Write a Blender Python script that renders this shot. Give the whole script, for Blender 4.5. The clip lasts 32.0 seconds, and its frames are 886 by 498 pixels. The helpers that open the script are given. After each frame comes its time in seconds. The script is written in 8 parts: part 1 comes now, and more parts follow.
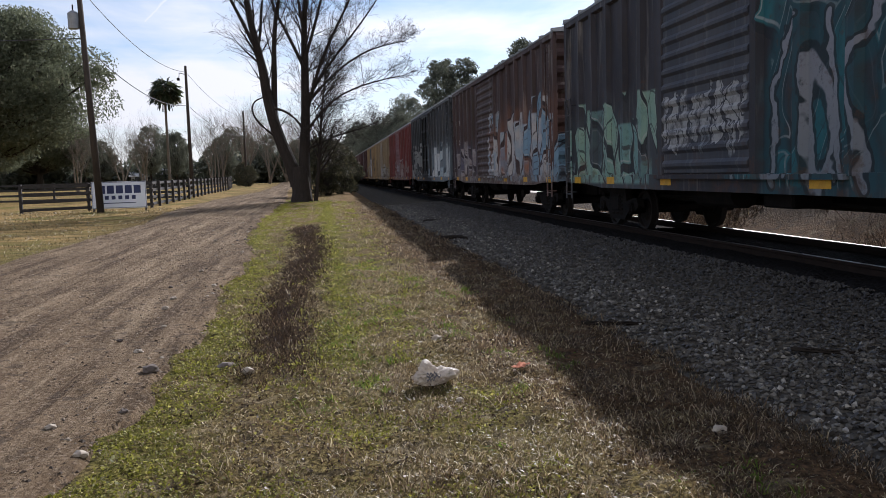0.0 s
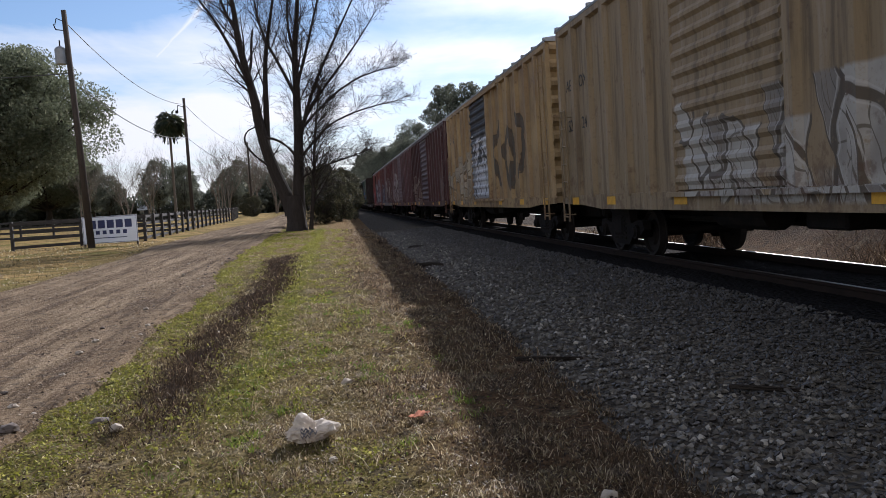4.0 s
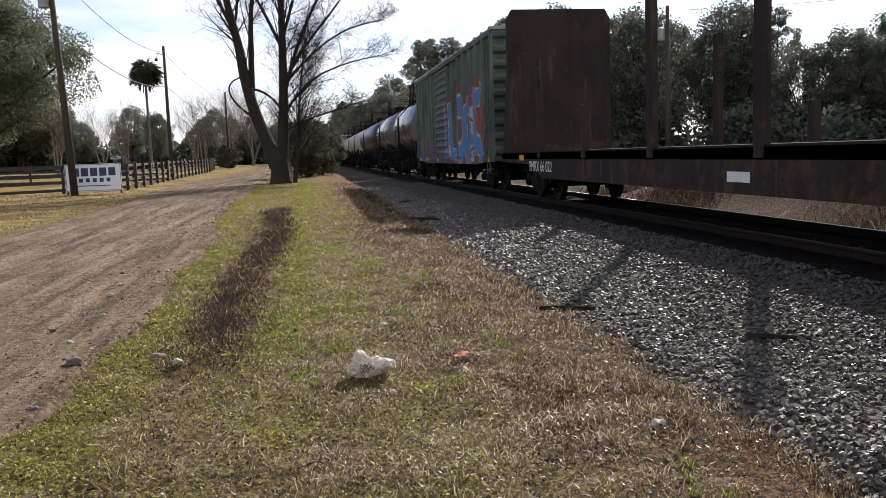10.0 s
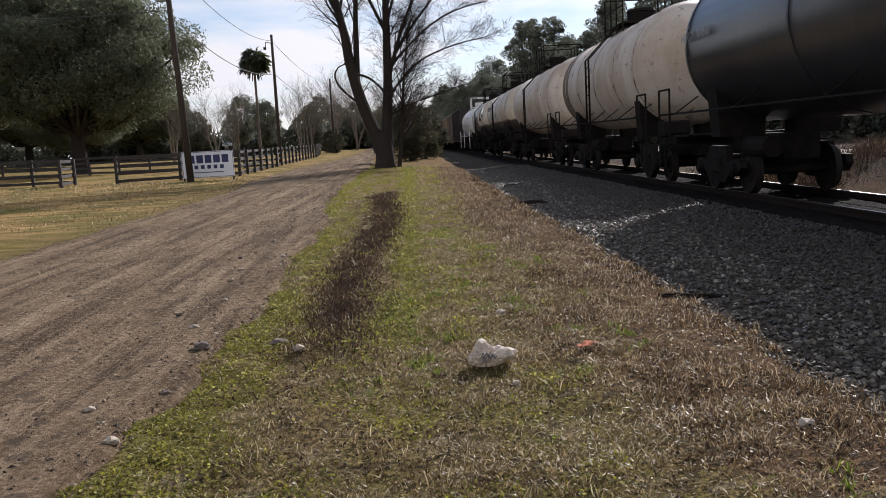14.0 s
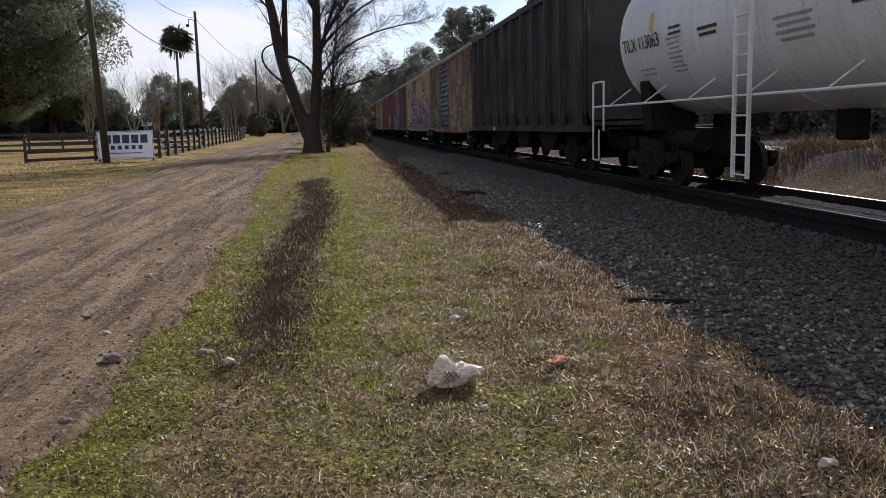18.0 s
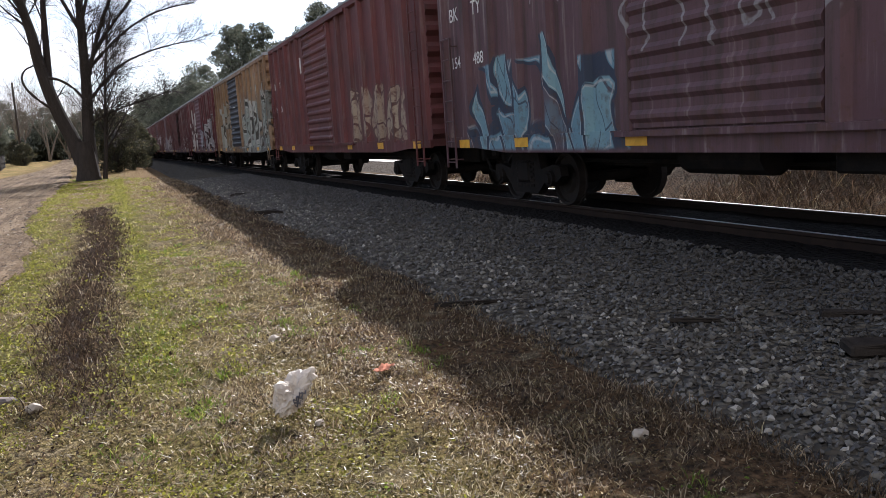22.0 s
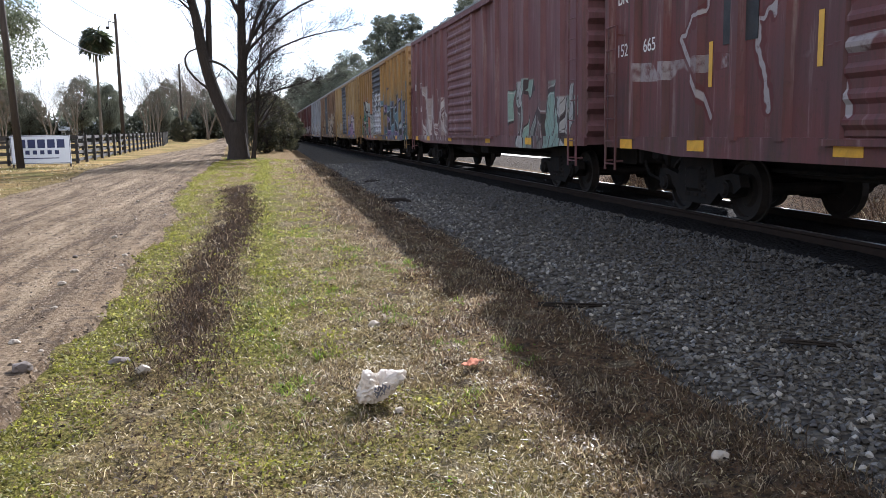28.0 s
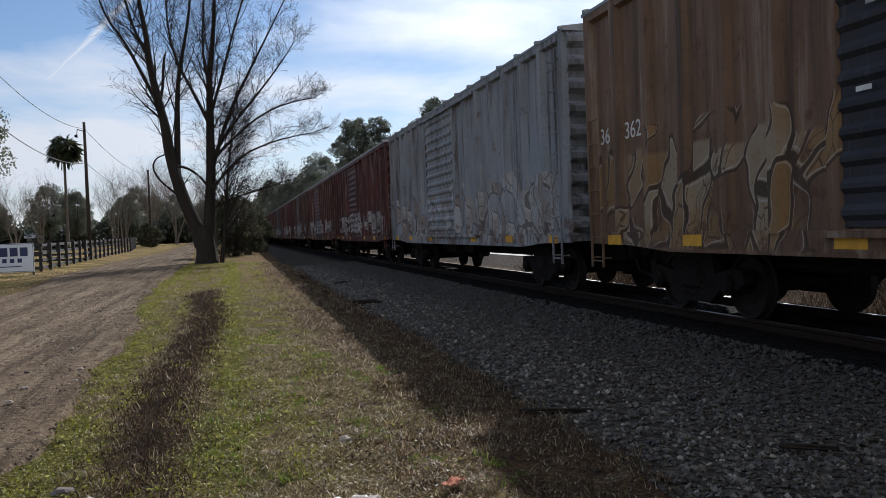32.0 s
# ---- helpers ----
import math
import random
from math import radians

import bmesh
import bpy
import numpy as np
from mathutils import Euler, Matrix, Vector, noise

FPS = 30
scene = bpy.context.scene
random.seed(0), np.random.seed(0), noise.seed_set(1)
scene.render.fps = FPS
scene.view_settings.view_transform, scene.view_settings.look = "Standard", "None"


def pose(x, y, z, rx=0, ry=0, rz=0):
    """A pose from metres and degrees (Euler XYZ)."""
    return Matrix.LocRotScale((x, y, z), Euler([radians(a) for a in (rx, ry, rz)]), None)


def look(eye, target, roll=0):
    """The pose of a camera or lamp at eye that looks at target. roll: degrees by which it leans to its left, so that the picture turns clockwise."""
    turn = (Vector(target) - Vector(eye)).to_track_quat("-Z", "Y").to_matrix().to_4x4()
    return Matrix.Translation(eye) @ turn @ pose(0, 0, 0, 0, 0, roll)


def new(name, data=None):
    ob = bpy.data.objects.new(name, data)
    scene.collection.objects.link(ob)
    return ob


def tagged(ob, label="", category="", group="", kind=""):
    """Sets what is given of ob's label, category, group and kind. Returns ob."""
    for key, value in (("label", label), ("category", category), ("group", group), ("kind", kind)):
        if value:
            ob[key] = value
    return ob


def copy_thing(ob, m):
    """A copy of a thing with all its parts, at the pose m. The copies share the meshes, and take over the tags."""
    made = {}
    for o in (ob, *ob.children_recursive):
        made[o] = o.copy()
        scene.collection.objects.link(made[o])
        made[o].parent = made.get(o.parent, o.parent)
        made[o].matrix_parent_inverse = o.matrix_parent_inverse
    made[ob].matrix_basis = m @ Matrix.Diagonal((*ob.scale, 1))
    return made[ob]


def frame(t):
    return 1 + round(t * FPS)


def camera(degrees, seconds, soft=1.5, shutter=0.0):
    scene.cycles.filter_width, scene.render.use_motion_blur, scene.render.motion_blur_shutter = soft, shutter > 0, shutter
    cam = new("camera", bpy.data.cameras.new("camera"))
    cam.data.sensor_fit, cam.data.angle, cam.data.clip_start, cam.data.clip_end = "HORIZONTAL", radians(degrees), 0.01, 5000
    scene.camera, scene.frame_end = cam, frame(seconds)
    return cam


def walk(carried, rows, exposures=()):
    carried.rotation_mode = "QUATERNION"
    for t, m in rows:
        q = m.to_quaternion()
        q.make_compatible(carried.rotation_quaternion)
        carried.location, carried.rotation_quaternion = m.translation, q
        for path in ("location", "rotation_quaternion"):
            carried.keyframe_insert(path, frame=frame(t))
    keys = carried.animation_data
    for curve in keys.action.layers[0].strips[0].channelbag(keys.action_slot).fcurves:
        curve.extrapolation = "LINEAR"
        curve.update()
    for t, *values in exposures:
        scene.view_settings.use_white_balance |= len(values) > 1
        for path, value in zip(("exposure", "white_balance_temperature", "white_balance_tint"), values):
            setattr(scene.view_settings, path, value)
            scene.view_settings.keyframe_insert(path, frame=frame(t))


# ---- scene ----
cam = camera(55.7, 32.0, 0.7)
# The hand-held camera: seconds, eye, target and lean
PATH = [
    (0, look((-0.842, -0.174, 1.549), (-0.147, 4.757, 1.100), -1.79)),
    (0.5, look((-0.777, -0.088, 1.540), (-0.065, 4.836, 1.037), -1.60)),
    (1, look((-0.744, 0.092, 1.554), (0.070, 5.004, 1.098), -1.20)),
    (1.5, look((-0.705, 0.138, 1.552), (0.184, 5.039, 1.109), -1.48)),
    (2, look((-0.587, 0.133, 1.550), (0.206, 5.047, 1.074), -2.05)),
    (2.5, look((-0.404, 0.129, 1.538), (0.375, 5.043, 1.046), -2.42)),
    (4.5, look((0.278, 0.447, 1.519), (0.847, 5.408, 1.255), -3.45)),
    (5, look((0.374, 0.445, 1.524), (0.915, 5.406, 1.205), -3.15)),
    (5.5, look((0.386, 0.403, 1.528), (0.915, 5.365, 1.205), -2.65)),
    (6, look((0.307, 0.385, 1.539), (0.712, 5.358, 1.210), -2.12)),
    (6.5, look((0.112, 0.410, 1.536), (0.394, 5.387, 1.153), -3.47)),
    (7, look((-0.015, 0.411, 1.519), (0.272, 5.378, 1.024), -3.97)),
    (7.5, look((-0.034, 0.308, 1.520), (0.295, 5.266, 0.961), -2.56)),
    (8, look((-0.045, 0.187, 1.519), (0.395, 5.131, 0.921), -2.51)),
    (8.5, look((-0.121, 0.119, 1.524), (0.407, 5.047, 0.863), -2.67)),
    (9, look((-0.297, 0.151, 1.531), (0.358, 5.065, 0.885), -3.19)),
    (9.5, look((-0.422, 0.159, 1.529), (0.326, 5.065, 0.914), -3.22)),
    (10, look((-0.438, 0.084, 1.529), (0.324, 4.993, 0.965), -2.07)),
    (10.5, look((-0.408, -0.018, 1.528), (0.385, 4.889, 0.989), -1.41)),
    (11, look((-0.425, -0.127, 1.528), (0.403, 4.772, 0.961), -0.85)),
    (11.5, look((-0.467, -0.110, 1.528), (0.309, 4.797, 0.960), -1.47)),
    (12, look((-0.606, -0.050, 1.543), (0.076, 4.873, 0.994), -2.66)),
    (12.5, look((-0.696, -0.015, 1.547), (-0.089, 4.916, 0.983), -3.39)),
    (13, look((-0.723, 0.018, 1.548), (-0.129, 4.944, 0.936), -2.63)),
    (13.5, look((-0.658, 0.085, 1.542), (-0.292, 5.032, 0.911), -2.91)),
    (14, look((-0.561, 0.243, 1.546), (-0.403, 5.200, 0.906), -3.05)),
    (14.5, look((-0.531, 0.287, 1.533), (-0.293, 5.235, 0.848), -2.59)),
    (16.5, look((-0.727, 0.640, 1.535), (-0.001, 5.547, 0.907), -1.33)),
    (17, look((-0.654, 0.789, 1.537), (-0.218, 5.721, 0.842), -0.46)),
    (17.5, look((-0.638, 0.882, 1.538), (-0.290, 5.814, 0.794), -0.36)),
    (18, look((-0.718, 1.001, 1.548), (-0.120, 5.911, 0.815), -1.49)),
    (18.5, look((-0.794, 1.069, 1.551), (0.031, 5.952, 0.857), -1.60)),
    (19, look((-0.810, 1.100, 1.540), (0.276, 5.931, 0.844), -0.79)),
    (19.5, look((-0.778, 1.046, 1.545), (0.487, 5.829, 0.820), -0.45)),
    (20, look((-0.741, 0.915, 1.540), (0.483, 5.701, 0.769), -0.53)),
    (20.5, look((-0.734, 0.812, 1.545), (0.408, 5.613, 0.739), -0.64)),
    (21, look((-0.769, 0.778, 1.555), (0.412, 5.581, 0.825), -0.63)),
    (21.5, look((-0.824, 0.863, 1.571), (0.625, 5.603, 0.909), -1.98)),
    (22, look((-0.887, 0.944, 1.554), (0.894, 5.564, 0.857), -3.73)),
    (22.5, look((-0.908, 0.965, 1.563), (1.056, 5.503, 0.822), -2.55)),
    (23, look((-0.906, 0.870, 1.560), (1.067, 5.409, 0.845), -0.26)),
    (23.5, look((-0.915, 0.787, 1.554), (0.940, 5.374, 0.837), 0.58)),
    (24, look((-0.921, 0.733, 1.548), (0.711, 5.400, 0.802), -0.14)),
    (24.5, look((-0.952, 0.757, 1.543), (0.398, 5.508, 0.765), -1.10)),
    (25, look((-0.976, 0.829, 1.548), (0.280, 5.604, 0.764), -1.50)),
    (25.5, look((-0.969, 0.911, 1.548), (0.299, 5.689, 0.798), -1.47)),
    (27.5, look((-0.674, 0.920, 1.551), (0.458, 5.735, 0.825), -1.02)),
    (28, look((-0.655, 0.879, 1.554), (0.361, 5.724, 0.856), -0.94)),
    (28.5, look((-0.684, 0.885, 1.568), (0.276, 5.781, 1.243), -1.24)),
    (29, look((-0.795, 0.935, 1.600), (0.232, 5.828, 1.595), -2.53)),
    (29.5, look((-0.894, 0.955, 1.608), (0.150, 5.845, 1.618), -4.07)),
    (30, look((-0.936, 0.972, 1.617), (0.116, 5.860, 1.614), -4.60)),
    (30.5, look((-0.865, 1.042, 1.603), (0.298, 5.904, 1.537), -4.11)),
    (31, look((-0.711, 1.121, 1.581), (0.519, 5.966, 1.483), -3.38)),
    (31.5, look((-0.603, 1.175, 1.571), (0.620, 6.022, 1.468), -2.70)),
    (32, look((-0.599, 1.209, 1.569), (0.610, 6.059, 1.448), -2.22)),
]
EXPOSURES = ((0.0, 0.36, 5990, 16), (6.0, 0.41, 5940, 16), (8.0, 0.44, 6040, 16), (9.0, 0.64, 6140, 16), (10.0, 0.69, 6240, 17), (11.0, 0.41, 6240, 17), (12.0, 0.41, 6240, 17), (13.0, 0.36, 6240, 17), (17.0, 0.29, 6140, 17), (19.0, 0.53, 6030, 17), (20.0, 0.86, 6030, 17), (21.0, 0.86, 6030, 17), (22.0, 0.97, 6080, 16), (23.0, 1.72, 5980, 16), (25.0, 1.15, 5930, 15), (28.0, 1.27, 5790, 14), (28.5, 0.97, 5740, 15), (29.0, 0.16, 5970, 13), (29.5, -0.51, 5720, 12), (30.2, -0.56, 5720, 12), (31.0, -0.12, 5750, 12), (32.0, 0.04, 5820, 12))
walk(cam, PATH, EXPOSURES)

# World, sun and exposure -------------------------------------------------
SUN_AZ, SUN_EL = radians(30.0), radians(30.5)
world = bpy.data.worlds.new("sky")
scene.world = world
world.use_nodes = True


def build_sky(nt):
    n, k = nt.nodes, nt.links
    n.clear()
    out = n.new("ShaderNodeOutputWorld")
    bg = n.new("ShaderNodeBackground")
    sky = n.new("ShaderNodeTexSky")
    sky.sky_type, sky.sun_disc = "NISHITA", False
    sky.sun_elevation, sky.sun_rotation = SUN_EL, SUN_AZ
    sky.air_density, sky.dust_density, sky.ozone_density = 1.0, 0.4, 3.0
    co = n.new("ShaderNodeTexCoord")
    sep = n.new("ShaderNodeSeparateXYZ")
    k.new(co.outputs["Generated"], sep.inputs[0])

    def math(op, a, b=None, clamp=False):
        m = n.new("ShaderNodeMath")
        m.operation, m.use_clamp = op, clamp
        for i, v in enumerate((a, b)):
            if v is None:
                continue
            if isinstance(v, (int, float)):
                m.inputs[i].default_value = v
            else:
                k.new(v, m.inputs[i])
        return m.outputs[0]

    up = math("ADD", math("MAXIMUM", sep.outputs[2], 0.0), 0.07)
    px, py = math("DIVIDE", sep.outputs[0], up), math("DIVIDE", sep.outputs[1], up)
    comb = n.new("ShaderNodeCombineXYZ")
    k.new(px, comb.inputs[0]), k.new(py, comb.inputs[1])

    def cloud(turn, scale, size, detail, rough, seed):
        mp = n.new("ShaderNodeMapping")
        mp.inputs["Rotation"].default_value = (0, 0, radians(turn))
        mp.inputs["Location"].default_value = seed
        mp.inputs["Scale"].default_value = scale
        k.new(comb.outputs[0], mp.inputs[0])
        t = n.new("ShaderNodeTexNoise")
        t.inputs["Scale"].default_value, t.inputs["Detail"].default_value = size, detail
        t.inputs["Roughness"].default_value, t.inputs["Distortion"].default_value = rough, 0.35
        k.new(mp.outputs[0], t.inputs["Vector"])
        return t.outputs["Fac"]

    veil = cloud(-38, (0.42, 0.95, 1), 0.9, 7, 0.52, (3.1, 1.4, 0))
    puff = cloud(0, (1.0, 0.55, 1), 1.5, 9, 0.56, (0.6, 4.2, 0))
    dx = math("DIVIDE", sep.outputs[0], math("MAXIMUM", sep.outputs[1], 0.05))
    dz = math("DIVIDE", sep.outputs[2], math("MAXIMUM", sep.outputs[1], 0.05))

    def bank(cx, cz, rx, rz, amount):
        """A broad bank of cloud (or a gap, where the amount is negative)."""
        a = math("DIVIDE", math("SUBTRACT", dx, cx), rx)
        b = math("DIVIDE", math("SUBTRACT", dz, cz), rz)
        d = math("ADD", math("MULTIPLY", a, a), math("MULTIPLY", b, b))
        return math("MULTIPLY", math("POWER", 2.718, math("MULTIPLY", d, -1.0)), amount)

    thick = math("ADD", math("MULTIPLY", veil, 0.55), math("MULTIPLY", puff, 0.45))
    for spot in ((-0.18, 0.10, 0.22, 0.085, 0.22), (-0.28, 0.30, 0.16, 0.075, -0.12), (0.17, 0.165, 0.16, 0.03, 0.20), (0.13, 0.205, 0.16, 0.018, -0.13), (0.30, 0.235, 0.17, 0.035, 0.16), (0.0, 0.27, 0.10, 0.05, -0.07), (-0.42, 0.20, 0.10, 0.10, 0.08)):
        thick = math("ADD", thick, bank(*spot))
    behind = math("MULTIPLY", math("SUBTRACT", 0.15, sep.outputs[1], True), 0.35)
    thick = math("ADD", thick, behind)
    ramp = n.new("ShaderNodeValToRGB")
    ramp.color_ramp.elements[0].position, ramp.color_ramp.elements[1].position = 0.49, 0.71
    k.new(thick, ramp.inputs[0])
    # haze of thin white near the horizon
    low = math("SUBTRACT", 1.0, math("MULTIPLY", sep.outputs[2], 6.0), True)
    low = math("MULTIPLY", math("POWER", low, 1.4), 0.9)
    cover = math("MAXIMUM", ramp.outputs[0], low, True)
    # a vapour trail: a thin slanting streak
    line = math("SUBTRACT", math("SUBTRACT", dz, 0.192), math("MULTIPLY", math("ADD", dx, 0.18), 0.97))
    streak = math("SUBTRACT", 1.0, math("MULTIPLY", math("ABSOLUTE", math("ADD", line, math("MULTIPLY", math("SUBTRACT", puff, 0.5), 0.02))), 130.0), True)
    span = math("MULTIPLY", math("GREATER_THAN", dx, -0.19), math("LESS_THAN", dx, -0.06))
    trail = math("MULTIPLY", math("MULTIPLY", streak, span), 0.85)
    cover = math("MAXIMUM", cover, trail, True)
    # forward scattering makes the cloud round the sun brighter
    sun = (math_sin(SUN_AZ) * math_cos(SUN_EL), math_cos(SUN_AZ) * math_cos(SUN_EL), math_sin(SUN_EL))
    dot = n.new("ShaderNodeVectorMath")
    dot.operation = "DOT_PRODUCT"
    k.new(co.outputs["Generated"], dot.inputs[0])
    dot.inputs[1].default_value = sun
    glow = math("POWER", math("MAXIMUM", dot.outputs["Value"], 0.0), 1.6)
    core = math("POWER", math("MAXIMUM", dot.outputs["Value"], 0.0), 14.0)
    lum = math("ADD", math("ADD", 6.6, math("MULTIPLY", glow, 3.8)), math("MULTIPLY", core, 8.0))
    white = n.new("ShaderNodeVectorMath")
    white.operation = "SCALE"
    white.inputs[0].default_value = (0.975, 0.98, 0.98)
    k.new(lum, white.inputs["Scale"])
    mix = n.new("ShaderNodeMix")
    mix.data_type = "RGBA"
    k.new(cover, mix.inputs["Factor"])
    k.new(sky.outputs[0], mix.inputs["A"])
    k.new(white.outputs[0], mix.inputs["B"])
    k.new(mix.outputs["Result"], bg.inputs[0])
    bg.inputs[1].default_value = 0.085
    k.new(bg.outputs[0], out.inputs[0])


math_sin, math_cos = math.sin, math.cos
build_sky(world.node_tree)
sun_lamp = bpy.data.lights.new("sun", "SUN")
sun_lamp.energy, sun_lamp.angle, sun_lamp.color = 4.8, radians(0.8), (1.0, 0.95, 0.87)
sun_ob = new("sun", sun_lamp)
sun_ob.matrix_world = look((40 * math.sin(SUN_AZ), 40 * math.cos(SUN_AZ), 40 * math.tan(SUN_EL)), (0, 0, 0))

# Materials ---------------------------------------------------------------


class Nodes:
    """A short way to write node trees."""

    def __init__(self, name):
        self.m = bpy.data.materials.new(name)
        self.m.use_nodes = True
        self.n, self.k = self.m.node_tree.nodes, self.m.node_tree.links
        self.p = self.n["Principled BSDF"]

    def put(self, socket, v):
        if v is None:
            return
        if isinstance(v, bpy.types.NodeSocket):
            self.k.new(v, socket)
        elif isinstance(v, (tuple, list)) and len(v) == 3 and socket.type == "RGBA":
            socket.default_value = (*v, 1)
        else:
            socket.default_value = v

    def coord(self, kind="Object", scale=(1, 1, 1), loc=(0, 0, 0)):
        c = self.n.new("ShaderNodeTexCoord").outputs[kind]
        mp = self.n.new("ShaderNodeMapping")
        mp.inputs["Scale"].default_value, mp.inputs["Location"].default_value = scale, loc
        self.k.new(c, mp.inputs[0])
        return mp.outputs[0]

    def noise(self, vec, scale, detail=4, rough=0.55, dist=0.0):
        t = self.n.new("ShaderNodeTexNoise")
        self.put(t.inputs["Vector"], vec)
        t.inputs["Scale"].default_value, t.inputs["Detail"].default_value = scale, detail
        t.inputs["Roughness"].default_value, t.inputs["Distortion"].default_value = rough, dist
        return t.outputs["Fac"]

    def math(self, op, a, b=0.0, clamp=False):
        t = self.n.new("ShaderNodeMath")
        t.operation, t.use_clamp = op, clamp
        self.put(t.inputs[0], a), self.put(t.inputs[1], b)
        return t.outputs[0]

    def step(self, v, a, b):
        t = self.n.new("ShaderNodeMapRange")
        t.interpolation_type = "SMOOTHSTEP"
        self.put(t.inputs["Value"], v)
        t.inputs["From Min"].default_value, t.inputs["From Max"].default_value = a, b
        return t.outputs[0]

    def mix(self, fac, a, b, blend="MIX"):
        t = self.n.new("ShaderNodeMix")
        t.data_type, t.blend_type = "RGBA", blend
        self.put(t.inputs["Factor"], fac), self.put(t.inputs["A"], a), self.put(t.inputs["B"], b)
        return t.outputs["Result"]

    def xyz(self, vec):
        t = self.n.new("ShaderNodeSeparateXYZ")
        self.k.new(vec, t.inputs[0])
        return t.outputs

    def random(self, island=False):
        if island:
            return self.n.new("ShaderNodeNewGeometry").outputs["Random Per Island"]
        return self.n.new("ShaderNodeObjectInfo").outputs["Random"]

    def bump(self, height, strength=0.4, distance=0.02):
        t = self.n.new("ShaderNodeBump")
        t.inputs["Strength"].default_value, t.inputs["Distance"].default_value = strength, distance
        self.k.new(height, t.inputs["Height"])
        self.k.new(t.outputs[0], self.p.inputs["Normal"])

    def done(self, color, rough=0.8, metal=0.0, spec=None):
        self.put(self.p.inputs["Base Color"], color)
        self.put(self.p.inputs["Roughness"], rough)
        self.put(self.p.inputs["Metallic"], metal)
        if spec is not None:
            self.p.inputs["Specular IOR Level"].default_value = spec
        return self.m


def worn(name, color, dark, scale=6.0, rough=0.7, metal=0.0, amount=0.6, bump=0.15, spec=None):
    """A plain surface with stains at two scales and fine relief."""
    q = Nodes(name)
    c = q.coord("Object")
    a, b = q.noise(c, scale, 5), q.noise(c, scale * 9, 3)
    f = q.math("MULTIPLY", q.step(q.math("ADD", q.math("MULTIPLY", a, 0.7), q.math("MULTIPLY", b, 0.3)), 0.35, 0.65), amount)
    q.bump(b, bump, 0.01)
    return q.done(q.mix(f, color, dark), rough, metal, spec)


M = {}


def ground_material():
    q = Nodes("verge_ground")
    c = q.coord("Object")
    x, y, z = q.xyz(c)
    big, mid, fine = q.noise(c, 0.35, 4), q.noise(c, 2.2, 5), q.noise(c, 28.0, 4, 0.7)
    fine = q.step(fine, 0.28, 0.74)
    straw = q.mix(fine, (0.040, 0.029, 0.013), (0.30, 0.225, 0.10))
    green = q.mix(fine, (0.035, 0.036, 0.008), (0.22, 0.215, 0.035))
    brown = q.mix(fine, (0.032, 0.020, 0.012), (0.21, 0.128, 0.068))
    # brown weeds near the stone bed, green by the lane, straw between
    xs = q.math("ADD", x, q.math("MULTIPLY", q.math("SUBTRACT", mid, 0.5), 2.2))
    col = q.mix(q.step(xs, -0.4, 1.2), straw, brown)
    g = q.math("MULTIPLY", q.step(big, 0.42, 0.60), q.math("SUBTRACT", 1.0, q.step(xs, 0.2, 1.2)))
    col = q.mix(q.math("MULTIPLY", g, 0.5), col, green)
    # dark mats of dead stems and bare soil
    clot = q.step(q.noise(c, 5.5, 4, 0.6), 0.52, 0.64)
    col = q.mix(q.math("MULTIPLY", clot, 0.75), col, q.mix(fine, (0.022, 0.017, 0.012), (0.10, 0.075, 0.05)))
    pale = q.step(q.noise(c, 3.1, 3, 0.5), 0.56, 0.66)
    col = q.mix(q.math("MULTIPLY", pale, 0.6), col, q.mix(fine, (0.09, 0.068, 0.042), (0.42, 0.34, 0.22)))
    # wheel-worn strip of green beside the dark weeds
    strip = q.math("SUBTRACT", 1.0, q.step(q.math("ABSOLUTE", q.math("ADD", x, 0.74)), 0.12, 0.42))
    strip = q.math("MULTIPLY", strip, q.step(y, 5.6, 7.2))
    col = q.mix(q.math("MULTIPLY", strip, 0.8), col, green)
    side = q.math("SUBTRACT", 1.0, q.step(xs, -1.9, -1.3))
    side = q.math("MULTIPLY", side, q.step(q.noise(c, 1.3, 4), 0.40, 0.58))
    near = q.math("SUBTRACT", 1.0, q.math("MULTIPLY", q.step(y, 8.0, 18.0), 0.6))
    col = q.mix(q.math("MULTIPLY", q.math("MULTIPLY", side, near), 0.7), col, green)
    # further off the verge is rusty with dead weeds
    rusty = q.math("MULTIPLY", q.step(q.math("ADD", y, q.math("MULTIPLY", q.math("SUBTRACT", big, 0.5), 30.0)), 18.0, 34.0), 0.6)
    col = q.mix(rusty, col, q.mix(fine, (0.07, 0.042, 0.02), (0.40, 0.26, 0.12)))
    rut = q.math("SUBTRACT", 1.0, q.step(q.math("ABSOLUTE", q.math("ADD", q.math("ADD", x, q.math("MULTIPLY", q.math("SUBTRACT", q.noise(c, 4.0, 4), 0.5), 0.8)), 1.22)), 0.16, 0.44))
    rut = q.math("MULTIPLY", rut, q.math("MULTIPLY", q.step(y, 5.6, 8.0), q.step(y, 25.5, 22.5)))
    col = q.mix(q.math("MULTIPLY", rut, 0.85), col, q.mix(fine, (0.016, 0.010, 0.007), (0.08, 0.05, 0.03)))
    # dry pasture past the lane
    past = q.math("SUBTRACT", 1.0, q.step(x, -8.5, -6.5))
    sward = q.step(q.noise(q.coord("Object", (0.35, 1.6, 1)), 1.1, 6, 0.62), 0.38, 0.64)
    dry = q.mix(sward, (0.16, 0.12, 0.045), (0.42, 0.28, 0.115))
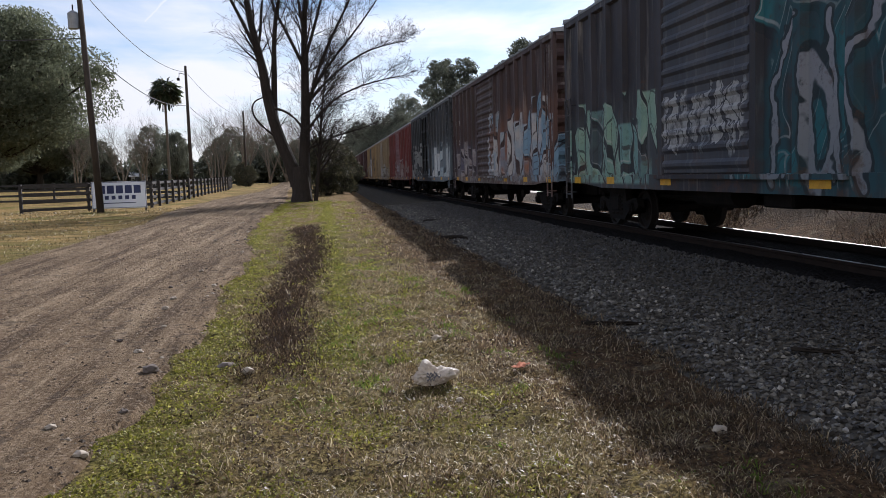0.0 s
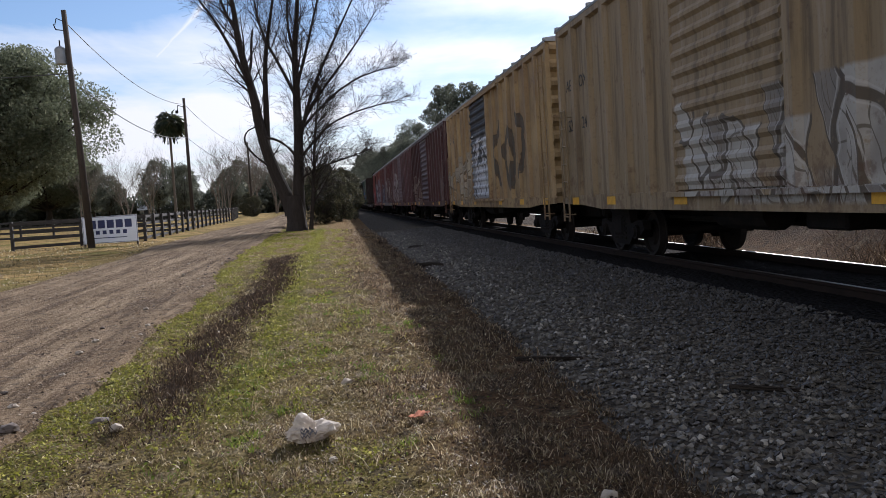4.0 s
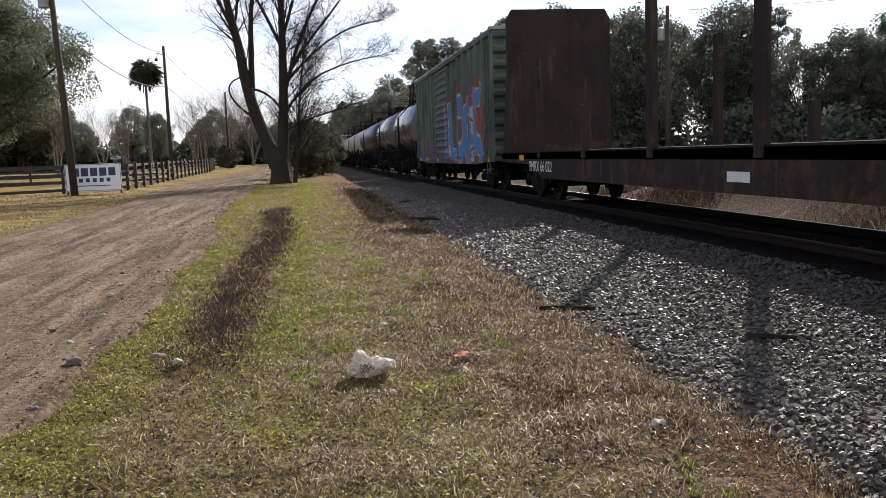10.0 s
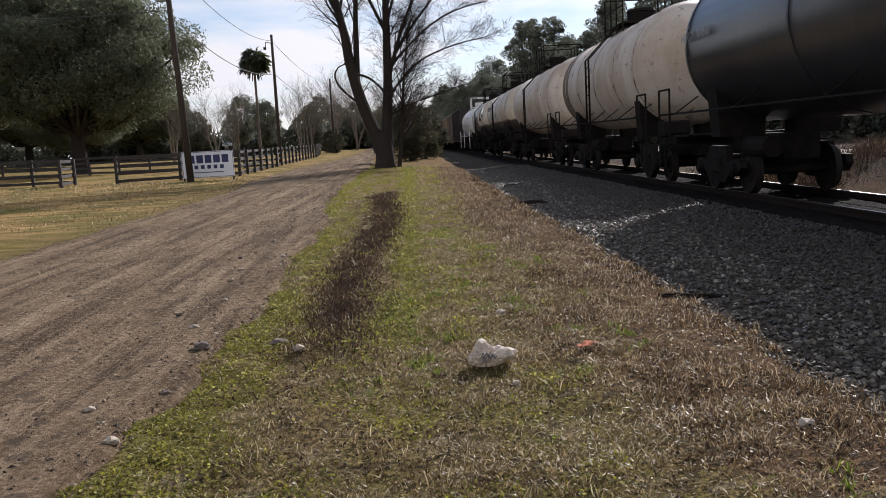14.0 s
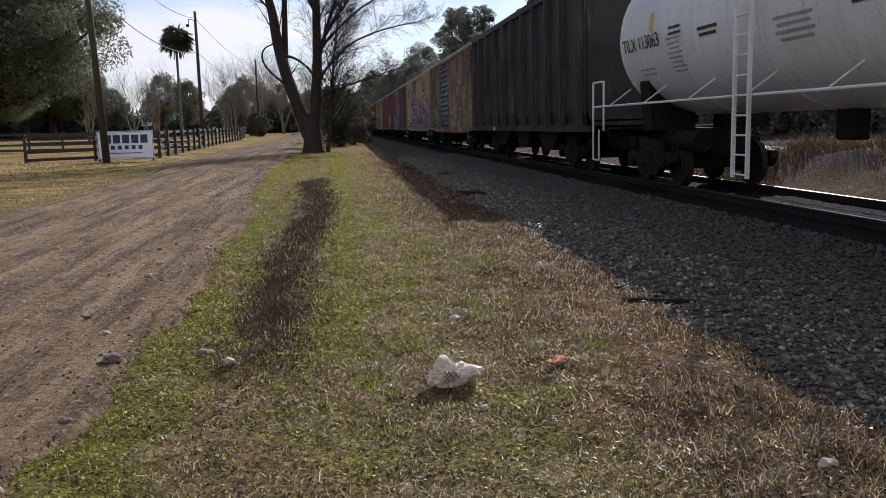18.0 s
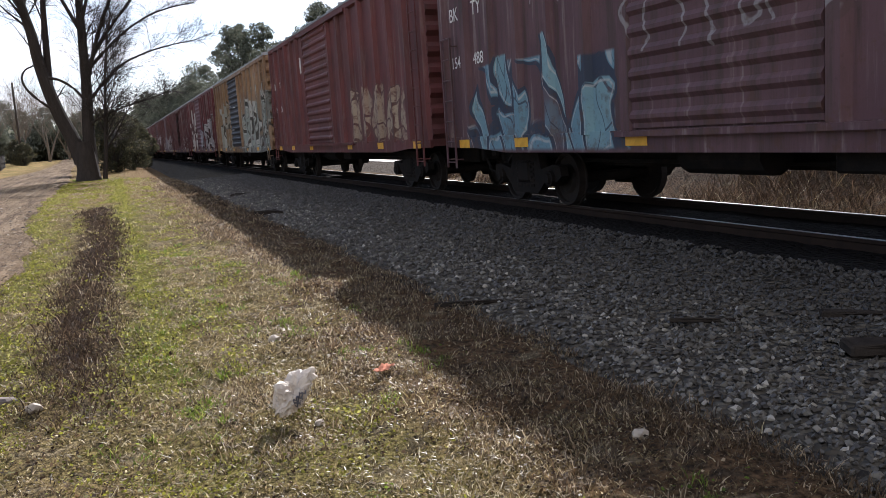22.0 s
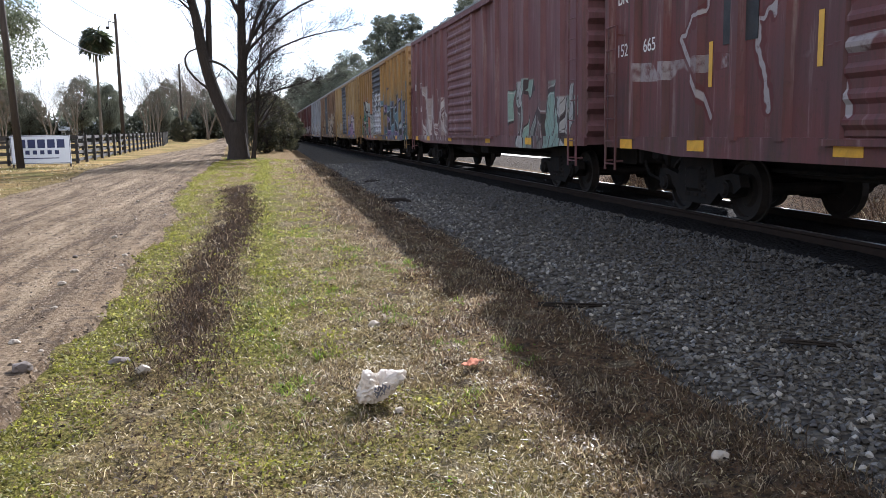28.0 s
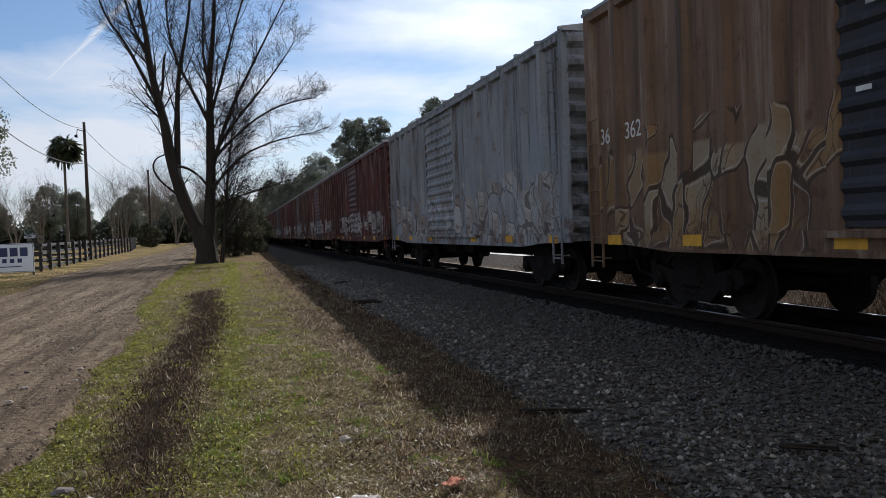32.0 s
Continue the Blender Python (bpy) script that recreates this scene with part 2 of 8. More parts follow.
    dry = q.mix(q.math("MULTIPLY", q.step(q.noise(c, 0.33, 5, 0.6), 0.50, 0.60), 0.7), dry, (0.15, 0.145, 0.04))
    dry = q.mix(q.math("MULTIPLY", q.step(q.noise(c, 3.0, 5, 0.7), 0.55, 0.66), 0.3), dry, (0.12, 0.085, 0.04))
    col = q.mix(past, col, dry)
    # beyond the track: bare sandy ground and dead brush
    far = q.step(x, 8.6, 9.6)
    sand = q.mix(fine, (0.018, 0.014, 0.010), (0.085, 0.062, 0.042))
    col = q.mix(far, col, sand)
    q.bump(q.math("ADD", fine, mid), 0.7, 0.05)
    return q.done(col, 0.95, spec=0.05)


def lane_material():
    q = Nodes("dirt_lane")
    c = q.coord("Object")
    x, y, z = q.xyz(c)
    lng = q.noise(q.coord("Object", (3.2, 0.16, 1)), 1.1, 7, 0.72, 0.3)
    mid, fine = q.noise(c, 1.6, 7, 0.65), q.noise(c, 22.0, 6, 0.75)
    grit = q.n.new("ShaderNodeTexVoronoi")
    grit.inputs["Scale"].default_value = 42.0
    q.k.new(c, grit.inputs["Vector"])
    cell = q.xyz(grit.outputs["Color"])[0]
    clods = q.n.new("ShaderNodeTexVoronoi")
    clods.inputs["Scale"].default_value = 11.0
    q.k.new(c, clods.inputs["Vector"])
    lump = q.xyz(clods.outputs["Color"])[1]
    col = q.mix(q.step(mid, 0.3, 0.7), (0.145, 0.10, 0.06), (0.255, 0.182, 0.113))
    col = q.mix(q.math("MULTIPLY", q.step(lng, 0.5, 0.62), 0.75), col, (0.35, 0.265, 0.172))
    col = q.mix(q.math("MULTIPLY", q.step(lng, 0.48, 0.39), 0.75), col, (0.075, 0.051, 0.033))
    col = q.mix(q.math("MULTIPLY", q.step(fine, 0.53, 0.66), 0.4), col, (0.42, 0.33, 0.23))
    col = q.mix(q.math("MULTIPLY", q.step(fine, 0.47, 0.34), 0.5), col, (0.075, 0.052, 0.036))
    col = q.mix(q.math("MULTIPLY", q.step(cell, 0.72, 0.98), 0.35), col, (0.45, 0.36, 0.265))
    col = q.mix(q.math("MULTIPLY", q.step(cell, 0.30, 0.05), 0.4), col, (0.07, 0.05, 0.035))
    col = q.mix(q.math("MULTIPLY", q.step(lump, 0.86, 0.97), 0.6), col, (0.085, 0.066, 0.05))
    q.bump(q.math("ADD", q.math("ADD", fine, cell), q.math("MULTIPLY", lng, 1.5)), 1.0, 0.05)
    return q.done(col, 0.95, spec=0.06)


def stone_material():
    q = Nodes("ballast_stone")
    r = q.random(True)
    fine = q.noise(q.coord("Object"), 30.0, 3)
    col = q.mix(q.math("POWER", r, 2.0), (0.030, 0.027, 0.021), (0.235, 0.216, 0.175))
    col = q.mix(q.math("MULTIPLY", q.step(r, 0.93, 0.99), 0.8), col, (0.50, 0.46, 0.38))
    col = q.mix(q.math("MULTIPLY", fine, 0.5), col, (0.12, 0.10, 0.085))
    # stones darken toward the track, along an uneven edge
    near_rail = q.step(q.math("ADD", q.xyz(q.coord("Object"))[0], q.math("MULTIPLY", q.noise(q.coord("Object"), 0.9, 4), 1.2)), 2.9, 4.8)
    col = q.mix(q.math("MULTIPLY", near_rail, 0.75), col, (0.03, 0.026, 0.022))
    return q.done(col, 0.55, spec=0.4)


def bed_material():
    q = Nodes("ballast_bed")
    c = q.coord("Object")
    v = q.n.new("ShaderNodeTexVoronoi")
    v.inputs["Scale"].default_value = 16.0
    q.k.new(c, v.inputs["Vector"])
    fine, mid = q.noise(c, 60.0, 3), q.noise(c, 1.0, 4)
    col = q.mix(q.xyz(v.outputs["Color"])[0], (0.024, 0.02, 0.015), (0.13, 0.115, 0.088))
    col = q.mix(q.math("MULTIPLY", mid, 0.5), col, (0.14, 0.12, 0.10))
    # much darker between and beside the rails
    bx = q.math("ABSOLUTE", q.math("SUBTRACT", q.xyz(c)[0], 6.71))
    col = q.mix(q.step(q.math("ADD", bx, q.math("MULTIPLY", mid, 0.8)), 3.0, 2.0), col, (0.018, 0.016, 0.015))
    q.bump(q.math("SUBTRACT", 1.0, v.outputs["Distance"]), 1.0, 0.06)
    return q.done(col, 0.95, spec=0.03)


def blade_material(name, low, high, odd, gloss=0.42, through_light=0.45):
    q = Nodes(name)
    r = q.random(True)
    col = q.mix(q.math("POWER", r, 1.4), low, high)
    col = q.mix(q.step(r, 0.80, 0.90), col, odd)
    col = q.mix(q.math("MULTIPLY", q.noise(q.coord("Object"), 1.4, 3), 0.55), col, low)
    q.p.inputs["Subsurface Weight"].default_value = 0.0
    m = q.done(col, gloss, spec=0.5)
    tr = q.n.new("ShaderNodeBsdfTranslucent")
    q.k.new(col, tr.inputs[0])
    mx = q.n.new("ShaderNodeMixShader")
    mx.inputs[0].default_value = through_light
    q.k.new(q.p.outputs[0], mx.inputs[1]), q.k.new(tr.outputs[0], mx.inputs[2])
    q.k.new(mx.outputs[0], q.n["Material Output"].inputs[0])
    return m


def bark_material(name, low, high):
    q = Nodes(name)
    c = q.coord("Object", (1, 1, 0.25))
    a = q.noise(c, 9.0, 6, 0.65)
    q.bump(a, 0.6, 0.03)
    return q.done(q.mix(a, low, high), 0.9, spec=0.2)


def film_material():
    """Thin creased plastic that lets light through."""
    q = Nodes("bag_film")
    c = q.coord("Object")
    a, b = q.noise(c, 14.0, 5, 0.6, 0.6), q.noise(c, 60.0, 3)
    col = q.mix(q.step(a, 0.35, 0.7), (0.74, 0.66, 0.56), (0.55, 0.48, 0.41))
    q.bump(q.math("ADD", a, q.math("MULTIPLY", b, 0.3)), 0.8, 0.012)
    m = q.done(col, 0.35, spec=0.4)
    tr = q.n.new("ShaderNodeBsdfTranslucent")
    q.k.new(col, tr.inputs[0])
    mx = q.n.new("ShaderNodeMixShader")
    mx.inputs[0].default_value = 0.3
    q.k.new(q.p.outputs[0], mx.inputs[1]), q.k.new(tr.outputs[0], mx.inputs[2])
    q.k.new(mx.outputs[0], q.n["Material Output"].inputs[0])
    return m


M["ground"] = ground_material()
M["lane"] = lane_material()
M["stone"] = stone_material()
M["bed"] = bed_material()
M["crumb"] = blade_material("crumb", (0.06, 0.043, 0.029), (0.24, 0.18, 0.125), (0.46, 0.38, 0.29), 0.8)
M["grass_green"] = blade_material("grass_green", (0.12, 0.12, 0.018), (0.40, 0.395, 0.058), (0.56, 0.52, 0.16), 0.6, 0.6)
M["grass_fresh"] = blade_material("grass_fresh", (0.09, 0.13, 0.018), (0.24, 0.33, 0.045), (0.36, 0.38, 0.09), 0.7, 0.6)
M["grass_straw"] = blade_material("grass_straw", (0.10, 0.072, 0.034), (0.54, 0.415, 0.195), (0.84, 0.72, 0.46), 0.42)
M["grass_brown"] = blade_material("grass_brown", (0.055, 0.035, 0.02), (0.35, 0.235, 0.125), (0.66, 0.52, 0.33), 0.5)
M["weed_dark"] = blade_material("weed_dark", (0.026, 0.016, 0.010), (0.085, 0.052, 0.031), (0.17, 0.115, 0.07), 0.85)
M["shrub_leaf"] = blade_material("shrub_leaf", (0.03, 0.032, 0.017), (0.10, 0.098, 0.05), (0.18, 0.15, 0.08), 0.6)
M["oak_leaf"] = blade_material("oak_leaf", (0.10, 0.115, 0.072), (0.19, 0.21, 0.13), (0.25, 0.26, 0.18), 0.85, 0.55)
M["wood_leaf"] = blade_material("wood_leaf", (0.085, 0.095, 0.07), (0.17, 0.185, 0.135), (0.24, 0.235, 0.18), 0.85)
M["palm_leaf"] = blade_material("palm_leaf", (0.03, 0.04, 0.018), (0.09, 0.11, 0.05), (0.16, 0.13, 0.07))
M["bark"] = bark_material("bark", (0.016, 0.013, 0.011), (0.052, 0.042, 0.036))
M["palm_trunk"] = bark_material("palm_trunk", (0.07, 0.058, 0.046), (0.20, 0.165, 0.13))
M["twig"] = bark_material("twig", (0.022, 0.018, 0.016), (0.062, 0.049, 0.043))
M["dead_twig"] = bark_material("dead_twig", (0.09, 0.075, 0.06), (0.26, 0.22, 0.18))
M["pole_wood"] = bark_material("pole_wood", (0.028, 0.022, 0.019), (0.085, 0.068, 0.055))
M["fence_board"] = worn("fence_board", (0.016, 0.014, 0.013), (0.05, 0.043, 0.038), 4.0, 0.75)
M["steel_dark"] = worn("steel_dark", (0.014, 0.013, 0.0125), (0.03, 0.023, 0.019), 5.0, 0.85, 0.0, spec=0.08)
M["rust_steel"] = worn("rust_steel", (0.03, 0.02, 0.015), (0.018, 0.013, 0.011), 6.0, 0.85, 0.0, spec=0.1)
M["wheel_steel"] = worn("wheel_steel", (0.018, 0.015, 0.014), (0.034, 0.026, 0.02), 7.0, 0.7, 0.0, spec=0.2)
M["rail_top"] = worn("rail_top", (0.24, 0.22, 0.20), (0.14, 0.12, 0.11), 3.0, 0.36, 0.8, 0.5, 0.02)
M["tie_wood"] = worn("tie_wood", (0.035, 0.028, 0.024), (0.016, 0.013, 0.012), 5.0, 0.95, spec=0.03)
M["sign_white"] = worn("sign_white", (0.72, 0.76, 0.84), (0.60, 0.63, 0.70), 2.0, 0.5, 0, 0.4, 0.02)
M["sign_blue"] = worn("sign_blue", (0.02, 0.03, 0.10), (0.03, 0.045, 0.14), 3.0, 0.5, 0, 0.4, 0.02)
M["yellow"] = worn("reflector_yellow", (0.75, 0.40, 0.03), (0.45, 0.22, 0.02), 7.0, 0.5, 0, 0.5, 0.05)
M["white"] = worn("lettering_white", (0.78, 0.77, 0.74), (0.55, 0.53, 0.50), 5.0, 0.6, 0, 0.5, 0.02)
M["old_wood"] = worn("old_wood", (0.045, 0.037, 0.03), (0.025, 0.02, 0.017), 9.0, 0.95, 0, 0.8, 0.6, 0.05)
M["grey_ink"] = worn("lettering_grey", (0.34, 0.34, 0.35), (0.2, 0.2, 0.21), 5.0, 0.6, 0, 0.6, 0.02)
M["rust_plate"] = worn("rust_plate", (0.30, 0.18, 0.10), (0.18, 0.10, 0.06), 4.0, 0.7, 0, 0.7, 0.1)
M["black"] = worn("lettering_black", (0.015, 0.015, 0.016), (0.05, 0.045, 0.04), 5.0, 0.6, 0, 0.5, 0.02)
M["amber"] = worn("lettering_amber", (0.72, 0.42, 0.06), (0.5, 0.28, 0.05), 5.0, 0.6, 0, 0.5, 0.02)
M["bag"] = film_material()
M["bag_ink"] = worn("bag_ink", (0.10, 0.10, 0.12), (0.2, 0.2, 0.22), 6.0, 0.5, 0, 0.5, 0.05)
M["leaf_red"] = worn("leaf_red", (0.56, 0.235, 0.145), (0.38, 0.16, 0.10), 12.0, 0.9, 0, 0.6, 0.3, 0.05)
M["pebble"] = worn("pebble", (0.42, 0.36, 0.28), (0.25, 0.205, 0.155), 9.0, 0.8)
M["clod"] = worn("clod", (0.16, 0.13, 0.11), (0.09, 0.07, 0.06), 9.0, 0.9)
M["house_wall"] = worn("house_wall", (0.55, 0.55, 0.54), (0.42, 0.41, 0.40), 1.0, 0.8)
M["house_roof"] = worn("house_roof", (0.62, 0.64, 0.67), (0.48, 0.50, 0.52), 1.0, 0.5, 0.2)
M["glass_dark"] = worn("glass_dark", (0.03, 0.035, 0.04), (0.05, 0.055, 0.06), 2.0, 0.1)
M["asphalt"] = worn("far_road", (0.52, 0.48, 0.42), (0.42, 0.38, 0.33), 1.5, 0.85)
M["grey_metal"] = worn("grey_metal", (0.30, 0.31, 0.32), (0.20, 0.20, 0.20), 4.0, 0.5, 0.6)
M["wire"] = worn("wire_black", (0.02, 0.02, 0.02), (0.03, 0.03, 0.03), 4.0, 0.6)

# Mesh helpers ------------------------------------------------------------


def part(name, bm, material, parent=None, label="", smooth=False):
    """Links a bmesh as one mesh object under a thing or a part."""
    me = bpy.data.meshes.new(name)
    bm.to_mesh(me)
    bm.free()
    return part_of(name, me, material, parent, label, smooth)


def part_of(name, me, material, parent=None, label="", smooth=False):
    if smooth:
        me.polygons.foreach_set("use_smooth", [True] * len(me.polygons))
    if not me.materials:
        me.materials.append(material)
    ob = new(name, me)
    if me.materials[0] != material:
        ob.material_slots[0].link = "OBJECT"
        ob.material_slots[0].material = material
    if parent is not None:
        ob.parent = parent
    if label:
        ob["label"] = label
    return ob


def raw(name, verts, faces, material, parent=None, label=""):
    me = bpy.data.meshes.new(name)
    me.from_pydata(verts, [], faces)
    me.update()
    return part_of(name, me, material, parent, label)


def thing(name, label, category, m=None, group="", kind=""):
    ob = new(name)
    ob.empty_display_size = 0.2
    tagged(ob, label, category, group, kind)
    if m is not None:
        ob.matrix_basis = m
    return ob


def box(bm, x0, x1, y0, y1, z0, z1, bevel=0.0):
    r = bmesh.ops.create_cube(bm, size=1.0)
    for v in r["verts"]:
        v.co = Vector((x0 + (v.co.x + 0.5) * (x1 - x0), y0 + (v.co.y + 0.5) * (y1 - y0), z0 + (v.co.z + 0.5) * (z1 - z0)))
    if bevel:
        es = list({e for v in r["verts"] for e in v.link_edges})
        bmesh.ops.bevel(bm, geom=es, offset=bevel, segments=1, affect="EDGES")
    return r["verts"]


def prism(bm, outline, axis, a, b):
    """An outline (pairs) drawn out along an axis from a to b. The pairs are the other two axes in order."""
    def at(u, v, w):
        return {"x": (w, u, v), "y": (u, w, v), "z": (u, v, w)}[axis]

    lo = [bm.verts.new(at(u, v, a)) for u, v in outline]
    hi = [bm.verts.new(at(u, v, b)) for u, v in outline]
    n = len(outline)
    for i in range(n):
        bm.faces.new((lo[i], lo[(i + 1) % n], hi[(i + 1) % n], hi[i]))
    bm.faces.new(lo[::-1]), bm.faces.new(hi)


def tube(bm, p, q, r0, r1, seg=8, caps=True):
    p, q = Vector(p), Vector(q)
    d = (q - p).normalized()
    u = d.orthogonal().normalized()
    w = d.cross(u)
    rings = []
    for c, r in ((p, r0), (q, r1)):
        rings.append([bm.verts.new(c + r * (math.cos(2 * math.pi * i / seg) * u + math.sin(2 * math.pi * i / seg) * w)) for i in range(seg)])
    for i in range(seg):
        bm.faces.new((rings[0][i], rings[0][(i + 1) % seg], rings[1][(i + 1) % seg], rings[1][i]))
    if caps:
        bm.faces.new(rings[0][::-1]), bm.faces.new(rings[1])


def pipe(bm, pts, r, seg=6):
    for a, b in zip(pts, pts[1:]):
        tube(bm, a, b, r, r, seg)


def lathe(bm, profile, axis, centre, seg=24):
    """A profile of (along, radius) turned about an axis through the centre."""
    rings = []
    for along, r in profile:
        ring = []
        for i in range(seg):
            c, s = math.cos(2 * math.pi * i / seg) * r, math.sin(2 * math.pi * i / seg) * r
            off = {"x": (along, c, s), "y": (s, along, c), "z": (c, s, along)}[axis]
            ring.append(bm.verts.new(Vector(centre) + Vector(off)))
        rings.append(ring)
    for a, b in zip(rings, rings[1:]):
        for i in range(seg):
            bm.faces.new((a[i], a[(i + 1) % seg], b[(i + 1) % seg], b[i]))
    bm.faces.new(rings[0][::-1]), bm.faces.new(rings[-1])


def lettering(name, words, size, material, parent, m, label="", align="CENTER"):
    """Flat raised letters in the built-in font."""
    cu = bpy.data.curves.new(name, "FONT")
    cu.body, cu.size, cu.align_x, cu.extrude = words, size, align, 0.002
    tmp = bpy.data.objects.new(name, cu)
    scene.collection.objects.link(tmp)
    bpy.context.view_layer.update()
    me = bpy.data.meshes.new_from_object(tmp.evaluated_get(bpy.context.evaluated_depsgraph_get()))
    bpy.data.objects.remove(tmp)
    me.materials.clear()
    ob = part_of(name, me, material, parent, label)
    ob.matrix_basis = m
    return ob


def smooth01(v):
    v = min(max(v, 0.0), 1.0)
    return v * v * (3 - 2 * v)


def gz(x, y):
    """The height of the ground: it climbs a little along the lane, and lies level under the track."""
    return 0.0056 * min(max(y, -60.0), 140.0) * (1 - smooth01((x - 0.5) / 3.0))

# The ground, the lane and the track bed ----------------------------------
RAIL_Z, TRACK_X, HALF_GAUGE = 0.23, 6.71, 0.755


def grid_sheet(name, xs, ys, height, material, label, category):
    verts = [(x, y, height(x, y)) for y in ys for x in xs]
    w = len(xs)
    faces = [(j * w + i, j * w + i + 1, (j + 1) * w + i + 1, (j + 1) * w + i) for j in range(len(ys) - 1) for i in range(w - 1)]
    ob = raw(name, verts, faces, material)
    ob.data.polygons.foreach_set("use_smooth", [True] * len(faces))
    return tagged(ob, label, category, kind="structure")


def spread(a, b, n, power=1.0):
    return [a + (b - a) * (i / n) ** power for i in range(n + 1)]


def ground_height(x, y):
    z = gz(x, y)
    if -10 < x < 4 and -3 < y < 60:
        z += 0.035 * noise.noise((x * 0.9, y * 0.7, 3.1)) - 0.012
        if -2.6 < x < 2.4 and y < 30:
            near = smooth01((x + 2.6) / 0.5) * smooth01((2.4 - x) / 0.5) * smooth01((30 - y) / 12)
            z += near * (0.042 * noise.noise((x * 2.6, y * 2.2, 5.1)) + 0.026 * noise.noise((x * 6.3, y * 5.2, 8.4)))
        z += 0.05 * math.exp(-((x + 1.2) / 0.35) ** 2) * smooth01((y - 6) / 2) * smooth01((25 - y) / 3)
    if 1.9 < x < 8.3:
        z -= 0.14
    elif x >= 8.3:
        bank = smooth01((x - 8.3) / 1.6) * smooth01((14.0 - x) / 1.6)
        z += bank * (0.72 + 0.30 * noise.noise((x * 0.8, y * 0.5, 6.0))) * smooth01((27 - y) / 6) * smooth01((y + 10) / 4)
    return z


def build_ground():
    xs = [-1500, -700, -300, -150, -80, -45, -28, -18, -13] + spread(-10, -2.6, 34) + spread(-2.54, 1.6, 69) + [1.75, 2.0, 2.4, 3, 4, 5, 7, 8.2, 8.5, 8.8, 9.1, 9.4, 9.7, 10.1, 10.5, 11, 11.4, 11.8, 12.2, 12.6, 13, 13.5, 14, 16, 18, 25, 40, 80, 160, 300, 700, 1500]
    ys = [-1500, -500, -150, -60, -20, -8, -3, -1] + spread(0.2, 40, 240, 1.7) + [44, 48, 54, 60, 70, 80, 100, 120, 140, 180, 250, 400, 800, 1600, 3000]
    grid_sheet("ground", xs, ys, ground_height, M["ground"], "grassy verge and dry pasture, patchy green, straw and brown", "ground")


def lane_edge(y, side):
    n = 0.15 * noise.noise((y * 0.35, side * 7.0, 0.5)) + 0.10 * noise.noise((y * 1.7, side * 3.0, 2.5)) + 0.10 * noise.noise((y * 4.1, side * 3.0, 5.5))
    if side < 0:
        return -6.85 - 0.8 * smooth01((y - 28) / 10) + 1.6 * smooth01((y - 52) / 30) + n
    return -2.08 - 0.8 * smooth01((y - 12) / 14) - 0.9 * smooth01((y - 45) / 30) + n


def lane_height(x, y, u):
    rut = sum(math.exp(-((u - c) / 0.09) ** 2) for c in (0.22, 0.40, 0.62, 0.80))
    return gz(x, y) + 0.035 + 0.05 * math.sin(math.pi * u) - 0.035 * rut + 0.015 * noise.noise((x * 2.0, y * 1.2, 9.0)) - (0.09 if u in (0.0, 1.0) else 0.0)


def build_lane():
    ys = spread(-25, 60, 190) + [65, 70, 76, 82, 90, 100, 112, 125, 140, 165]
    us = [0.0] + [0.02 + 0.96 * i / 26 for i in range(27)] + [1.0]
    verts, faces = [], []
    for y in ys:
        a, b = lane_edge(y, -1), lane_edge(y, 1)
        shift = -0.0009 * max(y - 60, 0.0) ** 1.7
        for u in us:
            x = a + (b - a) * u
            verts.append((x + shift, y, lane_height(x, y, u)))
    w = len(us)
    for j in range(len(ys) - 1):
        for i in range(w - 1):
            faces.append((j * w + i, j * w + i + 1, (j + 1) * w + i + 1, (j + 1) * w + i))
    ob = raw("road", verts, faces, M["lane"])
    ob.data.polygons.foreach_set("use_smooth", [True] * len(faces))
    tagged(ob, "rutted grey-brown dirt and gravel lane along the tracks", "road", kind="structure")


def bed_height(x, y):
    left = smooth01((x - 1.7) / 0.5)
    rise = 0.10 * smooth01((x - 2.6) / 1.9) - 0.22 * smooth01((x - 8.1) / 1.0)
    return -0.05 + 0.055 * left + rise + 0.02 * noise.noise((x * 1.3, y * 1.1, 4.0)) + 0.018 * noise.noise((x * 6.0, y * 6.0, 4.0))


def build_bed():
    xs = spread(1.6, 5.2, 44) + [5.4, 5.8, 6.3, 6.7, 7.1, 7.6, 8.0, 8.5, 9.0, 9.5, 10]
    ys = [-400, -100, -40, -15, -5] + spread(0, 30, 150) + [32, 35, 38, 42, 48, 55, 65, 80, 100, 130, 170, 230, 320, 500, 900]
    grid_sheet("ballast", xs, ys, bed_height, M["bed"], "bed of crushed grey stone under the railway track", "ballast")


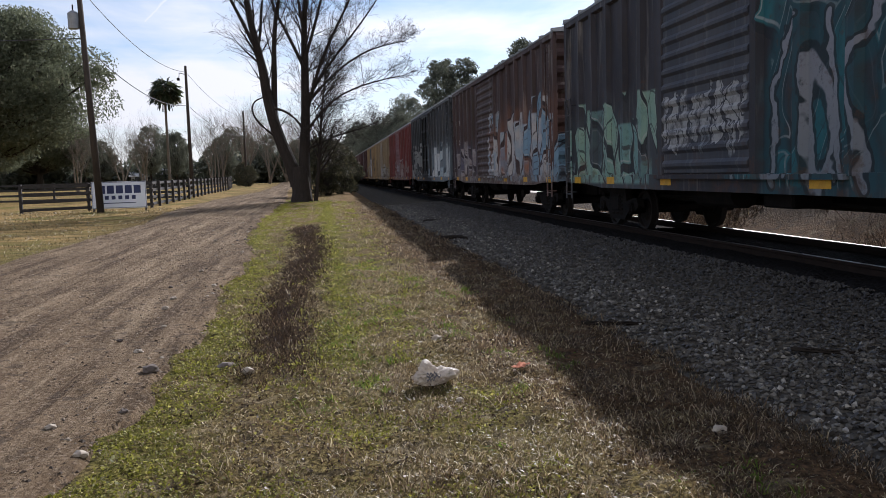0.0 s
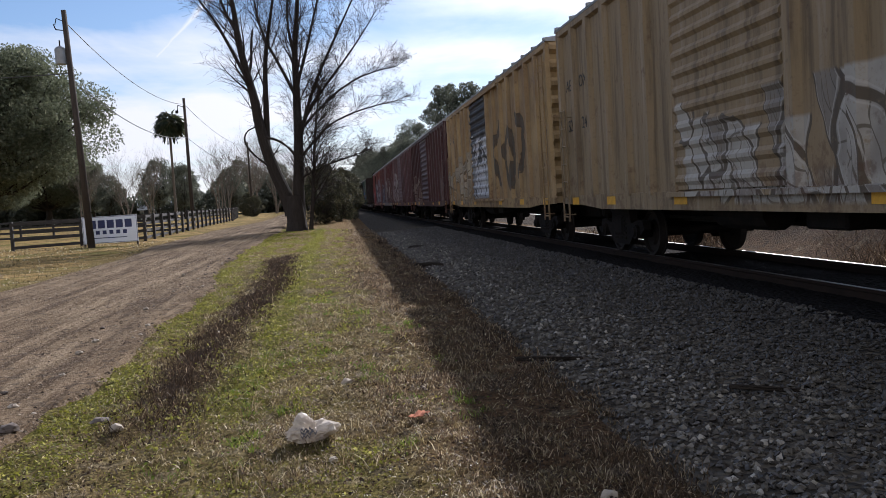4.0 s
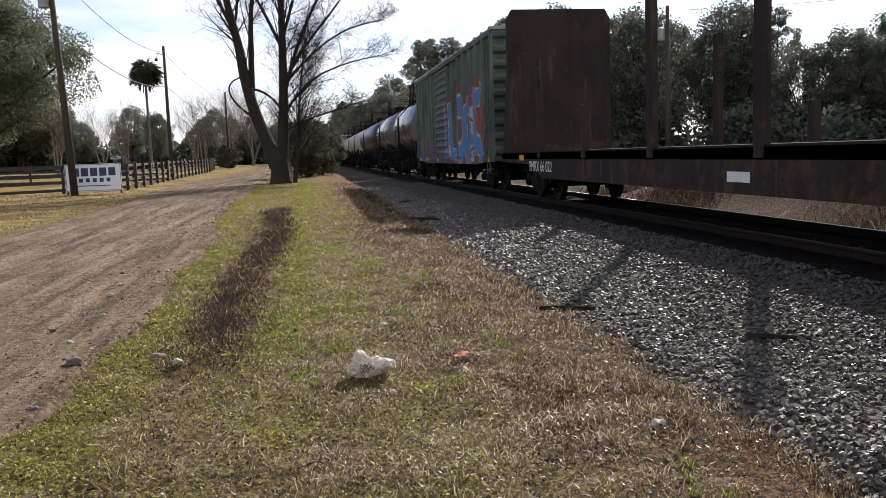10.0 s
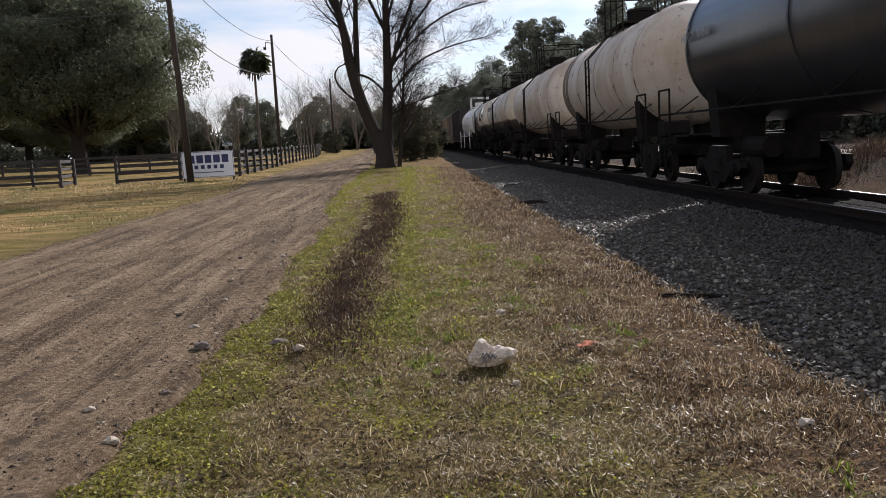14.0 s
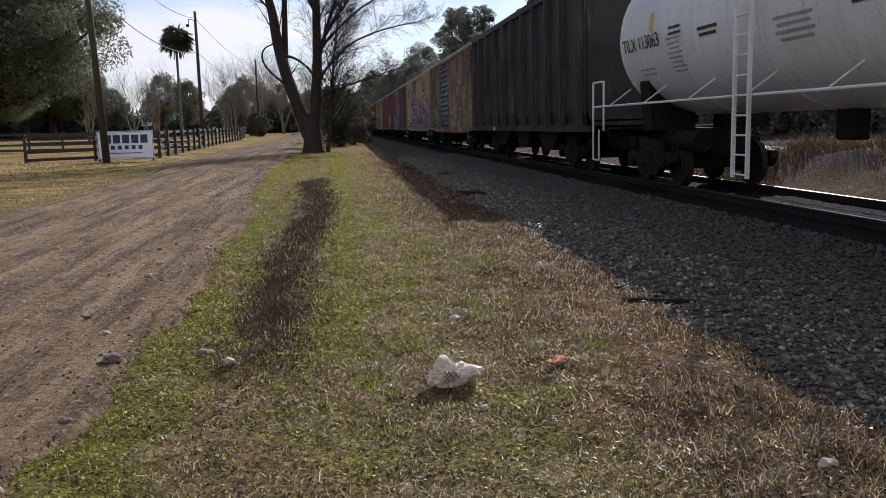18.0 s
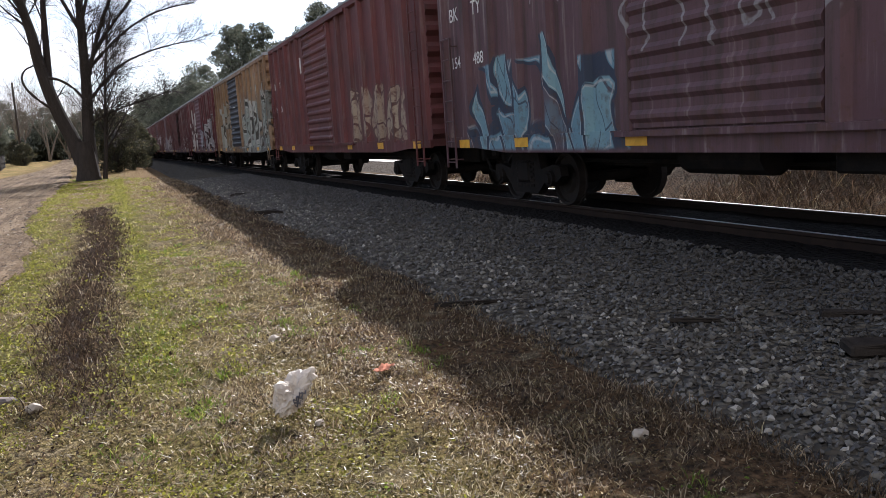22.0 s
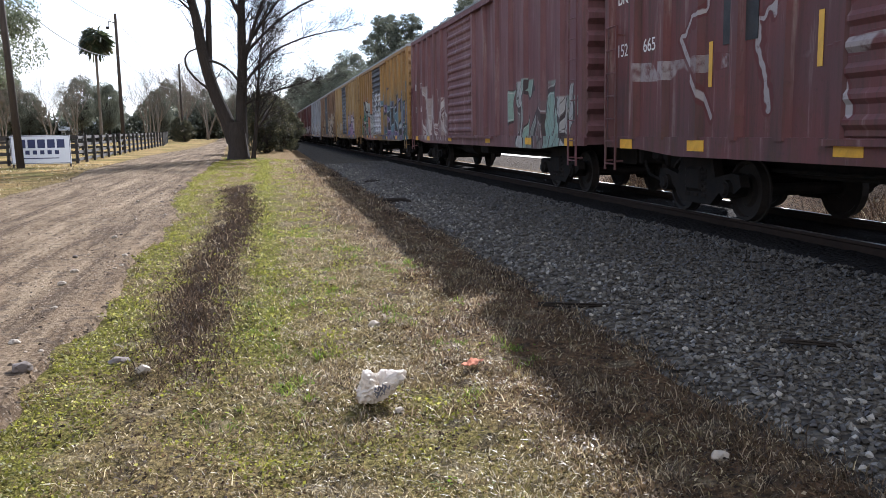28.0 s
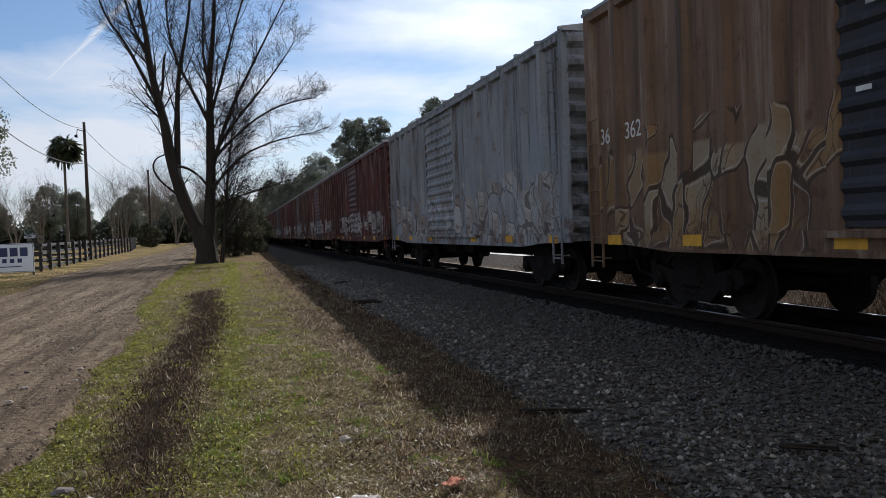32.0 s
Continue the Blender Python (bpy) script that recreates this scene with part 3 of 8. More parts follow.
def build_track():
    track = thing("railway_track", "single railway track of steel rails on dark wooden ties", "railway track", kind="structure")
    web = [(-0.07, -0.18), (0.07, -0.18), (0.07, -0.165), (0.012, -0.14), (0.012, -0.05), (0.036, -0.035), (0.036, -0.004), (0.03, 0.0), (-0.03, 0.0), (-0.036, -0.004), (-0.036, -0.035), (-0.012, -0.05), (-0.012, -0.14), (-0.07, -0.165)]
    for sx in (-1, 1):
        bm = bmesh.new()
        prism(bm, [(TRACK_X + sx * HALF_GAUGE + u, RAIL_Z + v) for u, v in web], "y", -350, 850)
        rail = part("rail", bm, M["rust_steel"], track)
        bm = bmesh.new()
        box(bm, TRACK_X + sx * HALF_GAUGE - 0.028, TRACK_X + sx * HALF_GAUGE + 0.028, -350, 850, RAIL_Z, RAIL_Z + 0.004)
        part("rail_head", bm, M["rail_top"], rail, "polished running surface")
    me = bpy.data.meshes.new("tie")
    bm = bmesh.new()
    box(bm, -1.3, 1.3, -0.115, 0.115, -0.18, 0.0, 0.012)
    bm.to_mesh(me), bm.free()
    rnd = random.Random(5)
    for i in range(150):
        ob = part_of("tie", me, M["tie_wood"], track)
        ob.matrix_basis = pose(TRACK_X + rnd.uniform(-0.05, 0.05), -4 + 0.52 * i, RAIL_Z - 0.178, 0, 0, rnd.uniform(-1.2, 1.2))
    bm = bmesh.new()
    for i in range(220):
        y = 74 + 0.52 * i
        box(bm, TRACK_X - 1.3, TRACK_X + 1.3, y - 0.11, y + 0.11, RAIL_Z - 0.36, RAIL_Z - 0.18)
    tagged(part("far_ties", bm, M["tie_wood"], track), kind="stuff")


def build_stones():
    """Loose crushed stones on the bed, thickest near the camera's side."""
    rnd = np.random.RandomState(7)
    base = np.array([(1, 0, 0), (-1, 0, 0), (0, 1, 0), (0, -1, 0), (0, 0, 1), (0, 0, -1), (0.6, 0.6, 0.5), (-0.6, 0.5, 0.55), (0.5, -0.6, 0.6)], float)
    tri = [(0, 2, 6), (2, 4, 6), (4, 0, 6), (2, 1, 7), (1, 4, 7), (4, 2, 7), (0, 4, 8), (4, 3, 8), (3, 0, 8), (1, 3, 4), (0, 5, 2), (2, 5, 1), (1, 5, 3), (3, 5, 0)]
    tri = np.array(tri)
    n = 50000
    y = 1.8 + 40 * rnd.rand(n) ** 2.1
    y -= 4.5 * rnd.rand(n) * (rnd.rand(n) < 0.22) * (y < 3.2)
    x = 1.35 + 3.75 * rnd.rand(n)
    edge = 1.75 + 0.35 * np.sin(y * 1.7) * np.cos(y * 0.63) - 0.1
    keep = (x > edge) | (rnd.rand(n) < 0.10)
    x, y = x[keep], y[keep]
    n = len(x)
    size = 0.012 + 0.018 * rnd.rand(n) ** 1.6 + 0.0007 * y
    verts = np.empty((n, len(base), 3))
    for i in range(n):
        a = rnd.rand(3) * 6.28
        ca, sa = np.cos(a[0]), np.sin(a[0])
        rot = np.array([[ca, -sa, 0], [sa, ca, 0], [0, 0, 1]]) @ np.array([[1, 0, 0], [0, np.cos(a[1]), -np.sin(a[1])], [0, np.sin(a[1]), np.cos(a[1])]])
        v = (base * (0.65 + 0.6 * rnd.rand(len(base), 1)) * (1.0, 0.8, 0.6)) @ rot.T * size[i]
        verts[i] = v + (x[i], y[i], bed_height(x[i], y[i]) + size[i] * 0.35)
    faces = (tri[None] + (np.arange(n) * len(base))[:, None, None]).reshape(-1, 3)
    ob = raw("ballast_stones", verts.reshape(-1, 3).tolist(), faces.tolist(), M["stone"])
    tagged(ob, "loose angular grey crushed stones beside the track", "stones", kind="stuff")


def build_gravel():
    """Small stones and crumbs of earth on the lane."""
    rnd = np.random.RandomState(17)
    base = np.array([(1, 0, 0), (-1, 0, 0), (0, 1, 0), (0, -1, 0), (0, 0, 1), (0.5, 0.5, 0.6)], float)
    tri = np.array([(0, 2, 5), (2, 4, 5), (4, 0, 5), (2, 1, 4), (1, 3, 4), (3, 0, 4)])
    n = 9000
    y = 2.5 + 26 * rnd.rand(n) ** 1.8
    u = rnd.rand(n)
    u = np.where(rnd.rand(n) < 0.4, 1 - 0.35 * u ** 2, u)
    x = np.array([lane_edge(b, -1) + (lane_edge(b, 1) - lane_edge(b, -1)) * a for a, b in zip(u, y)])
    z = np.array([lane_height(a, b, c) for a, b, c in zip(x, y, u)])
    size = (0.004 + 0.016 * rnd.rand(n) ** 4) * (1 + 0.03 * y)
    turn = rnd.rand(n) * 6.283
    v = base[None] * (0.6 + 0.7 * rnd.rand(n, len(base), 1)) * (1.0, 0.75, 0.55) * size[:, None, None]
    ca, sa = np.cos(turn)[:, None], np.sin(turn)[:, None]
    vx, vy = v[:, :, 0] * ca - v[:, :, 1] * sa, v[:, :, 0] * sa + v[:, :, 1] * ca
    verts = np.stack([vx + x[:, None], vy + y[:, None], v[:, :, 2] + z[:, None]], 2)
    faces = (tri[None] + (np.arange(n) * len(base))[:, None, None]).reshape(-1, 3)
    ob = raw("gravel", verts.reshape(-1, 3).tolist(), faces.tolist(), M["crumb"])
    tagged(ob, "loose gravel and crumbs of earth on the dirt lane", "gravel", kind="stuff")


def blades(name, count, place, height, width, lean, material, label, seed, kinds=1):
    """Many single bent blades, each a tapered strip of two faces."""
    rnd = np.random.RandomState(seed)
    pts = place(rnd, count)
    n = len(pts)
    ang = rnd.rand(n) * 6.283
    h = height[0] + (height[1] - height[0]) * rnd.rand(n) ** 1.5
    h = h * (1 + 0.012 * pts[:, 1])
    w = (width[0] + (width[1] - width[0]) * rnd.rand(n)) * (1 + 0.07 * pts[:, 1])
    tip = lean * (0.35 + rnd.rand(n)) * h
    face = rnd.rand(n) * 6.283
    dx, dy = np.cos(ang), np.sin(ang)
    fx, fy = np.cos(face), np.sin(face)
    verts = np.empty((n, 5, 3))
    bx, by, bz = pts.T
    verts[:, 0] = np.stack([bx - fx * w, by - fy * w, bz - 0.01], 1)
    verts[:, 1] = np.stack([bx + fx * w, by + fy * w, bz - 0.01], 1)
    mx, my, mz = bx + dx * tip * 0.4, by + dy * tip * 0.4, bz + h * 0.62
    verts[:, 2] = np.stack([mx + fx * w * 0.8, my + fy * w * 0.8, mz], 1)
    verts[:, 3] = np.stack([mx - fx * w * 0.8, my - fy * w * 0.8, mz], 1)
    verts[:, 4] = np.stack([bx + dx * tip, by + dy * tip, bz + h], 1)
    k = np.arange(n)[:, None] * 5
    quads = (k + np.array([[0, 1, 2, 3]])).tolist()
    tris = (k + np.array([[3, 2, 4]])).tolist()
    ob = raw(name, verts.reshape(-1, 3).tolist(), quads + tris, material)
    return tagged(ob, label, "grass", kind="stuff")


def leaflets(name, count, place, material, label, seed, mound=0.03):
    """Small rounded leaves, tilted every way, close to the ground."""
    rnd = np.random.RandomState(seed)
    pts = place(rnd, count)
    n = len(pts)
    lift = np.array([max(noise.noise((x * 5.0, y * 4.0, seed)), 0.0) for x, y in pts[:, :2]])
    pts[:, 2] += 0.004 + (0.014 + mound * 1.6 * lift) * rnd.rand(n)
    s = (0.005 + 0.006 * rnd.rand(n) ** 1.4) * (1 + 0.06 * pts[:, 1])
    a = rnd.normal(size=(n, 3)) * (1, 1, 0.45)
    a /= np.linalg.norm(a, axis=1)[:, None]
    b = np.cross(a, rnd.normal(size=(n, 3)) * (0.5, 0.5, 1))
    b /= np.linalg.norm(b, axis=1)[:, None]
    k = s[:, None]
    verts = np.stack([pts - a * k, pts - a * k * 0.2 + b * k * 0.7, pts + a * k, pts - a * k * 0.2 - b * k * 0.7], 1)
    faces = (np.arange(n)[:, None] * 4 + np.arange(4)).tolist()
    ob = raw(name, verts.reshape(-1, 3).tolist(), faces, material)
    return tagged(ob, label, "grass", kind="stuff")


def scatter(x0, x1, y0, y1, power, keep):
    def place(rnd, count):
        x = x0 + (x1 - x0) * rnd.rand(count)
        y = y0 + (y1 - y0) * rnd.rand(count) ** power
        if y0 < 3 and x1 < 5:
            y -= 4.5 * rnd.rand(count) * (rnd.rand(count) < 0.22) * (y < y0 + 1.6)
        k = np.array([keep(a, b) for a, b in zip(x, y)]) > rnd.rand(count)
        x, y = x[k], y[k]
        z = np.array([ground_height(a, b) for a, b in zip(x, y)])
        return np.stack([x, y, z], 1)
    return place


def patch(x, y, s, seed):
    return 0.5 + 0.5 * noise.noise((x * s, y * s * 0.7, seed))


def in_rut(x, y):
    c = -1.22 + 0.12 * math.sin(y * 0.5)
    c += 0.16 * noise.noise((y * 1.3, x * 2.0, 7.0))
    return math.exp(-((x - c) / 0.30) ** 2 * 1.2) * smooth01((y - 5.4) / 2.2) * smooth01((25.2 - y) / 2.5) * (0.65 + 0.35 * smooth01((patch(x, y, 2.0, 17.0) - 0.35) * 5))


def spot(x, y, places):
    """How deep a point lies in any of the given patches (x, y, half width, half length)."""
    wx, wy = 0.5 * noise.noise((x * 2.1, y * 1.7, 21.0)), 0.5 * noise.noise((x * 2.1, y * 1.7, 33.0))
    best = 0.0
    for cx, cy, rx, ry in places:
        best = max(best, math.exp(-(((x - cx) / rx + wx) ** 2 + ((y - cy) / ry + wy) ** 2) * 1.3))
    return best


BARE = ((-1.32, 5.45, 0.26, 0.65), (-0.86, 4.25, 0.26, 0.34), (-1.12, 4.75, 0.20, 0.30), (-0.28, 4.75, 0.22, 0.22), (0.25, 4.95, 0.3, 0.25), (1.05, 5.0, 0.3, 0.4), (0.9, 4.0, 0.25, 0.22), (0.62, 7.0, 0.35, 0.5))
LUSH = ((-0.58, 5.85, 0.20, 0.55), (-0.72, 7.4, 0.18, 1.1), (-0.92, 5.35, 0.16, 0.25), (0.0, 9.1, 0.28, 0.45), (0.35, 7.7, 0.30, 0.45), (0.02, 4.3, 0.14, 0.12), (1.13, 3.5, 0.35, 0.25), (0.62, 6.5, 0.2, 0.25), (0.25, 11.2, 0.32, 0.6), (-0.15, 13.2, 0.26, 0.8), (0.7, 9.9, 0.25, 0.4), (-0.35, 8.3, 0.18, 0.5), (0.9, 7.9, 0.18, 0.3), (1.0, 6.3, 0.15, 0.2), (0.5, 5.45, 0.10, 0.12), (-0.3, 6.7, 0.14, 0.25), (-2.6, 46.0, 2.2, 1.6))
PALE = ((-1.19, 3.95, 0.34, 0.30), (0.55, 4.2, 0.50, 0.40), (-0.12, 5.15, 0.32, 0.34), (-0.30, 10.4, 0.25, 1.6), (1.0, 4.6, 0.4, 0.3), (-0.2, 3.6, 0.5, 0.3), (0.2, 6.9, 0.25, 0.4))


def build_grass():
    def verge(x, y):
        return x > lane_edge(y, 1) + 0.06 * math.sin(y * 9)

    def open_(x, y):
        return (1 - in_rut(x, y)) * (1 - 0.8 * spot(x, y, BARE))

    def clover(x, y):
        if not verge(x, y):
            return 0.0
        e = lane_edge(y, 1)
        lane_side = smooth01((e + 0.62 + 0.25 * noise.noise((y * 1.1, 4.0, 1.0)) - x) / 0.25) * (1 - 0.55 * smooth01((y - 9) / 9))
        lane_side *= smooth01((patch(x, y, 1.9, 15.0) - 0.30) * 5)
        strip = math.exp(-((x + 0.74 - 0.08 * math.sin(y * 0.6)) / 0.24) ** 2) * smooth01((y - 5.8) / 1.5) * smooth01((patch(x, y, 1.5, 25.0) - 0.28) * 5)
        corner = spot(x, y, ((-1.85, 4.1, 0.45, 0.55),))
        speck = 0.75 * smooth01((patch(x, y, 2.2, 5.0) - 0.50) * 6) * smooth01((0.9 - x) / 0.9)
        return open_(x, y) * min(1, lane_side + 0.95 * strip + corner + speck)

    def fresh(x, y):
        return 0.0 if not verge(x, y) else (1 - in_rut(x, y)) * min(1, spot(x, y, LUSH) * 1.15 * (0.3 + 0.7 * smooth01((patch(x, y, 4.0, 45.0) - 0.35) * 5)))

    def straw(x, y):
        if not verge(x, y):
            return 0.0
        base = (0.5 + 0.5 * smooth01((patch(x, y, 1.5, 1.0) - 0.42) * 5)) * smooth01((2.1 - x) / 1.0) * (1 - 0.6 * smooth01((x - 0.2) / 0.9))
        return open_(x, y) * (1 - 0.75 * clover(x, y)) * min(1, base + spot(x, y, PALE))

    def brown(x, y):
        if not verge(x, y):
            return 0.0
        side = smooth01((x - 0.0 + 0.9 * (patch(x, y, 0.8, 8.0) - 0.5)) / 0.8) * smooth01((2.5 + 0.8 * noise.noise((x, y * 0.9, 3.0)) - x) / 0.5)
        near = 0.7 * smooth01((7.0 - y) / 1.2) * smooth01((x + 1.7) / 0.4)
        return (0.12 + 0.88 * smooth01((patch(x, y, 1.7, 8.0) - 0.40) * 5)) * max(side, near * patch(x, y, 1.1, 3.0)) * (1 - 0.7 * fresh(x, y))

    def shade(x, y):
        return 0.0 if not verge(x, y) else max(spot(x, y, BARE), 0.8 * smooth01((patch(x, y, 2.8, 14.0) - 0.54) * 6) * smooth01((14 - y) / 6))

    def stray(x, y):
        """Weeds that creep out over the stones."""
        return smooth01((3.1 + 0.5 * noise.noise((x * 0.7, y * 0.5, 9.0)) - x) / 1.2) * smooth01((patch(x, y, 1.2, 19.0) - 0.50) * 6)

    blades("dry_grass", 80000, scatter(-2.6, 2.5, 2.3, 42, 1.6, straw), (0.006, 0.024), (0.002, 0.0045), 2.4, M["grass_straw"], "short dry straw-coloured grass lying flat", 11)
    blades("straw_curls", 180000, scatter(-2.6, 2.4, 2.3, 13, 1.3, straw), (0.007, 0.023), (0.0016, 0.004), 2.4, M["grass_straw"], "dense curls of dry grass lying flat", 31)
    blades("brown_curls", 150000, scatter(-1.8, 3.0, 2.3, 18, 1.35, brown), (0.008, 0.030), (0.0018, 0.0042), 2.0, M["grass_brown"], "dense curls of dead brown weeds", 32)
    leaflets("clover", 270000, scatter(-3.4, 1.4, 2.3, 44, 1.9, clover), M["grass_green"], "low yellow-green clover along the lane", 12, 0.06)
    leaflets("fresh_weeds", 45000, scatter(-3.6, 1.7, 2.3, 48, 1.7, fresh), M["grass_fresh"], "patches of fresh green weeds", 41, 0.07)
    blades("green_grass", 24000, scatter(-3.4, 1.6, 2.3, 40, 1.8, clover), (0.015, 0.05), (0.0014, 0.003), 1.5, M["grass_green"], "short green grass", 17)
    leaflets("dead_leaves", 55000, scatter(-1.8, 2.9, 2.3, 44, 1.8, brown), M["grass_brown"], "mat of small dead brown leaves at the edge of the stones", 19, 0.06)
    blades("brown_weeds", 44000, scatter(-0.9, 3.0, 2.3, 40, 1.8, brown), (0.012, 0.06), (0.0012, 0.0026), 1.2, M["grass_brown"], "dead reddish-brown weeds at the edge of the stones", 13)
    leaflets("dark_mats", 55000, scatter(-2.4, 2.2, 2.3, 30, 1.7, shade), M["weed_dark"], "dark mats of rotting leaves among the grass", 24, 0.03)
    blades("dark_weeds", 34000, scatter(-1.9, -0.6, 6.0, 26, 1.2, in_rut), (0.02, 0.085), (0.0014, 0.0032), 1.2, M["weed_dark"], "ridge of dark dead weeds beside the lane", 14)
    blades("rut_stems", 3500, scatter(-1.9, -0.6, 5.6, 26, 1.2, in_rut), (0.03, 0.11), (0.0012, 0.0024), 1.3, M["grass_brown"], "reddish stems among the dark weeds", 43)
    leaflets("rut_litter", 22000, scatter(-1.9, -0.6, 6.0, 26, 1.2, in_rut), M["weed_dark"], "dark dead leaves along the ridge beside the lane", 25, 0.04)
    blades("stray_weeds", 30000, scatter(1.5, 3.6, 2.3, 34, 1.6, stray), (0.02, 0.09), (0.0012, 0.0026), 1.3, M["weed_dark"], "thin dead weeds creeping over the stones", 44)

    def lane_litter(x, y):
        e = lane_edge(y, 1)
        return 0.0 if x > e + 0.1 else 0.03 + 0.9 * math.exp(-((x - e) / 0.35) ** 2) * patch(x, y, 1.5, 9.0)

    leaflets("lane_litter", 5000, scatter(-4.2, -1.8, 2.3, 22, 1.6, lane_litter), M["grass_straw"], "bits of straw and dead leaf along the lane's edge", 26, 0.0)

    def pasture(x, y):
        return smooth01((-6.6 - x) / 0.8) * (0.25 + 0.75 * smooth01((patch(x, y, 0.5, 2.0) - 0.4) * 5))

    blades("pasture_grass", 12000, scatter(-24, -6.6, 18, 44, 1.0, pasture), (0.02, 0.06), (0.003, 0.006), 1.8, M["grass_straw"], "tufted dry pasture grass beyond the lane", 45)

    def clumps(x0, x1, y0, y1, power, keep, per, radius):
        """Bunches of blades: dense little tufts."""
        def place(rnd, count):
            base = scatter(x0, x1, y0, y1, power, keep)(rnd, count)
            n = len(base)
            r = radius * (0.4 + rnd.rand(n, 1)) * np.sqrt(rnd.rand(n, per))
            a = rnd.rand(n, per) * 6.283
            pts = np.repeat(base, per, 0)
            pts[:, 0] += (r * np.cos(a)).ravel()
            pts[:, 1] += (r * np.sin(a)).ravel()
            return pts
        return place

    blades("green_tufts", 3000, clumps(-2.6, 1.6, 2.4, 30, 1.7, fresh, 18, 0.06), (0.02, 0.06), (0.0014, 0.003), 1.1, M["grass_fresh"], "small tufts of fresh green weeds", 21)
    blades("brown_tufts", 2600, clumps(-0.9, 2.6, 2.4, 34, 1.7, brown, 16, 0.10), (0.02, 0.085), (0.0012, 0.0026), 0.9, M["grass_brown"], "bristly tufts of dead brown weeds", 22)
    blades("straw_tufts", 1300, clumps(-2.3, 2.0, 2.4, 26, 1.7, straw, 14, 0.07), (0.02, 0.08), (0.0012, 0.0026), 1.4, M["grass_straw"], "tufts of pale dry grass", 23)

    def track_side(x, y):
        return smooth01((patch(x, y, 0.4, 2.0) - 0.3) * 3)

    blades("brush_grass", 48000, scatter(8.3, 12.8, 3, 28, 1.0, track_side), (0.06, 0.34), (0.0012, 0.0035), 1.1, M["weed_dark"], "tangled dead brush beyond the track", 15)
    blades("brush_straw", 2600, scatter(8.3, 12.8, 3, 30, 1.0, track_side), (0.06, 0.3), (0.001, 0.0025), 1.4, M["grass_straw"], "pale dead grass stalks beyond the track", 18)


def build_far_road():
    xs, ys = [13.6, 16, 18, 21.5], [-60, -20, 0, 20, 40, 60, 100, 160, 260, 400]
    grid_sheet("far_road", xs, ys, lambda x, y: 0.03, M["asphalt"], "pale sunlit paved road beyond the railway", "road")


build_ground()
build_lane()
build_bed()
build_track()
build_far_road()

# The train ---------------------------------------------------------------
SPEED = 18.6
CARS = []  # each car's root and the place of its middle along the track at 0 s
SIDE, RIB = 1.43, 1.525
MESHES = {}


def kept(key, make):
    """A mesh that alike cars share."""
    if key not in MESHES:
        bm = bmesh.new()
        make(bm)
        me = bpy.data.meshes.new(key[0])
        bm.to_mesh(me)
        bm.free()
        MESHES[key] = me
    return MESHES[key]


SHAPES = {"l": ((0.15, 0.97, 0.15, 0.08), (0.15, 0.08, 0.75, 0.05)), "o": ((0.5, 0.5, 0.34, 0.44),), "k": ((0.15, 0.0, 0.15, 1.0), (0.2, 0.45, 0.85, 1.0), (0.3, 0.55, 0.85, 0.0)),
          # shapes that stand for no letter: hooks, loops with tails, bent bars
          "hook": ((0.1, 0.9, 0.6, 0.72), (0.6, 0.72, 0.3, 0.05)), "tail": ((0.45, 0.35, 0.30, 0.30), (0.75, 0.95, 0.9, 0.1)), "cup": ((0.12, 1.0, 0.2, 0.2), (0.2, 0.2, 0.85, 0.42), (0.85, 0.42, 0.75, 0.9)),
          "bend": ((0.35, 0.02, 0.2, 0.6), (0.2, 0.6, 0.85, 1.0)), "wing": ((0.1, 0.25, 0.85, 0.42), (0.85, 0.42, 0.45, 0.97)), "claw": ((0.85, 0.97, 0.25, 0.6), (0.25, 0.6, 0.65, 0.03)), "slant": ((0.3, 0.0, 0.65, 1.0),),
          "fork": ((0.1, 1.0, 0.45, 0.05), (0.3, 0.5, 0.95, 0.85))}


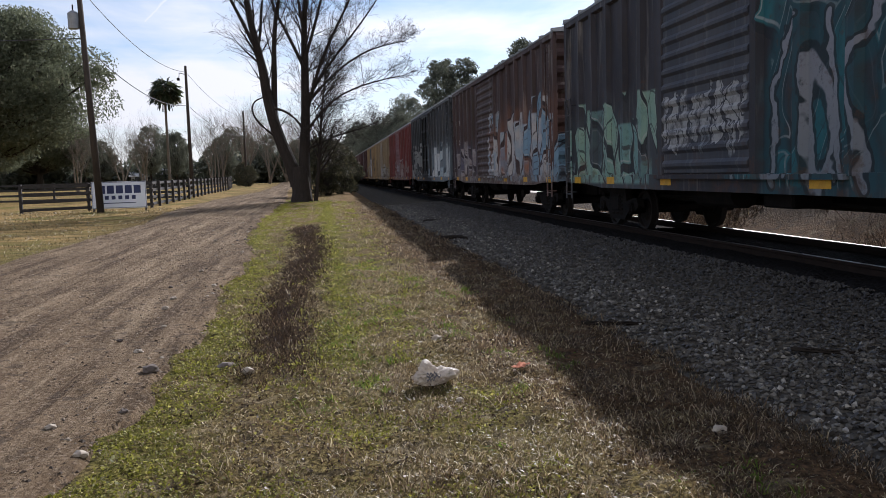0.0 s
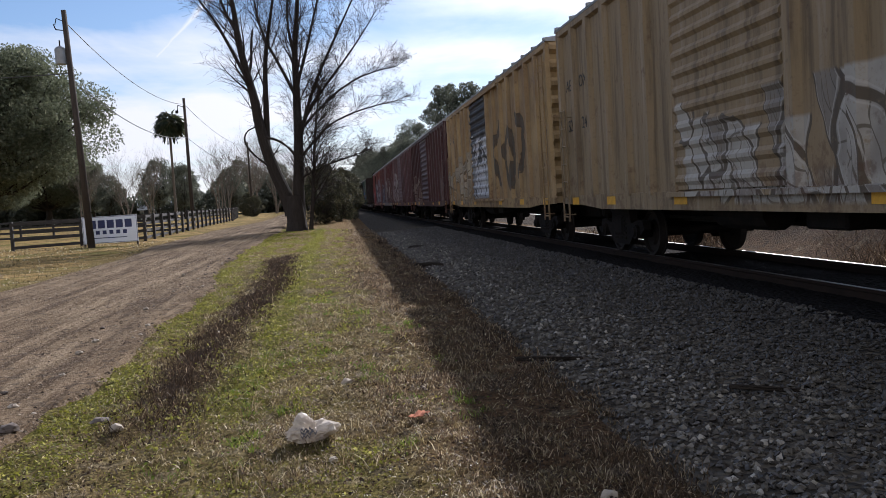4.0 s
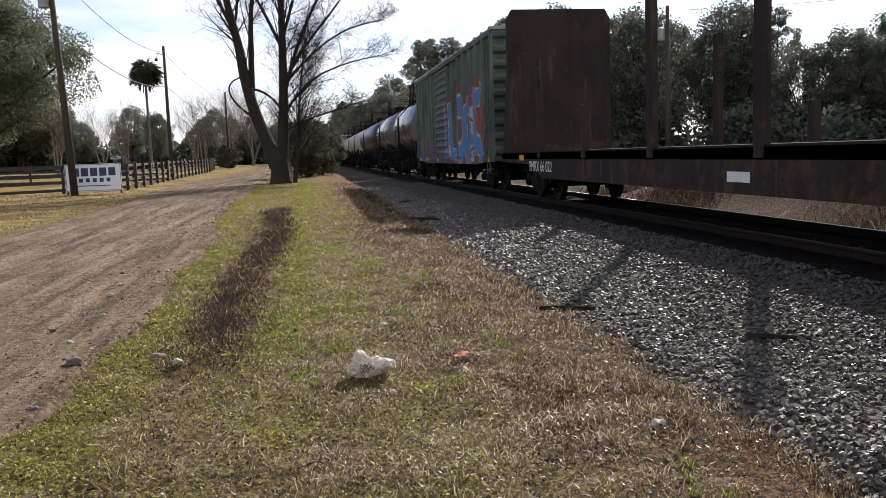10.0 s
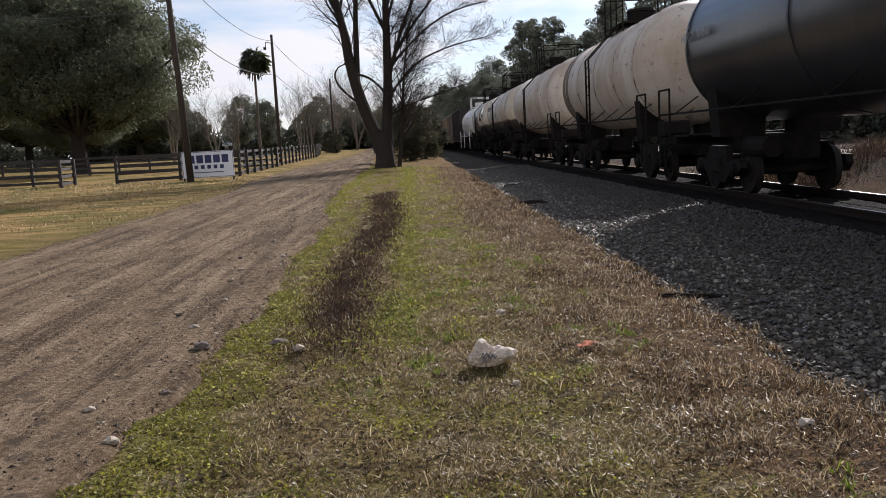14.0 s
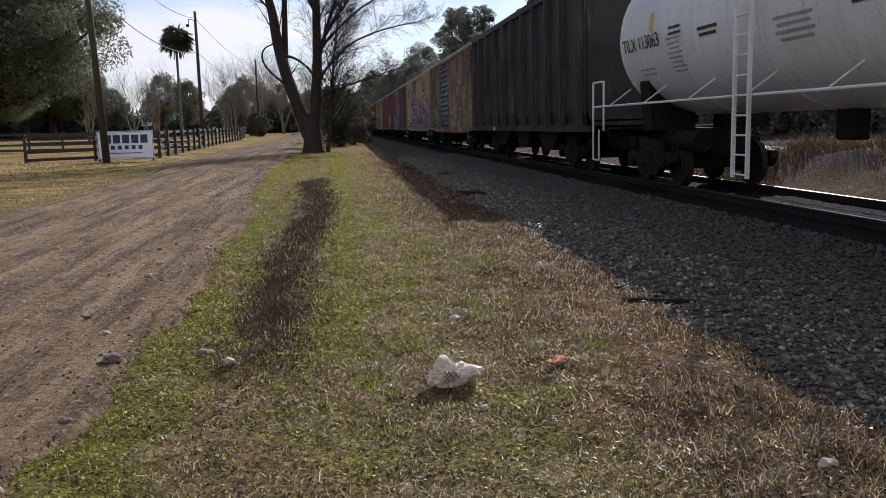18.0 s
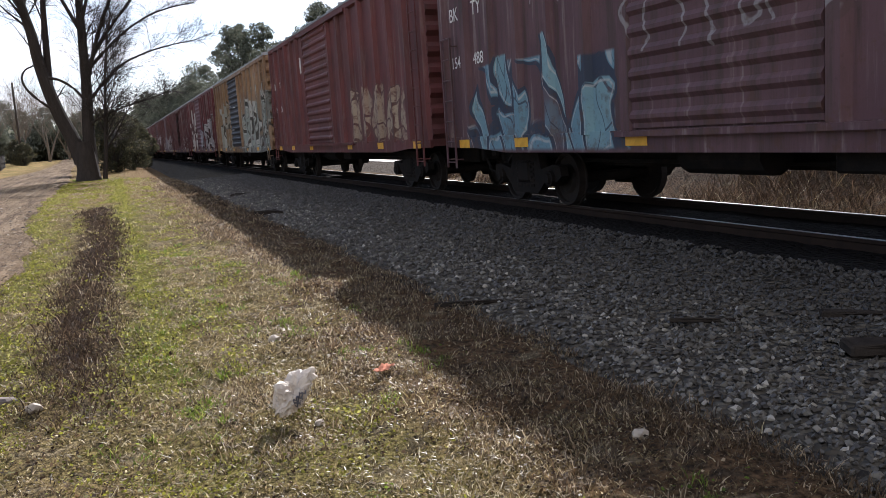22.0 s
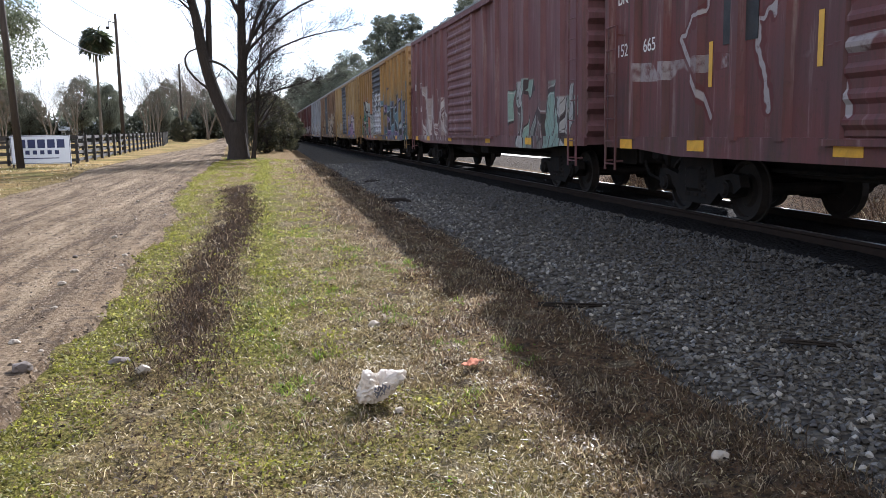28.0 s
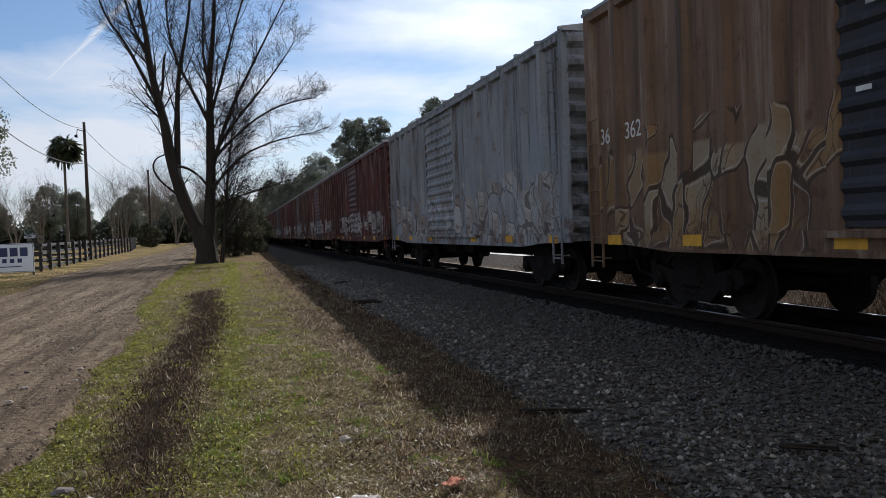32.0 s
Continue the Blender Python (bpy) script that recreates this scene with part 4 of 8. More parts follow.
def spray(q, x, y, z, warp, col, seed, y0, y1, z0, z1, fill, second, line, halo, thick, pattern):
    """A row of fat sprayed strokes and loops with an outline and a soft second colour round them."""
    rnd = random.Random(int(seed * 10) + 5)
    comb = q.n.new("ShaderNodeCombineXYZ")
    wy = q.math("MULTIPLY", q.math("SUBTRACT", warp, 0.5), 0.9)
    q.put(comb.inputs[0], q.math("ADD", y, wy)), q.put(comb.inputs[1], q.math("ADD", z, wy))
    p = comb.outputs[0]

    def vec(op, a, b_=None, scale=None):
        t = q.n.new("ShaderNodeVectorMath")
        t.operation = op
        q.put(t.inputs[0], a)
        if b_ is not None:
            q.put(t.inputs[1], b_)
        if scale is not None:
            q.put(t.inputs["Scale"], scale)
        return t

    n, best = len(pattern), None
    w = (y1 - y0) / n
    for i, ch in enumerate(pattern):
        tall, low = (z1 - z0) * rnd.uniform(0.82, 1.0), z0 + (z1 - z0) * rnd.uniform(0.0, 0.10)
        for s in SHAPES[ch]:
            if ch == "o" or ch == "tail" and s[2] < 0.31:
                c0 = (y1 - (i + s[0]) * w, low + s[1] * tall, 0.0)
                rel = vec("MULTIPLY", vec("SUBTRACT", p, c0).outputs[0], (1 / (s[2] * w), 1 / (s[3] * tall), 0.0)).outputs[0]
                d = q.math("MULTIPLY", q.math("ABSOLUTE", q.math("SUBTRACT", vec("LENGTH", rel).outputs["Value"], 1.0)), min(s[2] * w, s[3] * tall))
            else:
                a = (y1 - (i + s[0]) * w, low + s[1] * tall, 0.0)
                e = (y1 - (i + s[2]) * w - a[0], low + s[3] * tall - a[1], 0.0)
                rel = vec("SUBTRACT", p, a).outputs[0]
                h = q.math("DIVIDE", vec("DOT_PRODUCT", rel, e).outputs["Value"], e[0] ** 2 + e[1] ** 2, True)
                d = vec("DISTANCE", rel, vec("SCALE", e, None, h).outputs[0]).outputs["Value"]
            best = d if best is None else q.math("MINIMUM", best, d)
    worn_ = q.step(q.noise(q.coord("Object"), 6.0, 4, 0.7), 0.22, 0.46)
    body, rim, glow = q.step(best, thick, thick - 0.02), q.step(best, thick + 0.06, thick + 0.04), q.step(best, thick + 0.34, thick + 0.10)
    if halo:
        col = q.mix(q.math("MULTIPLY", q.math("MULTIPLY", glow, worn_), 0.55), col, halo)
    col = q.mix(q.math("MULTIPLY", q.math("MULTIPLY", rim, worn_), 0.75), col, line)
    grade = q.step(q.math("ADD", z, q.math("MULTIPLY", warp, 1.2)), z0 + 0.3, z1 + 0.4)
    return q.mix(q.math("MULTIPLY", q.math("MULTIPLY", body, worn_), 0.85), col, q.mix(grade, second, fill))


def paint(name, base, shade, seed, tags=(), rust=0.5, streak=0.5, rough=0.6, sprays=(), skirt=None, wilds=(), spec=0.25):
    """Weathered car paint: faded patches, rust, run-down streaks, and sprayed tags given as
    (y0, y1, z0, z1, fill, second, line, scale)."""
    q = Nodes(name)
    c = q.coord("Object", (1, 1, 1), (0, 0, 0))
    off = q.coord("Object", (1, 1, 1), (seed * 3.7, seed * 11.3, seed * 5.1))
    x, y, z = q.xyz(c)
    big, fine = q.noise(off, 0.7, 5), q.noise(off, 14.0, 4)
    run = q.noise(q.coord("Object", (1.5, 3.2, 0.22), (seed, seed * 2.0, 0)), 1.6, 5, 0.65)
    col = q.mix(q.step(big, 0.35, 0.65), base, shade)
    col = q.mix(q.math("MULTIPLY", q.step(run, 0.48, 0.68), streak), col, (0.055, 0.04, 0.032))
    col = q.mix(q.math("MULTIPLY", q.step(run, 0.46, 0.30), streak * 0.45), col, (0.48, 0.43, 0.38))
    warp = q.noise(off, 1.1, 3)
    wob = q.math("MULTIPLY", q.math("SUBTRACT", warp, 0.5), 1.5)
    for i, (y0, y1, z0, z1, fill, second, line, scale) in enumerate(tags):
        yy, zz = q.math("ADD", y, wob), q.math("ADD", z, q.math("MULTIPLY", q.math("SUBTRACT", q.noise(off, 1.7 + 0.3 * i, 2), 0.5), 1.3))
        m = q.math("MULTIPLY", q.math("MULTIPLY", q.step(yy, y0 - 0.05, y0 + 0.05), q.step(yy, y1 + 0.05, y1 - 0.05)),
                   q.math("MULTIPLY", q.step(zz, z0 - 0.05, z0 + 0.05), q.step(zz, z1 + 0.04, z1 - 0.04)))
        # a row of fat letters: rounded cells, bent by noise, each with an edge line and inner strokes
        wide, mid_z, tall = 0.62 / scale, (z0 + z1) / 2, (z1 - z0) * 0.92
        bend = q.noise(q.coord("Object", (1, 1, 1), (seed * 2.3 + i * 9.0, seed * 1.7, i * 5.0)), 0.9 / wide, 1, 0.4)
        bent = q.math("SUBTRACT", bend, 0.5)
        u = q.math("DIVIDE", q.math("ADD", y, q.math("ADD", q.math("MULTIPLY", bent, 1.1 * wide), q.math("MULTIPLY", z, 0.18))), wide)
        u = q.math("MULTIPLY", q.math("ABSOLUTE", q.math("SUBTRACT", q.math("FRACT", q.math("ADD", u, 40.0)), 0.5)), 2.0)
        v = q.math("MULTIPLY", q.math("ABSOLUTE", q.math("DIVIDE", q.math("ADD", q.math("SUBTRACT", z, mid_z), q.math("MULTIPLY", bent, 0.9)), tall)), 2.0)
        curl = q.noise(q.coord("Object", (0.4, 1, 1), (seed, seed * 3.1 + i, seed * 2.2)), 1.5 / wide, 1, 0.4)
        d = q.math("ADD", q.math("ADD", q.math("POWER", u, 3.0), q.math("POWER", v, 4.0)), q.math("MULTIPLY", q.math("SUBTRACT", curl, 0.5), 2.6))
        shape = q.step(d, 0.66, 0.60)
        rim = q.math("SUBTRACT", q.step(d, 0.95, 0.88), shape)
        stroke = q.step(q.math("ABSOLUTE", q.math("SUBTRACT", curl, 0.47)), 0.022, 0.012)
        inner = q.mix(q.step(q.noise(off, 0.8, 1), 0.46, 0.54), fill, second)
        inner = q.mix(q.math("MAXIMUM", rim, stroke), inner, line)
        keep = q.math("MULTIPLY", m, q.math("MAXIMUM", shape, rim))
        keep = q.math("MULTIPLY", keep, q.step(q.noise(off, 5.0, 5, 0.75), 0.30, 0.56))
        col = q.mix(q.math("MULTIPLY", keep, 0.62), col, inner)
    for i, s in enumerate(wilds):
        col = wild(q, y, z, off, col, seed + 13.0 * i, *s)
    for s in sprays:
        col = spray(q, x, y, z, warp, col, seed, *s)
    if skirt:
        col = q.mix(q.math("MULTIPLY", q.step(q.math("ADD", z, q.math("MULTIPLY", wob, 0.25)), skirt + 0.06, skirt - 0.06), 0.92), col, (0.02, 0.019, 0.02))
    # rust along the sill and in spots
    r = q.math("MULTIPLY", q.step(q.math("ADD", q.noise(off, 3.0, 6, 0.7), q.math("MULTIPLY", q.step(z, 2.0, 0.9), 0.10)), 0.58, 0.70), rust)
    col = q.mix(r, col, (0.10, 0.05, 0.03))
    col = q.mix(q.math("MULTIPLY", q.step(fine, 0.55, 0.8), 0.35), col, (0.04, 0.033, 0.03))
    q.bump(q.math("ADD", fine, big), 0.12, 0.02)
    return q.done(col, rough, spec=spec)


def wild(q, y, z, off, col, seed, y0, y1, z0, z1, fill, second, accent, line, scale, strength=0.8):
    """Interlocking sprayed wedges and loops with dark outlines, ragged along the top."""
    comb = q.n.new("ShaderNodeCombineXYZ")
    q.put(comb.inputs[0], y), q.put(comb.inputs[1], z)
    bend = q.n.new("ShaderNodeTexNoise")
    scale *= 1.5
    bend.inputs["Scale"].default_value, bend.inputs["Detail"].default_value = 0.75 * scale, 1.0
    q.put(bend.inputs["Vector"], off)

    def vec(op, a, b):
        t = q.n.new("ShaderNodeVectorMath")
        t.operation = op
        q.put(t.inputs[0], a), q.put(t.inputs[1], b)
        return t.outputs[0]

    swing = vec("MULTIPLY", vec("SUBTRACT", bend.outputs["Color"], (0.5, 0.5, 0.5)), (1.35 / scale, 1.2 / scale, 0.0))
    slant = q.n.new("ShaderNodeCombineXYZ")
    q.put(slant.inputs[0], q.math("MULTIPLY", z, 0.28 if int(seed) % 2 else -0.28))
    p = vec("MULTIPLY", vec("ADD", vec("ADD", comb.outputs[0], slant.outputs[0]), swing), (1.4, 0.55, 0.0))
    p = vec("ADD", p, (seed * 1.37, seed * 0.71, 0.0))

    def cells(feature, size):
        t = q.n.new("ShaderNodeTexVoronoi")
        t.voronoi_dimensions, t.feature = "2D", feature
        t.inputs["Scale"].default_value = size
        q.put(t.inputs["Vector"], p)
        return t

    edge = cells("DISTANCE_TO_EDGE", scale).outputs["Distance"]
    pick = q.xyz(cells("F1", scale).outputs["Color"])
    small = cells("DISTANCE_TO_EDGE", scale * 2.1).outputs["Distance"]
    # each wedge ends at its own height, so that the top is jagged
    ragged = q.math("ADD", z, q.math("MULTIPLY", q.math("SUBTRACT", pick[1], 0.5), 0.45 * (z1 - z0)))
    ends = q.math("ADD", y, q.math("MULTIPLY", q.math("SUBTRACT", pick[2], 0.5), 1.0))
    inside = q.math("MULTIPLY", q.math("MULTIPLY", q.step(ends, y0 - 0.03, y0 + 0.03), q.step(ends, y1 + 0.03, y1 - 0.03)), q.math("MULTIPLY", q.step(ragged, z1 + 0.03, z1 - 0.03), q.step(z, z0 - 0.04, z0 + 0.04)))
    gap = q.math("MULTIPLY", q.step(pick[0], 0.80, 0.82), q.step(z, z0 + 0.25 * (z1 - z0), z0 + 0.35 * (z1 - z0)))
    inside = q.math("MULTIPLY", inside, q.math("SUBTRACT", 1.0, gap))
    body = q.mix(q.step(pick[0], 0.44, 0.46), fill, second)
    body = q.mix(q.step(pick[0], 0.70, 0.72), body, accent)
    grade = q.noise(off, 1.4, 2)
    body = q.mix(q.math("MULTIPLY", q.step(grade, 0.45, 0.62), 0.6), body, second)
    inner = q.math("MULTIPLY", q.step(small, 0.045, 0.025), q.step(pick[2], 0.35, 0.40))
    body = q.mix(q.math("MAXIMUM", q.step(edge, 0.075, 0.055), q.math("MULTIPLY", inner, 0.8)), body, line)
    shine = q.math("MULTIPLY", q.step(edge, 0.12, 0.105), q.step(edge, 0.08, 0.095))
    body = q.mix(q.math("MULTIPLY", shine, 0.5), body, (0.62, 0.61, 0.58))
    haze = q.math("MULTIPLY", q.math("MULTIPLY", q.step(y, y0 - 0.5, y0 + 0.3), q.step(y, y1 + 0.5, y1 - 0.3)), q.step(q.math("ADD", z, q.math("MULTIPLY", q.math("SUBTRACT", grade, 0.5), 1.6)), z1 + 0.5, z1 - 0.5))
    col = q.mix(q.math("MULTIPLY", haze, 0.35), col, accent)
    worn_ = q.step(q.noise(off, 6.0, 4, 0.7), 0.20, 0.44)
    return q.mix(q.math("MULTIPLY", q.math("MULTIPLY", inside, worn_), strength), col, body)


DOOR_Y = 0.95  # the door stands off the middle


def spans(length, door, posts):
    """Where the side posts stand, from end to end, with a door space in the middle."""
    half, out = length / 2, []
    lo = door / 2 + 0.12
    for s in (-1, 1):
        mine = half - 0.12 - s * DOOR_Y
        out += [DOOR_Y + s * (lo + (mine - lo) * i / (posts + (s < 0))) for i in range(posts + 1 + (s < 0))]
    return sorted(out)


def build_truck(root, yc):
    truck = part_of("truck", kept(("truck_bolster",), lambda bm: (
        box(bm, -1.15, 1.15, -0.22, 0.22, 0.38, 0.74, 0.04), tube(bm, (0, 0, 0.7), (0, 0, 0.95), 0.25, 0.25, 12))), M["steel_dark"], root, "dark grimy steel truck")
    truck.matrix_basis = pose(0, yc, 0)
    outline = [(-1.22, 0.50), (-1.16, 0.66), (-0.95, 0.68), (-0.55, 0.60), (-0.45, 0.92), (0.45, 0.92), (0.55, 0.60), (0.95, 0.68), (1.16, 0.66), (1.22, 0.50), (1.05, 0.40), (0.75, 0.46), (0.42, 0.20), (-0.42, 0.20), (-0.75, 0.46), (-1.05, 0.40)]

    def side(bm):
        prism(bm, outline, "x", -0.07, 0.07)
        for s in (-1, 1):
            tube(bm, (-0.13, s * 0.89, 0.46), (0.10, s * 0.89, 0.46), 0.13, 0.13, 12)
            tube(bm, (-0.17, s * 0.89, 0.46), (-0.13, s * 0.89, 0.46), 0.08, 0.10, 8)
        for k in (-0.24, 0.0, 0.24):
            for a in range(5):
                tube(bm, (-0.02, k, 0.30 + a * 0.09), (-0.02, k, 0.35 + a * 0.09), 0.09, 0.09, 8)

    for sx in (-1, 1):
        ob = part_of("side_frame", kept(("side_frame", sx), lambda bm: side(bm)), M["steel_dark"], truck)
        ob.matrix_basis = pose(sx * 1.02, 0, 0, 0, 0, 0 if sx < 0 else 180)

    def wheel(bm):
        lathe(bm, [(-0.07, 0.16), (-0.068, 0.20), (-0.02, 0.24), (-0.02, 0.36), (-0.07, 0.375), (-0.07, 0.42), (0.035, 0.43), (0.04, 0.455), (0.066, 0.455), (0.07, 0.40), (0.03, 0.36), (0.03, 0.18), (0.07, 0.14)], "x", (0, 0, 0), 28)

    def axle(bm):
        tube(bm, (-1.05, 0, 0), (1.05, 0, 0), 0.085, 0.085, 10)

    for s in (-1, 1):
        ax = part_of("axle", kept(("axle",), axle), M["steel_dark"], truck)
        ax.matrix_basis = pose(0, s * 0.89, 0.43)
        for sx in (-1, 1):
            wh = part_of("wheel", kept(("wheel",), wheel), M["wheel_steel"], truck, "worn steel wheel", smooth=False)
            wh.matrix_basis = pose(sx * HALF_GAUGE, s * 0.89, 0.43, 0, 0, 0 if sx < 0 else 180)


def build_coupler(root, half):
    for s in (-1, 1):
        ob = part_of("coupler", kept(("coupler",), lambda bm: (
            box(bm, -0.12, 0.12, -0.55, 0.62, 0.72, 0.96, 0.03), box(bm, -0.2, 0.16, 0.50, 0.80, 0.70, 1.0, 0.05), box(bm, -0.33, 0.33, -0.12, 0.04, 0.64, 1.06, 0.03),
            pipe(bm, [(0.25, 0.0, 0.72), (0.27, 0.25, 0.45), (0.2, 0.6, 0.36), (0.12, 0.75, 0.48)], 0.028))), M["steel_dark"], root)
        ob.matrix_basis = pose(0, s * half, 0, 0, 0, 0 if s > 0 else 180)


def side_rungs(bm, y, z0, z1, w, step=0.38):
    for d in (-w / 2, w / 2):
        box(bm, -RIB - 0.06, -RIB - 0.03, y + d - 0.02, y + d + 0.02, z0, z1)
    z = z0 + 0.1
    while z < z1:
        tube(bm, (-RIB - 0.045, y - w / 2, z), (-RIB - 0.045, y + w / 2, z), 0.014, 0.014, 6)
        z += step
    for zz in (z0 + 0.15, z1 - 0.15):
        for d in (-w / 2, w / 2):
            box(bm, -RIB - 0.045, -SIDE, y + d - 0.012, y + d + 0.012, zz - 0.012, zz + 0.012)


def door_panel(bm, w, z0, z1, sx, plug):
    """A sliding door with pressed horizontal ribs, or a plug door with a raised frame."""
    a, b = sx * (SIDE + 0.03), sx * (SIDE + 0.065)
    lo, hi = min(a, b), max(a, b)
    out = sx * (SIDE + 0.105)
    if plug:
        box(bm, lo, hi, -w / 2, w / 2, z0, z1)
    else:
        n, line = 13, []
        for i in range(n):
            z = z0 + 0.14 + (z1 - z0 - 0.28) * i / (n - 1)
            line += [(b, z - 0.08), (out, z - 0.025), (out, z + 0.025), (b, z + 0.08)]
        prism(bm, [(a, z0), (b, z0)] + line + [(b, z1), (a, z1)], "y", -w / 2, w / 2)


def plug_bars(leaf, w, z0, z1, sx, mat):
    """The raised upright and level bars and the locking rods of a plug door."""
    b, out = sx * (SIDE + 0.065), sx * (SIDE + 0.125)
    for y in (-w / 2 + 0.06, -w / 6, w / 6, w / 2 - 0.06):
        part_of("door_bar", kept(("door_bar", y, z0, z1, sx), lambda bm: box(bm, min(b, out), max(b, out), y - 0.05, y + 0.05, z0 + 0.02, z1 - 0.02)), mat, leaf)
    for i in range(5):
        z = z0 + 0.08 + (z1 - z0 - 0.16) * i / 4
        part_of("door_bar", kept(("door_bar", w, z, sx), lambda bm: box(bm, min(b, out - sx * 0.008), max(b, out - sx * 0.008), -w / 2 + 0.02, w / 2 - 0.02, z - 0.05, z + 0.05)), mat, leaf)
    for y in (w / 5, -w / 5):
        part_of("lock_rod", kept(("lock_rod", y, z0, z1, sx), lambda bm: tube(bm, (out + sx * 0.018, y, z0 + 0.3), (out + sx * 0.018, y, z1 - 0.2), 0.022, 0.022, 6)), M["steel_dark"], leaf)


def boxcar(s_far, s_near, look_, label, eave=4.76, door=3.05, posts=6, plug=False, group="freight cars of the train", end_mat=None):
    """look_: a dict with the paint, the door's paint and the markings."""
    length = round((s_far - s_near - 1.05) * 2) / 2
    mid = (s_far + s_near) / 2
    half = length / 2
    root = thing("boxcar", label, "boxcar", None, group)
    CARS.append((root, mid))
    body_m, door_m = look_["paint"], look_.get("door", look_["paint"])
    end_m = end_mat or body_m
    sill, floor = 0.90, 1.12

    for sx in (-1, 1):
        def wall(bm):
            prism(bm, [(sx * (SIDE - 0.06), floor), (sx * SIDE, floor), (sx * SIDE, eave - 0.16), (sx * (RIB - 0.01), eave - 0.12), (sx * (RIB - 0.01), eave), (sx * (SIDE - 0.06), eave)], "y", -half + 0.02, half - 0.02)

        part_of("side_panel", kept(("side_panel", length, eave, sx), wall), body_m, root)

    for sx in (-1, 1):
        def sills(bm):
            prism(bm, [(-half, floor + 0.06), (-half, sill + 0.10), (-half + 1.4, sill + 0.08), (-half + 2.6, sill), (half - 2.6, sill), (half - 1.4, sill + 0.08), (half, sill + 0.10), (half, floor + 0.06)], "x", min(sx * SIDE, sx * (RIB - 0.03)), max(sx * SIDE, sx * (RIB - 0.03)))

        part_of("side_sill", kept(("side_sill", length, sx), sills), body_m, root)

    for s in (-1, 1):
        def end(bm):
            y, line = s * half, []
            for i in range(9):
                z = floor + 0.2 + (eave - floor - 0.35) * i / 8
                line += [(y, z - 0.15), (y + s * 0.10, z - 0.05), (y + s * 0.10, z + 0.05), (y, z + 0.15)]
            prism(bm, [(y - s * 0.06, floor - 0.1), (y, floor - 0.1)] + line + [(y, eave + 0.02), (y - s * 0.06, eave + 0.02)], "x", -SIDE - 0.02, SIDE + 0.02)

        part_of("end_wall", kept(("end_wall", length, eave, s), end), end_m, root)

    def roof(bm):
        prism(bm, [(-RIB, eave), (-RIB, eave + 0.05), (0, eave + 0.24), (RIB, eave + 0.05), (RIB, eave)], "y", -half - 0.04, half + 0.04)
        n = int(length / 1.15)
        for i in range(n + 1):
            y = -half + 0.1 + (length - 0.2) * i / n
            prism(bm, [(-RIB - 0.02, eave + 0.03), (-RIB - 0.02, eave + 0.10), (0, eave + 0.29), (RIB + 0.02, eave + 0.10), (RIB + 0.02, eave + 0.03)], "y", y - 0.04, y + 0.04)

    part_of("roof", kept(("roof", length, eave), roof), M["grey_metal"], root, "ribbed grey metal roof")

    def under(bm):
        box(bm, -0.33, 0.33, -half + 0.2, half - 0.2, 0.62, 1.10)
        box(bm, -SIDE, SIDE, -half + 0.05, half - 0.05, 1.06, 1.16)
        for i in range(7):
            y = -half + 3 + (length - 6) * i / 6
            box(bm, -SIDE + 0.02, SIDE - 0.02, y - 0.06, y + 0.06, 0.92, 1.08)
        tube(bm, (-0.95, 0.6, 0.85), (-0.95, 2.0, 0.85), 0.24, 0.24, 12)
        box(bm, -1.2, -0.6, -1.2, -0.4, 0.68, 1.06, 0.03)
        pipe(bm, [(-0.6, -half + 3.5, 0.72), (-0.6, half - 3.5, 0.72)], 0.03)

    part_of("underframe", kept(("underframe", length), under), M["steel_dark"], root)
    # side posts: the near side's one by one, the far side's as one
    ys = spans(length, door, posts)
    for i, y in enumerate(ys):
        def rib(bm, y=y):
            prism(bm, [(-SIDE, y - 0.14), (-RIB, y - 0.085), (-RIB, y + 0.085), (-SIDE, y + 0.14)], "z", floor + 0.02, eave - 0.1)
        part_of("side_post", kept(("side_post", length, eave, door, posts, i), rib), body_m, root)

    for i, y in enumerate(ys):
        def far_rib(bm, y=y):
            prism(bm, [(SIDE, y + 0.12), (RIB, y + 0.07), (RIB, y - 0.07), (SIDE, y - 0.12)], "z", floor + 0.02, eave - 0.1)
        part_of("side_post", kept(("far_post", length, eave, door, posts, i), far_rib), body_m, root)
    for sx in (-1, 1):
        leaf = part_of("door", kept(("door", door, eave, plug, sx), lambda bm: door_panel(bm, door, floor + 0.08, eave - 0.16, sx, plug)), door_m, root, look_.get("door_label", ""))
        leaf.matrix_basis = pose(0, DOOR_Y, 0)
        if plug:
            plug_bars(leaf, door, floor + 0.08, eave - 0.16, sx, door_m)
    for s in (-1, 1):
        def rungs(bm, s=s):
            side_rungs(bm, s * (half - 0.42), 0.62, eave - 0.3 if s < 0 else 3.0, 0.42)
        part_of("ladder", kept(("ladder", length, eave, s), rungs), look_.get("trim", body_m), root)

    for za, zb in ((floor - 0.02, floor + 0.05), (eave - 0.18, eave - 0.10)):
        part_of("door_track", kept(("door_track", door, za), lambda bm: box(bm, -SIDE - 0.14, -SIDE, -door * 1.25, door / 2 + 0.3, za, zb)), body_m, root).matrix_basis = pose(0, DOOR_Y, 0)
    for y in look_.get("reflectors", (-half + 0.8, -half + 3.4, -2.3, 2.4, half - 3.2, half - 0.9)):
        ob = part_of("reflector", kept(("reflector",), lambda bm: box(bm, -0.006, 0.0, -0.23, 0.23, -0.075, 0.075)), M["yellow"], root)
        ob.matrix_basis = pose(-RIB + 0.028, max(min(y, half - 0.4), -half + 0.4), 1.06 + look_.get("lift", 0.0))
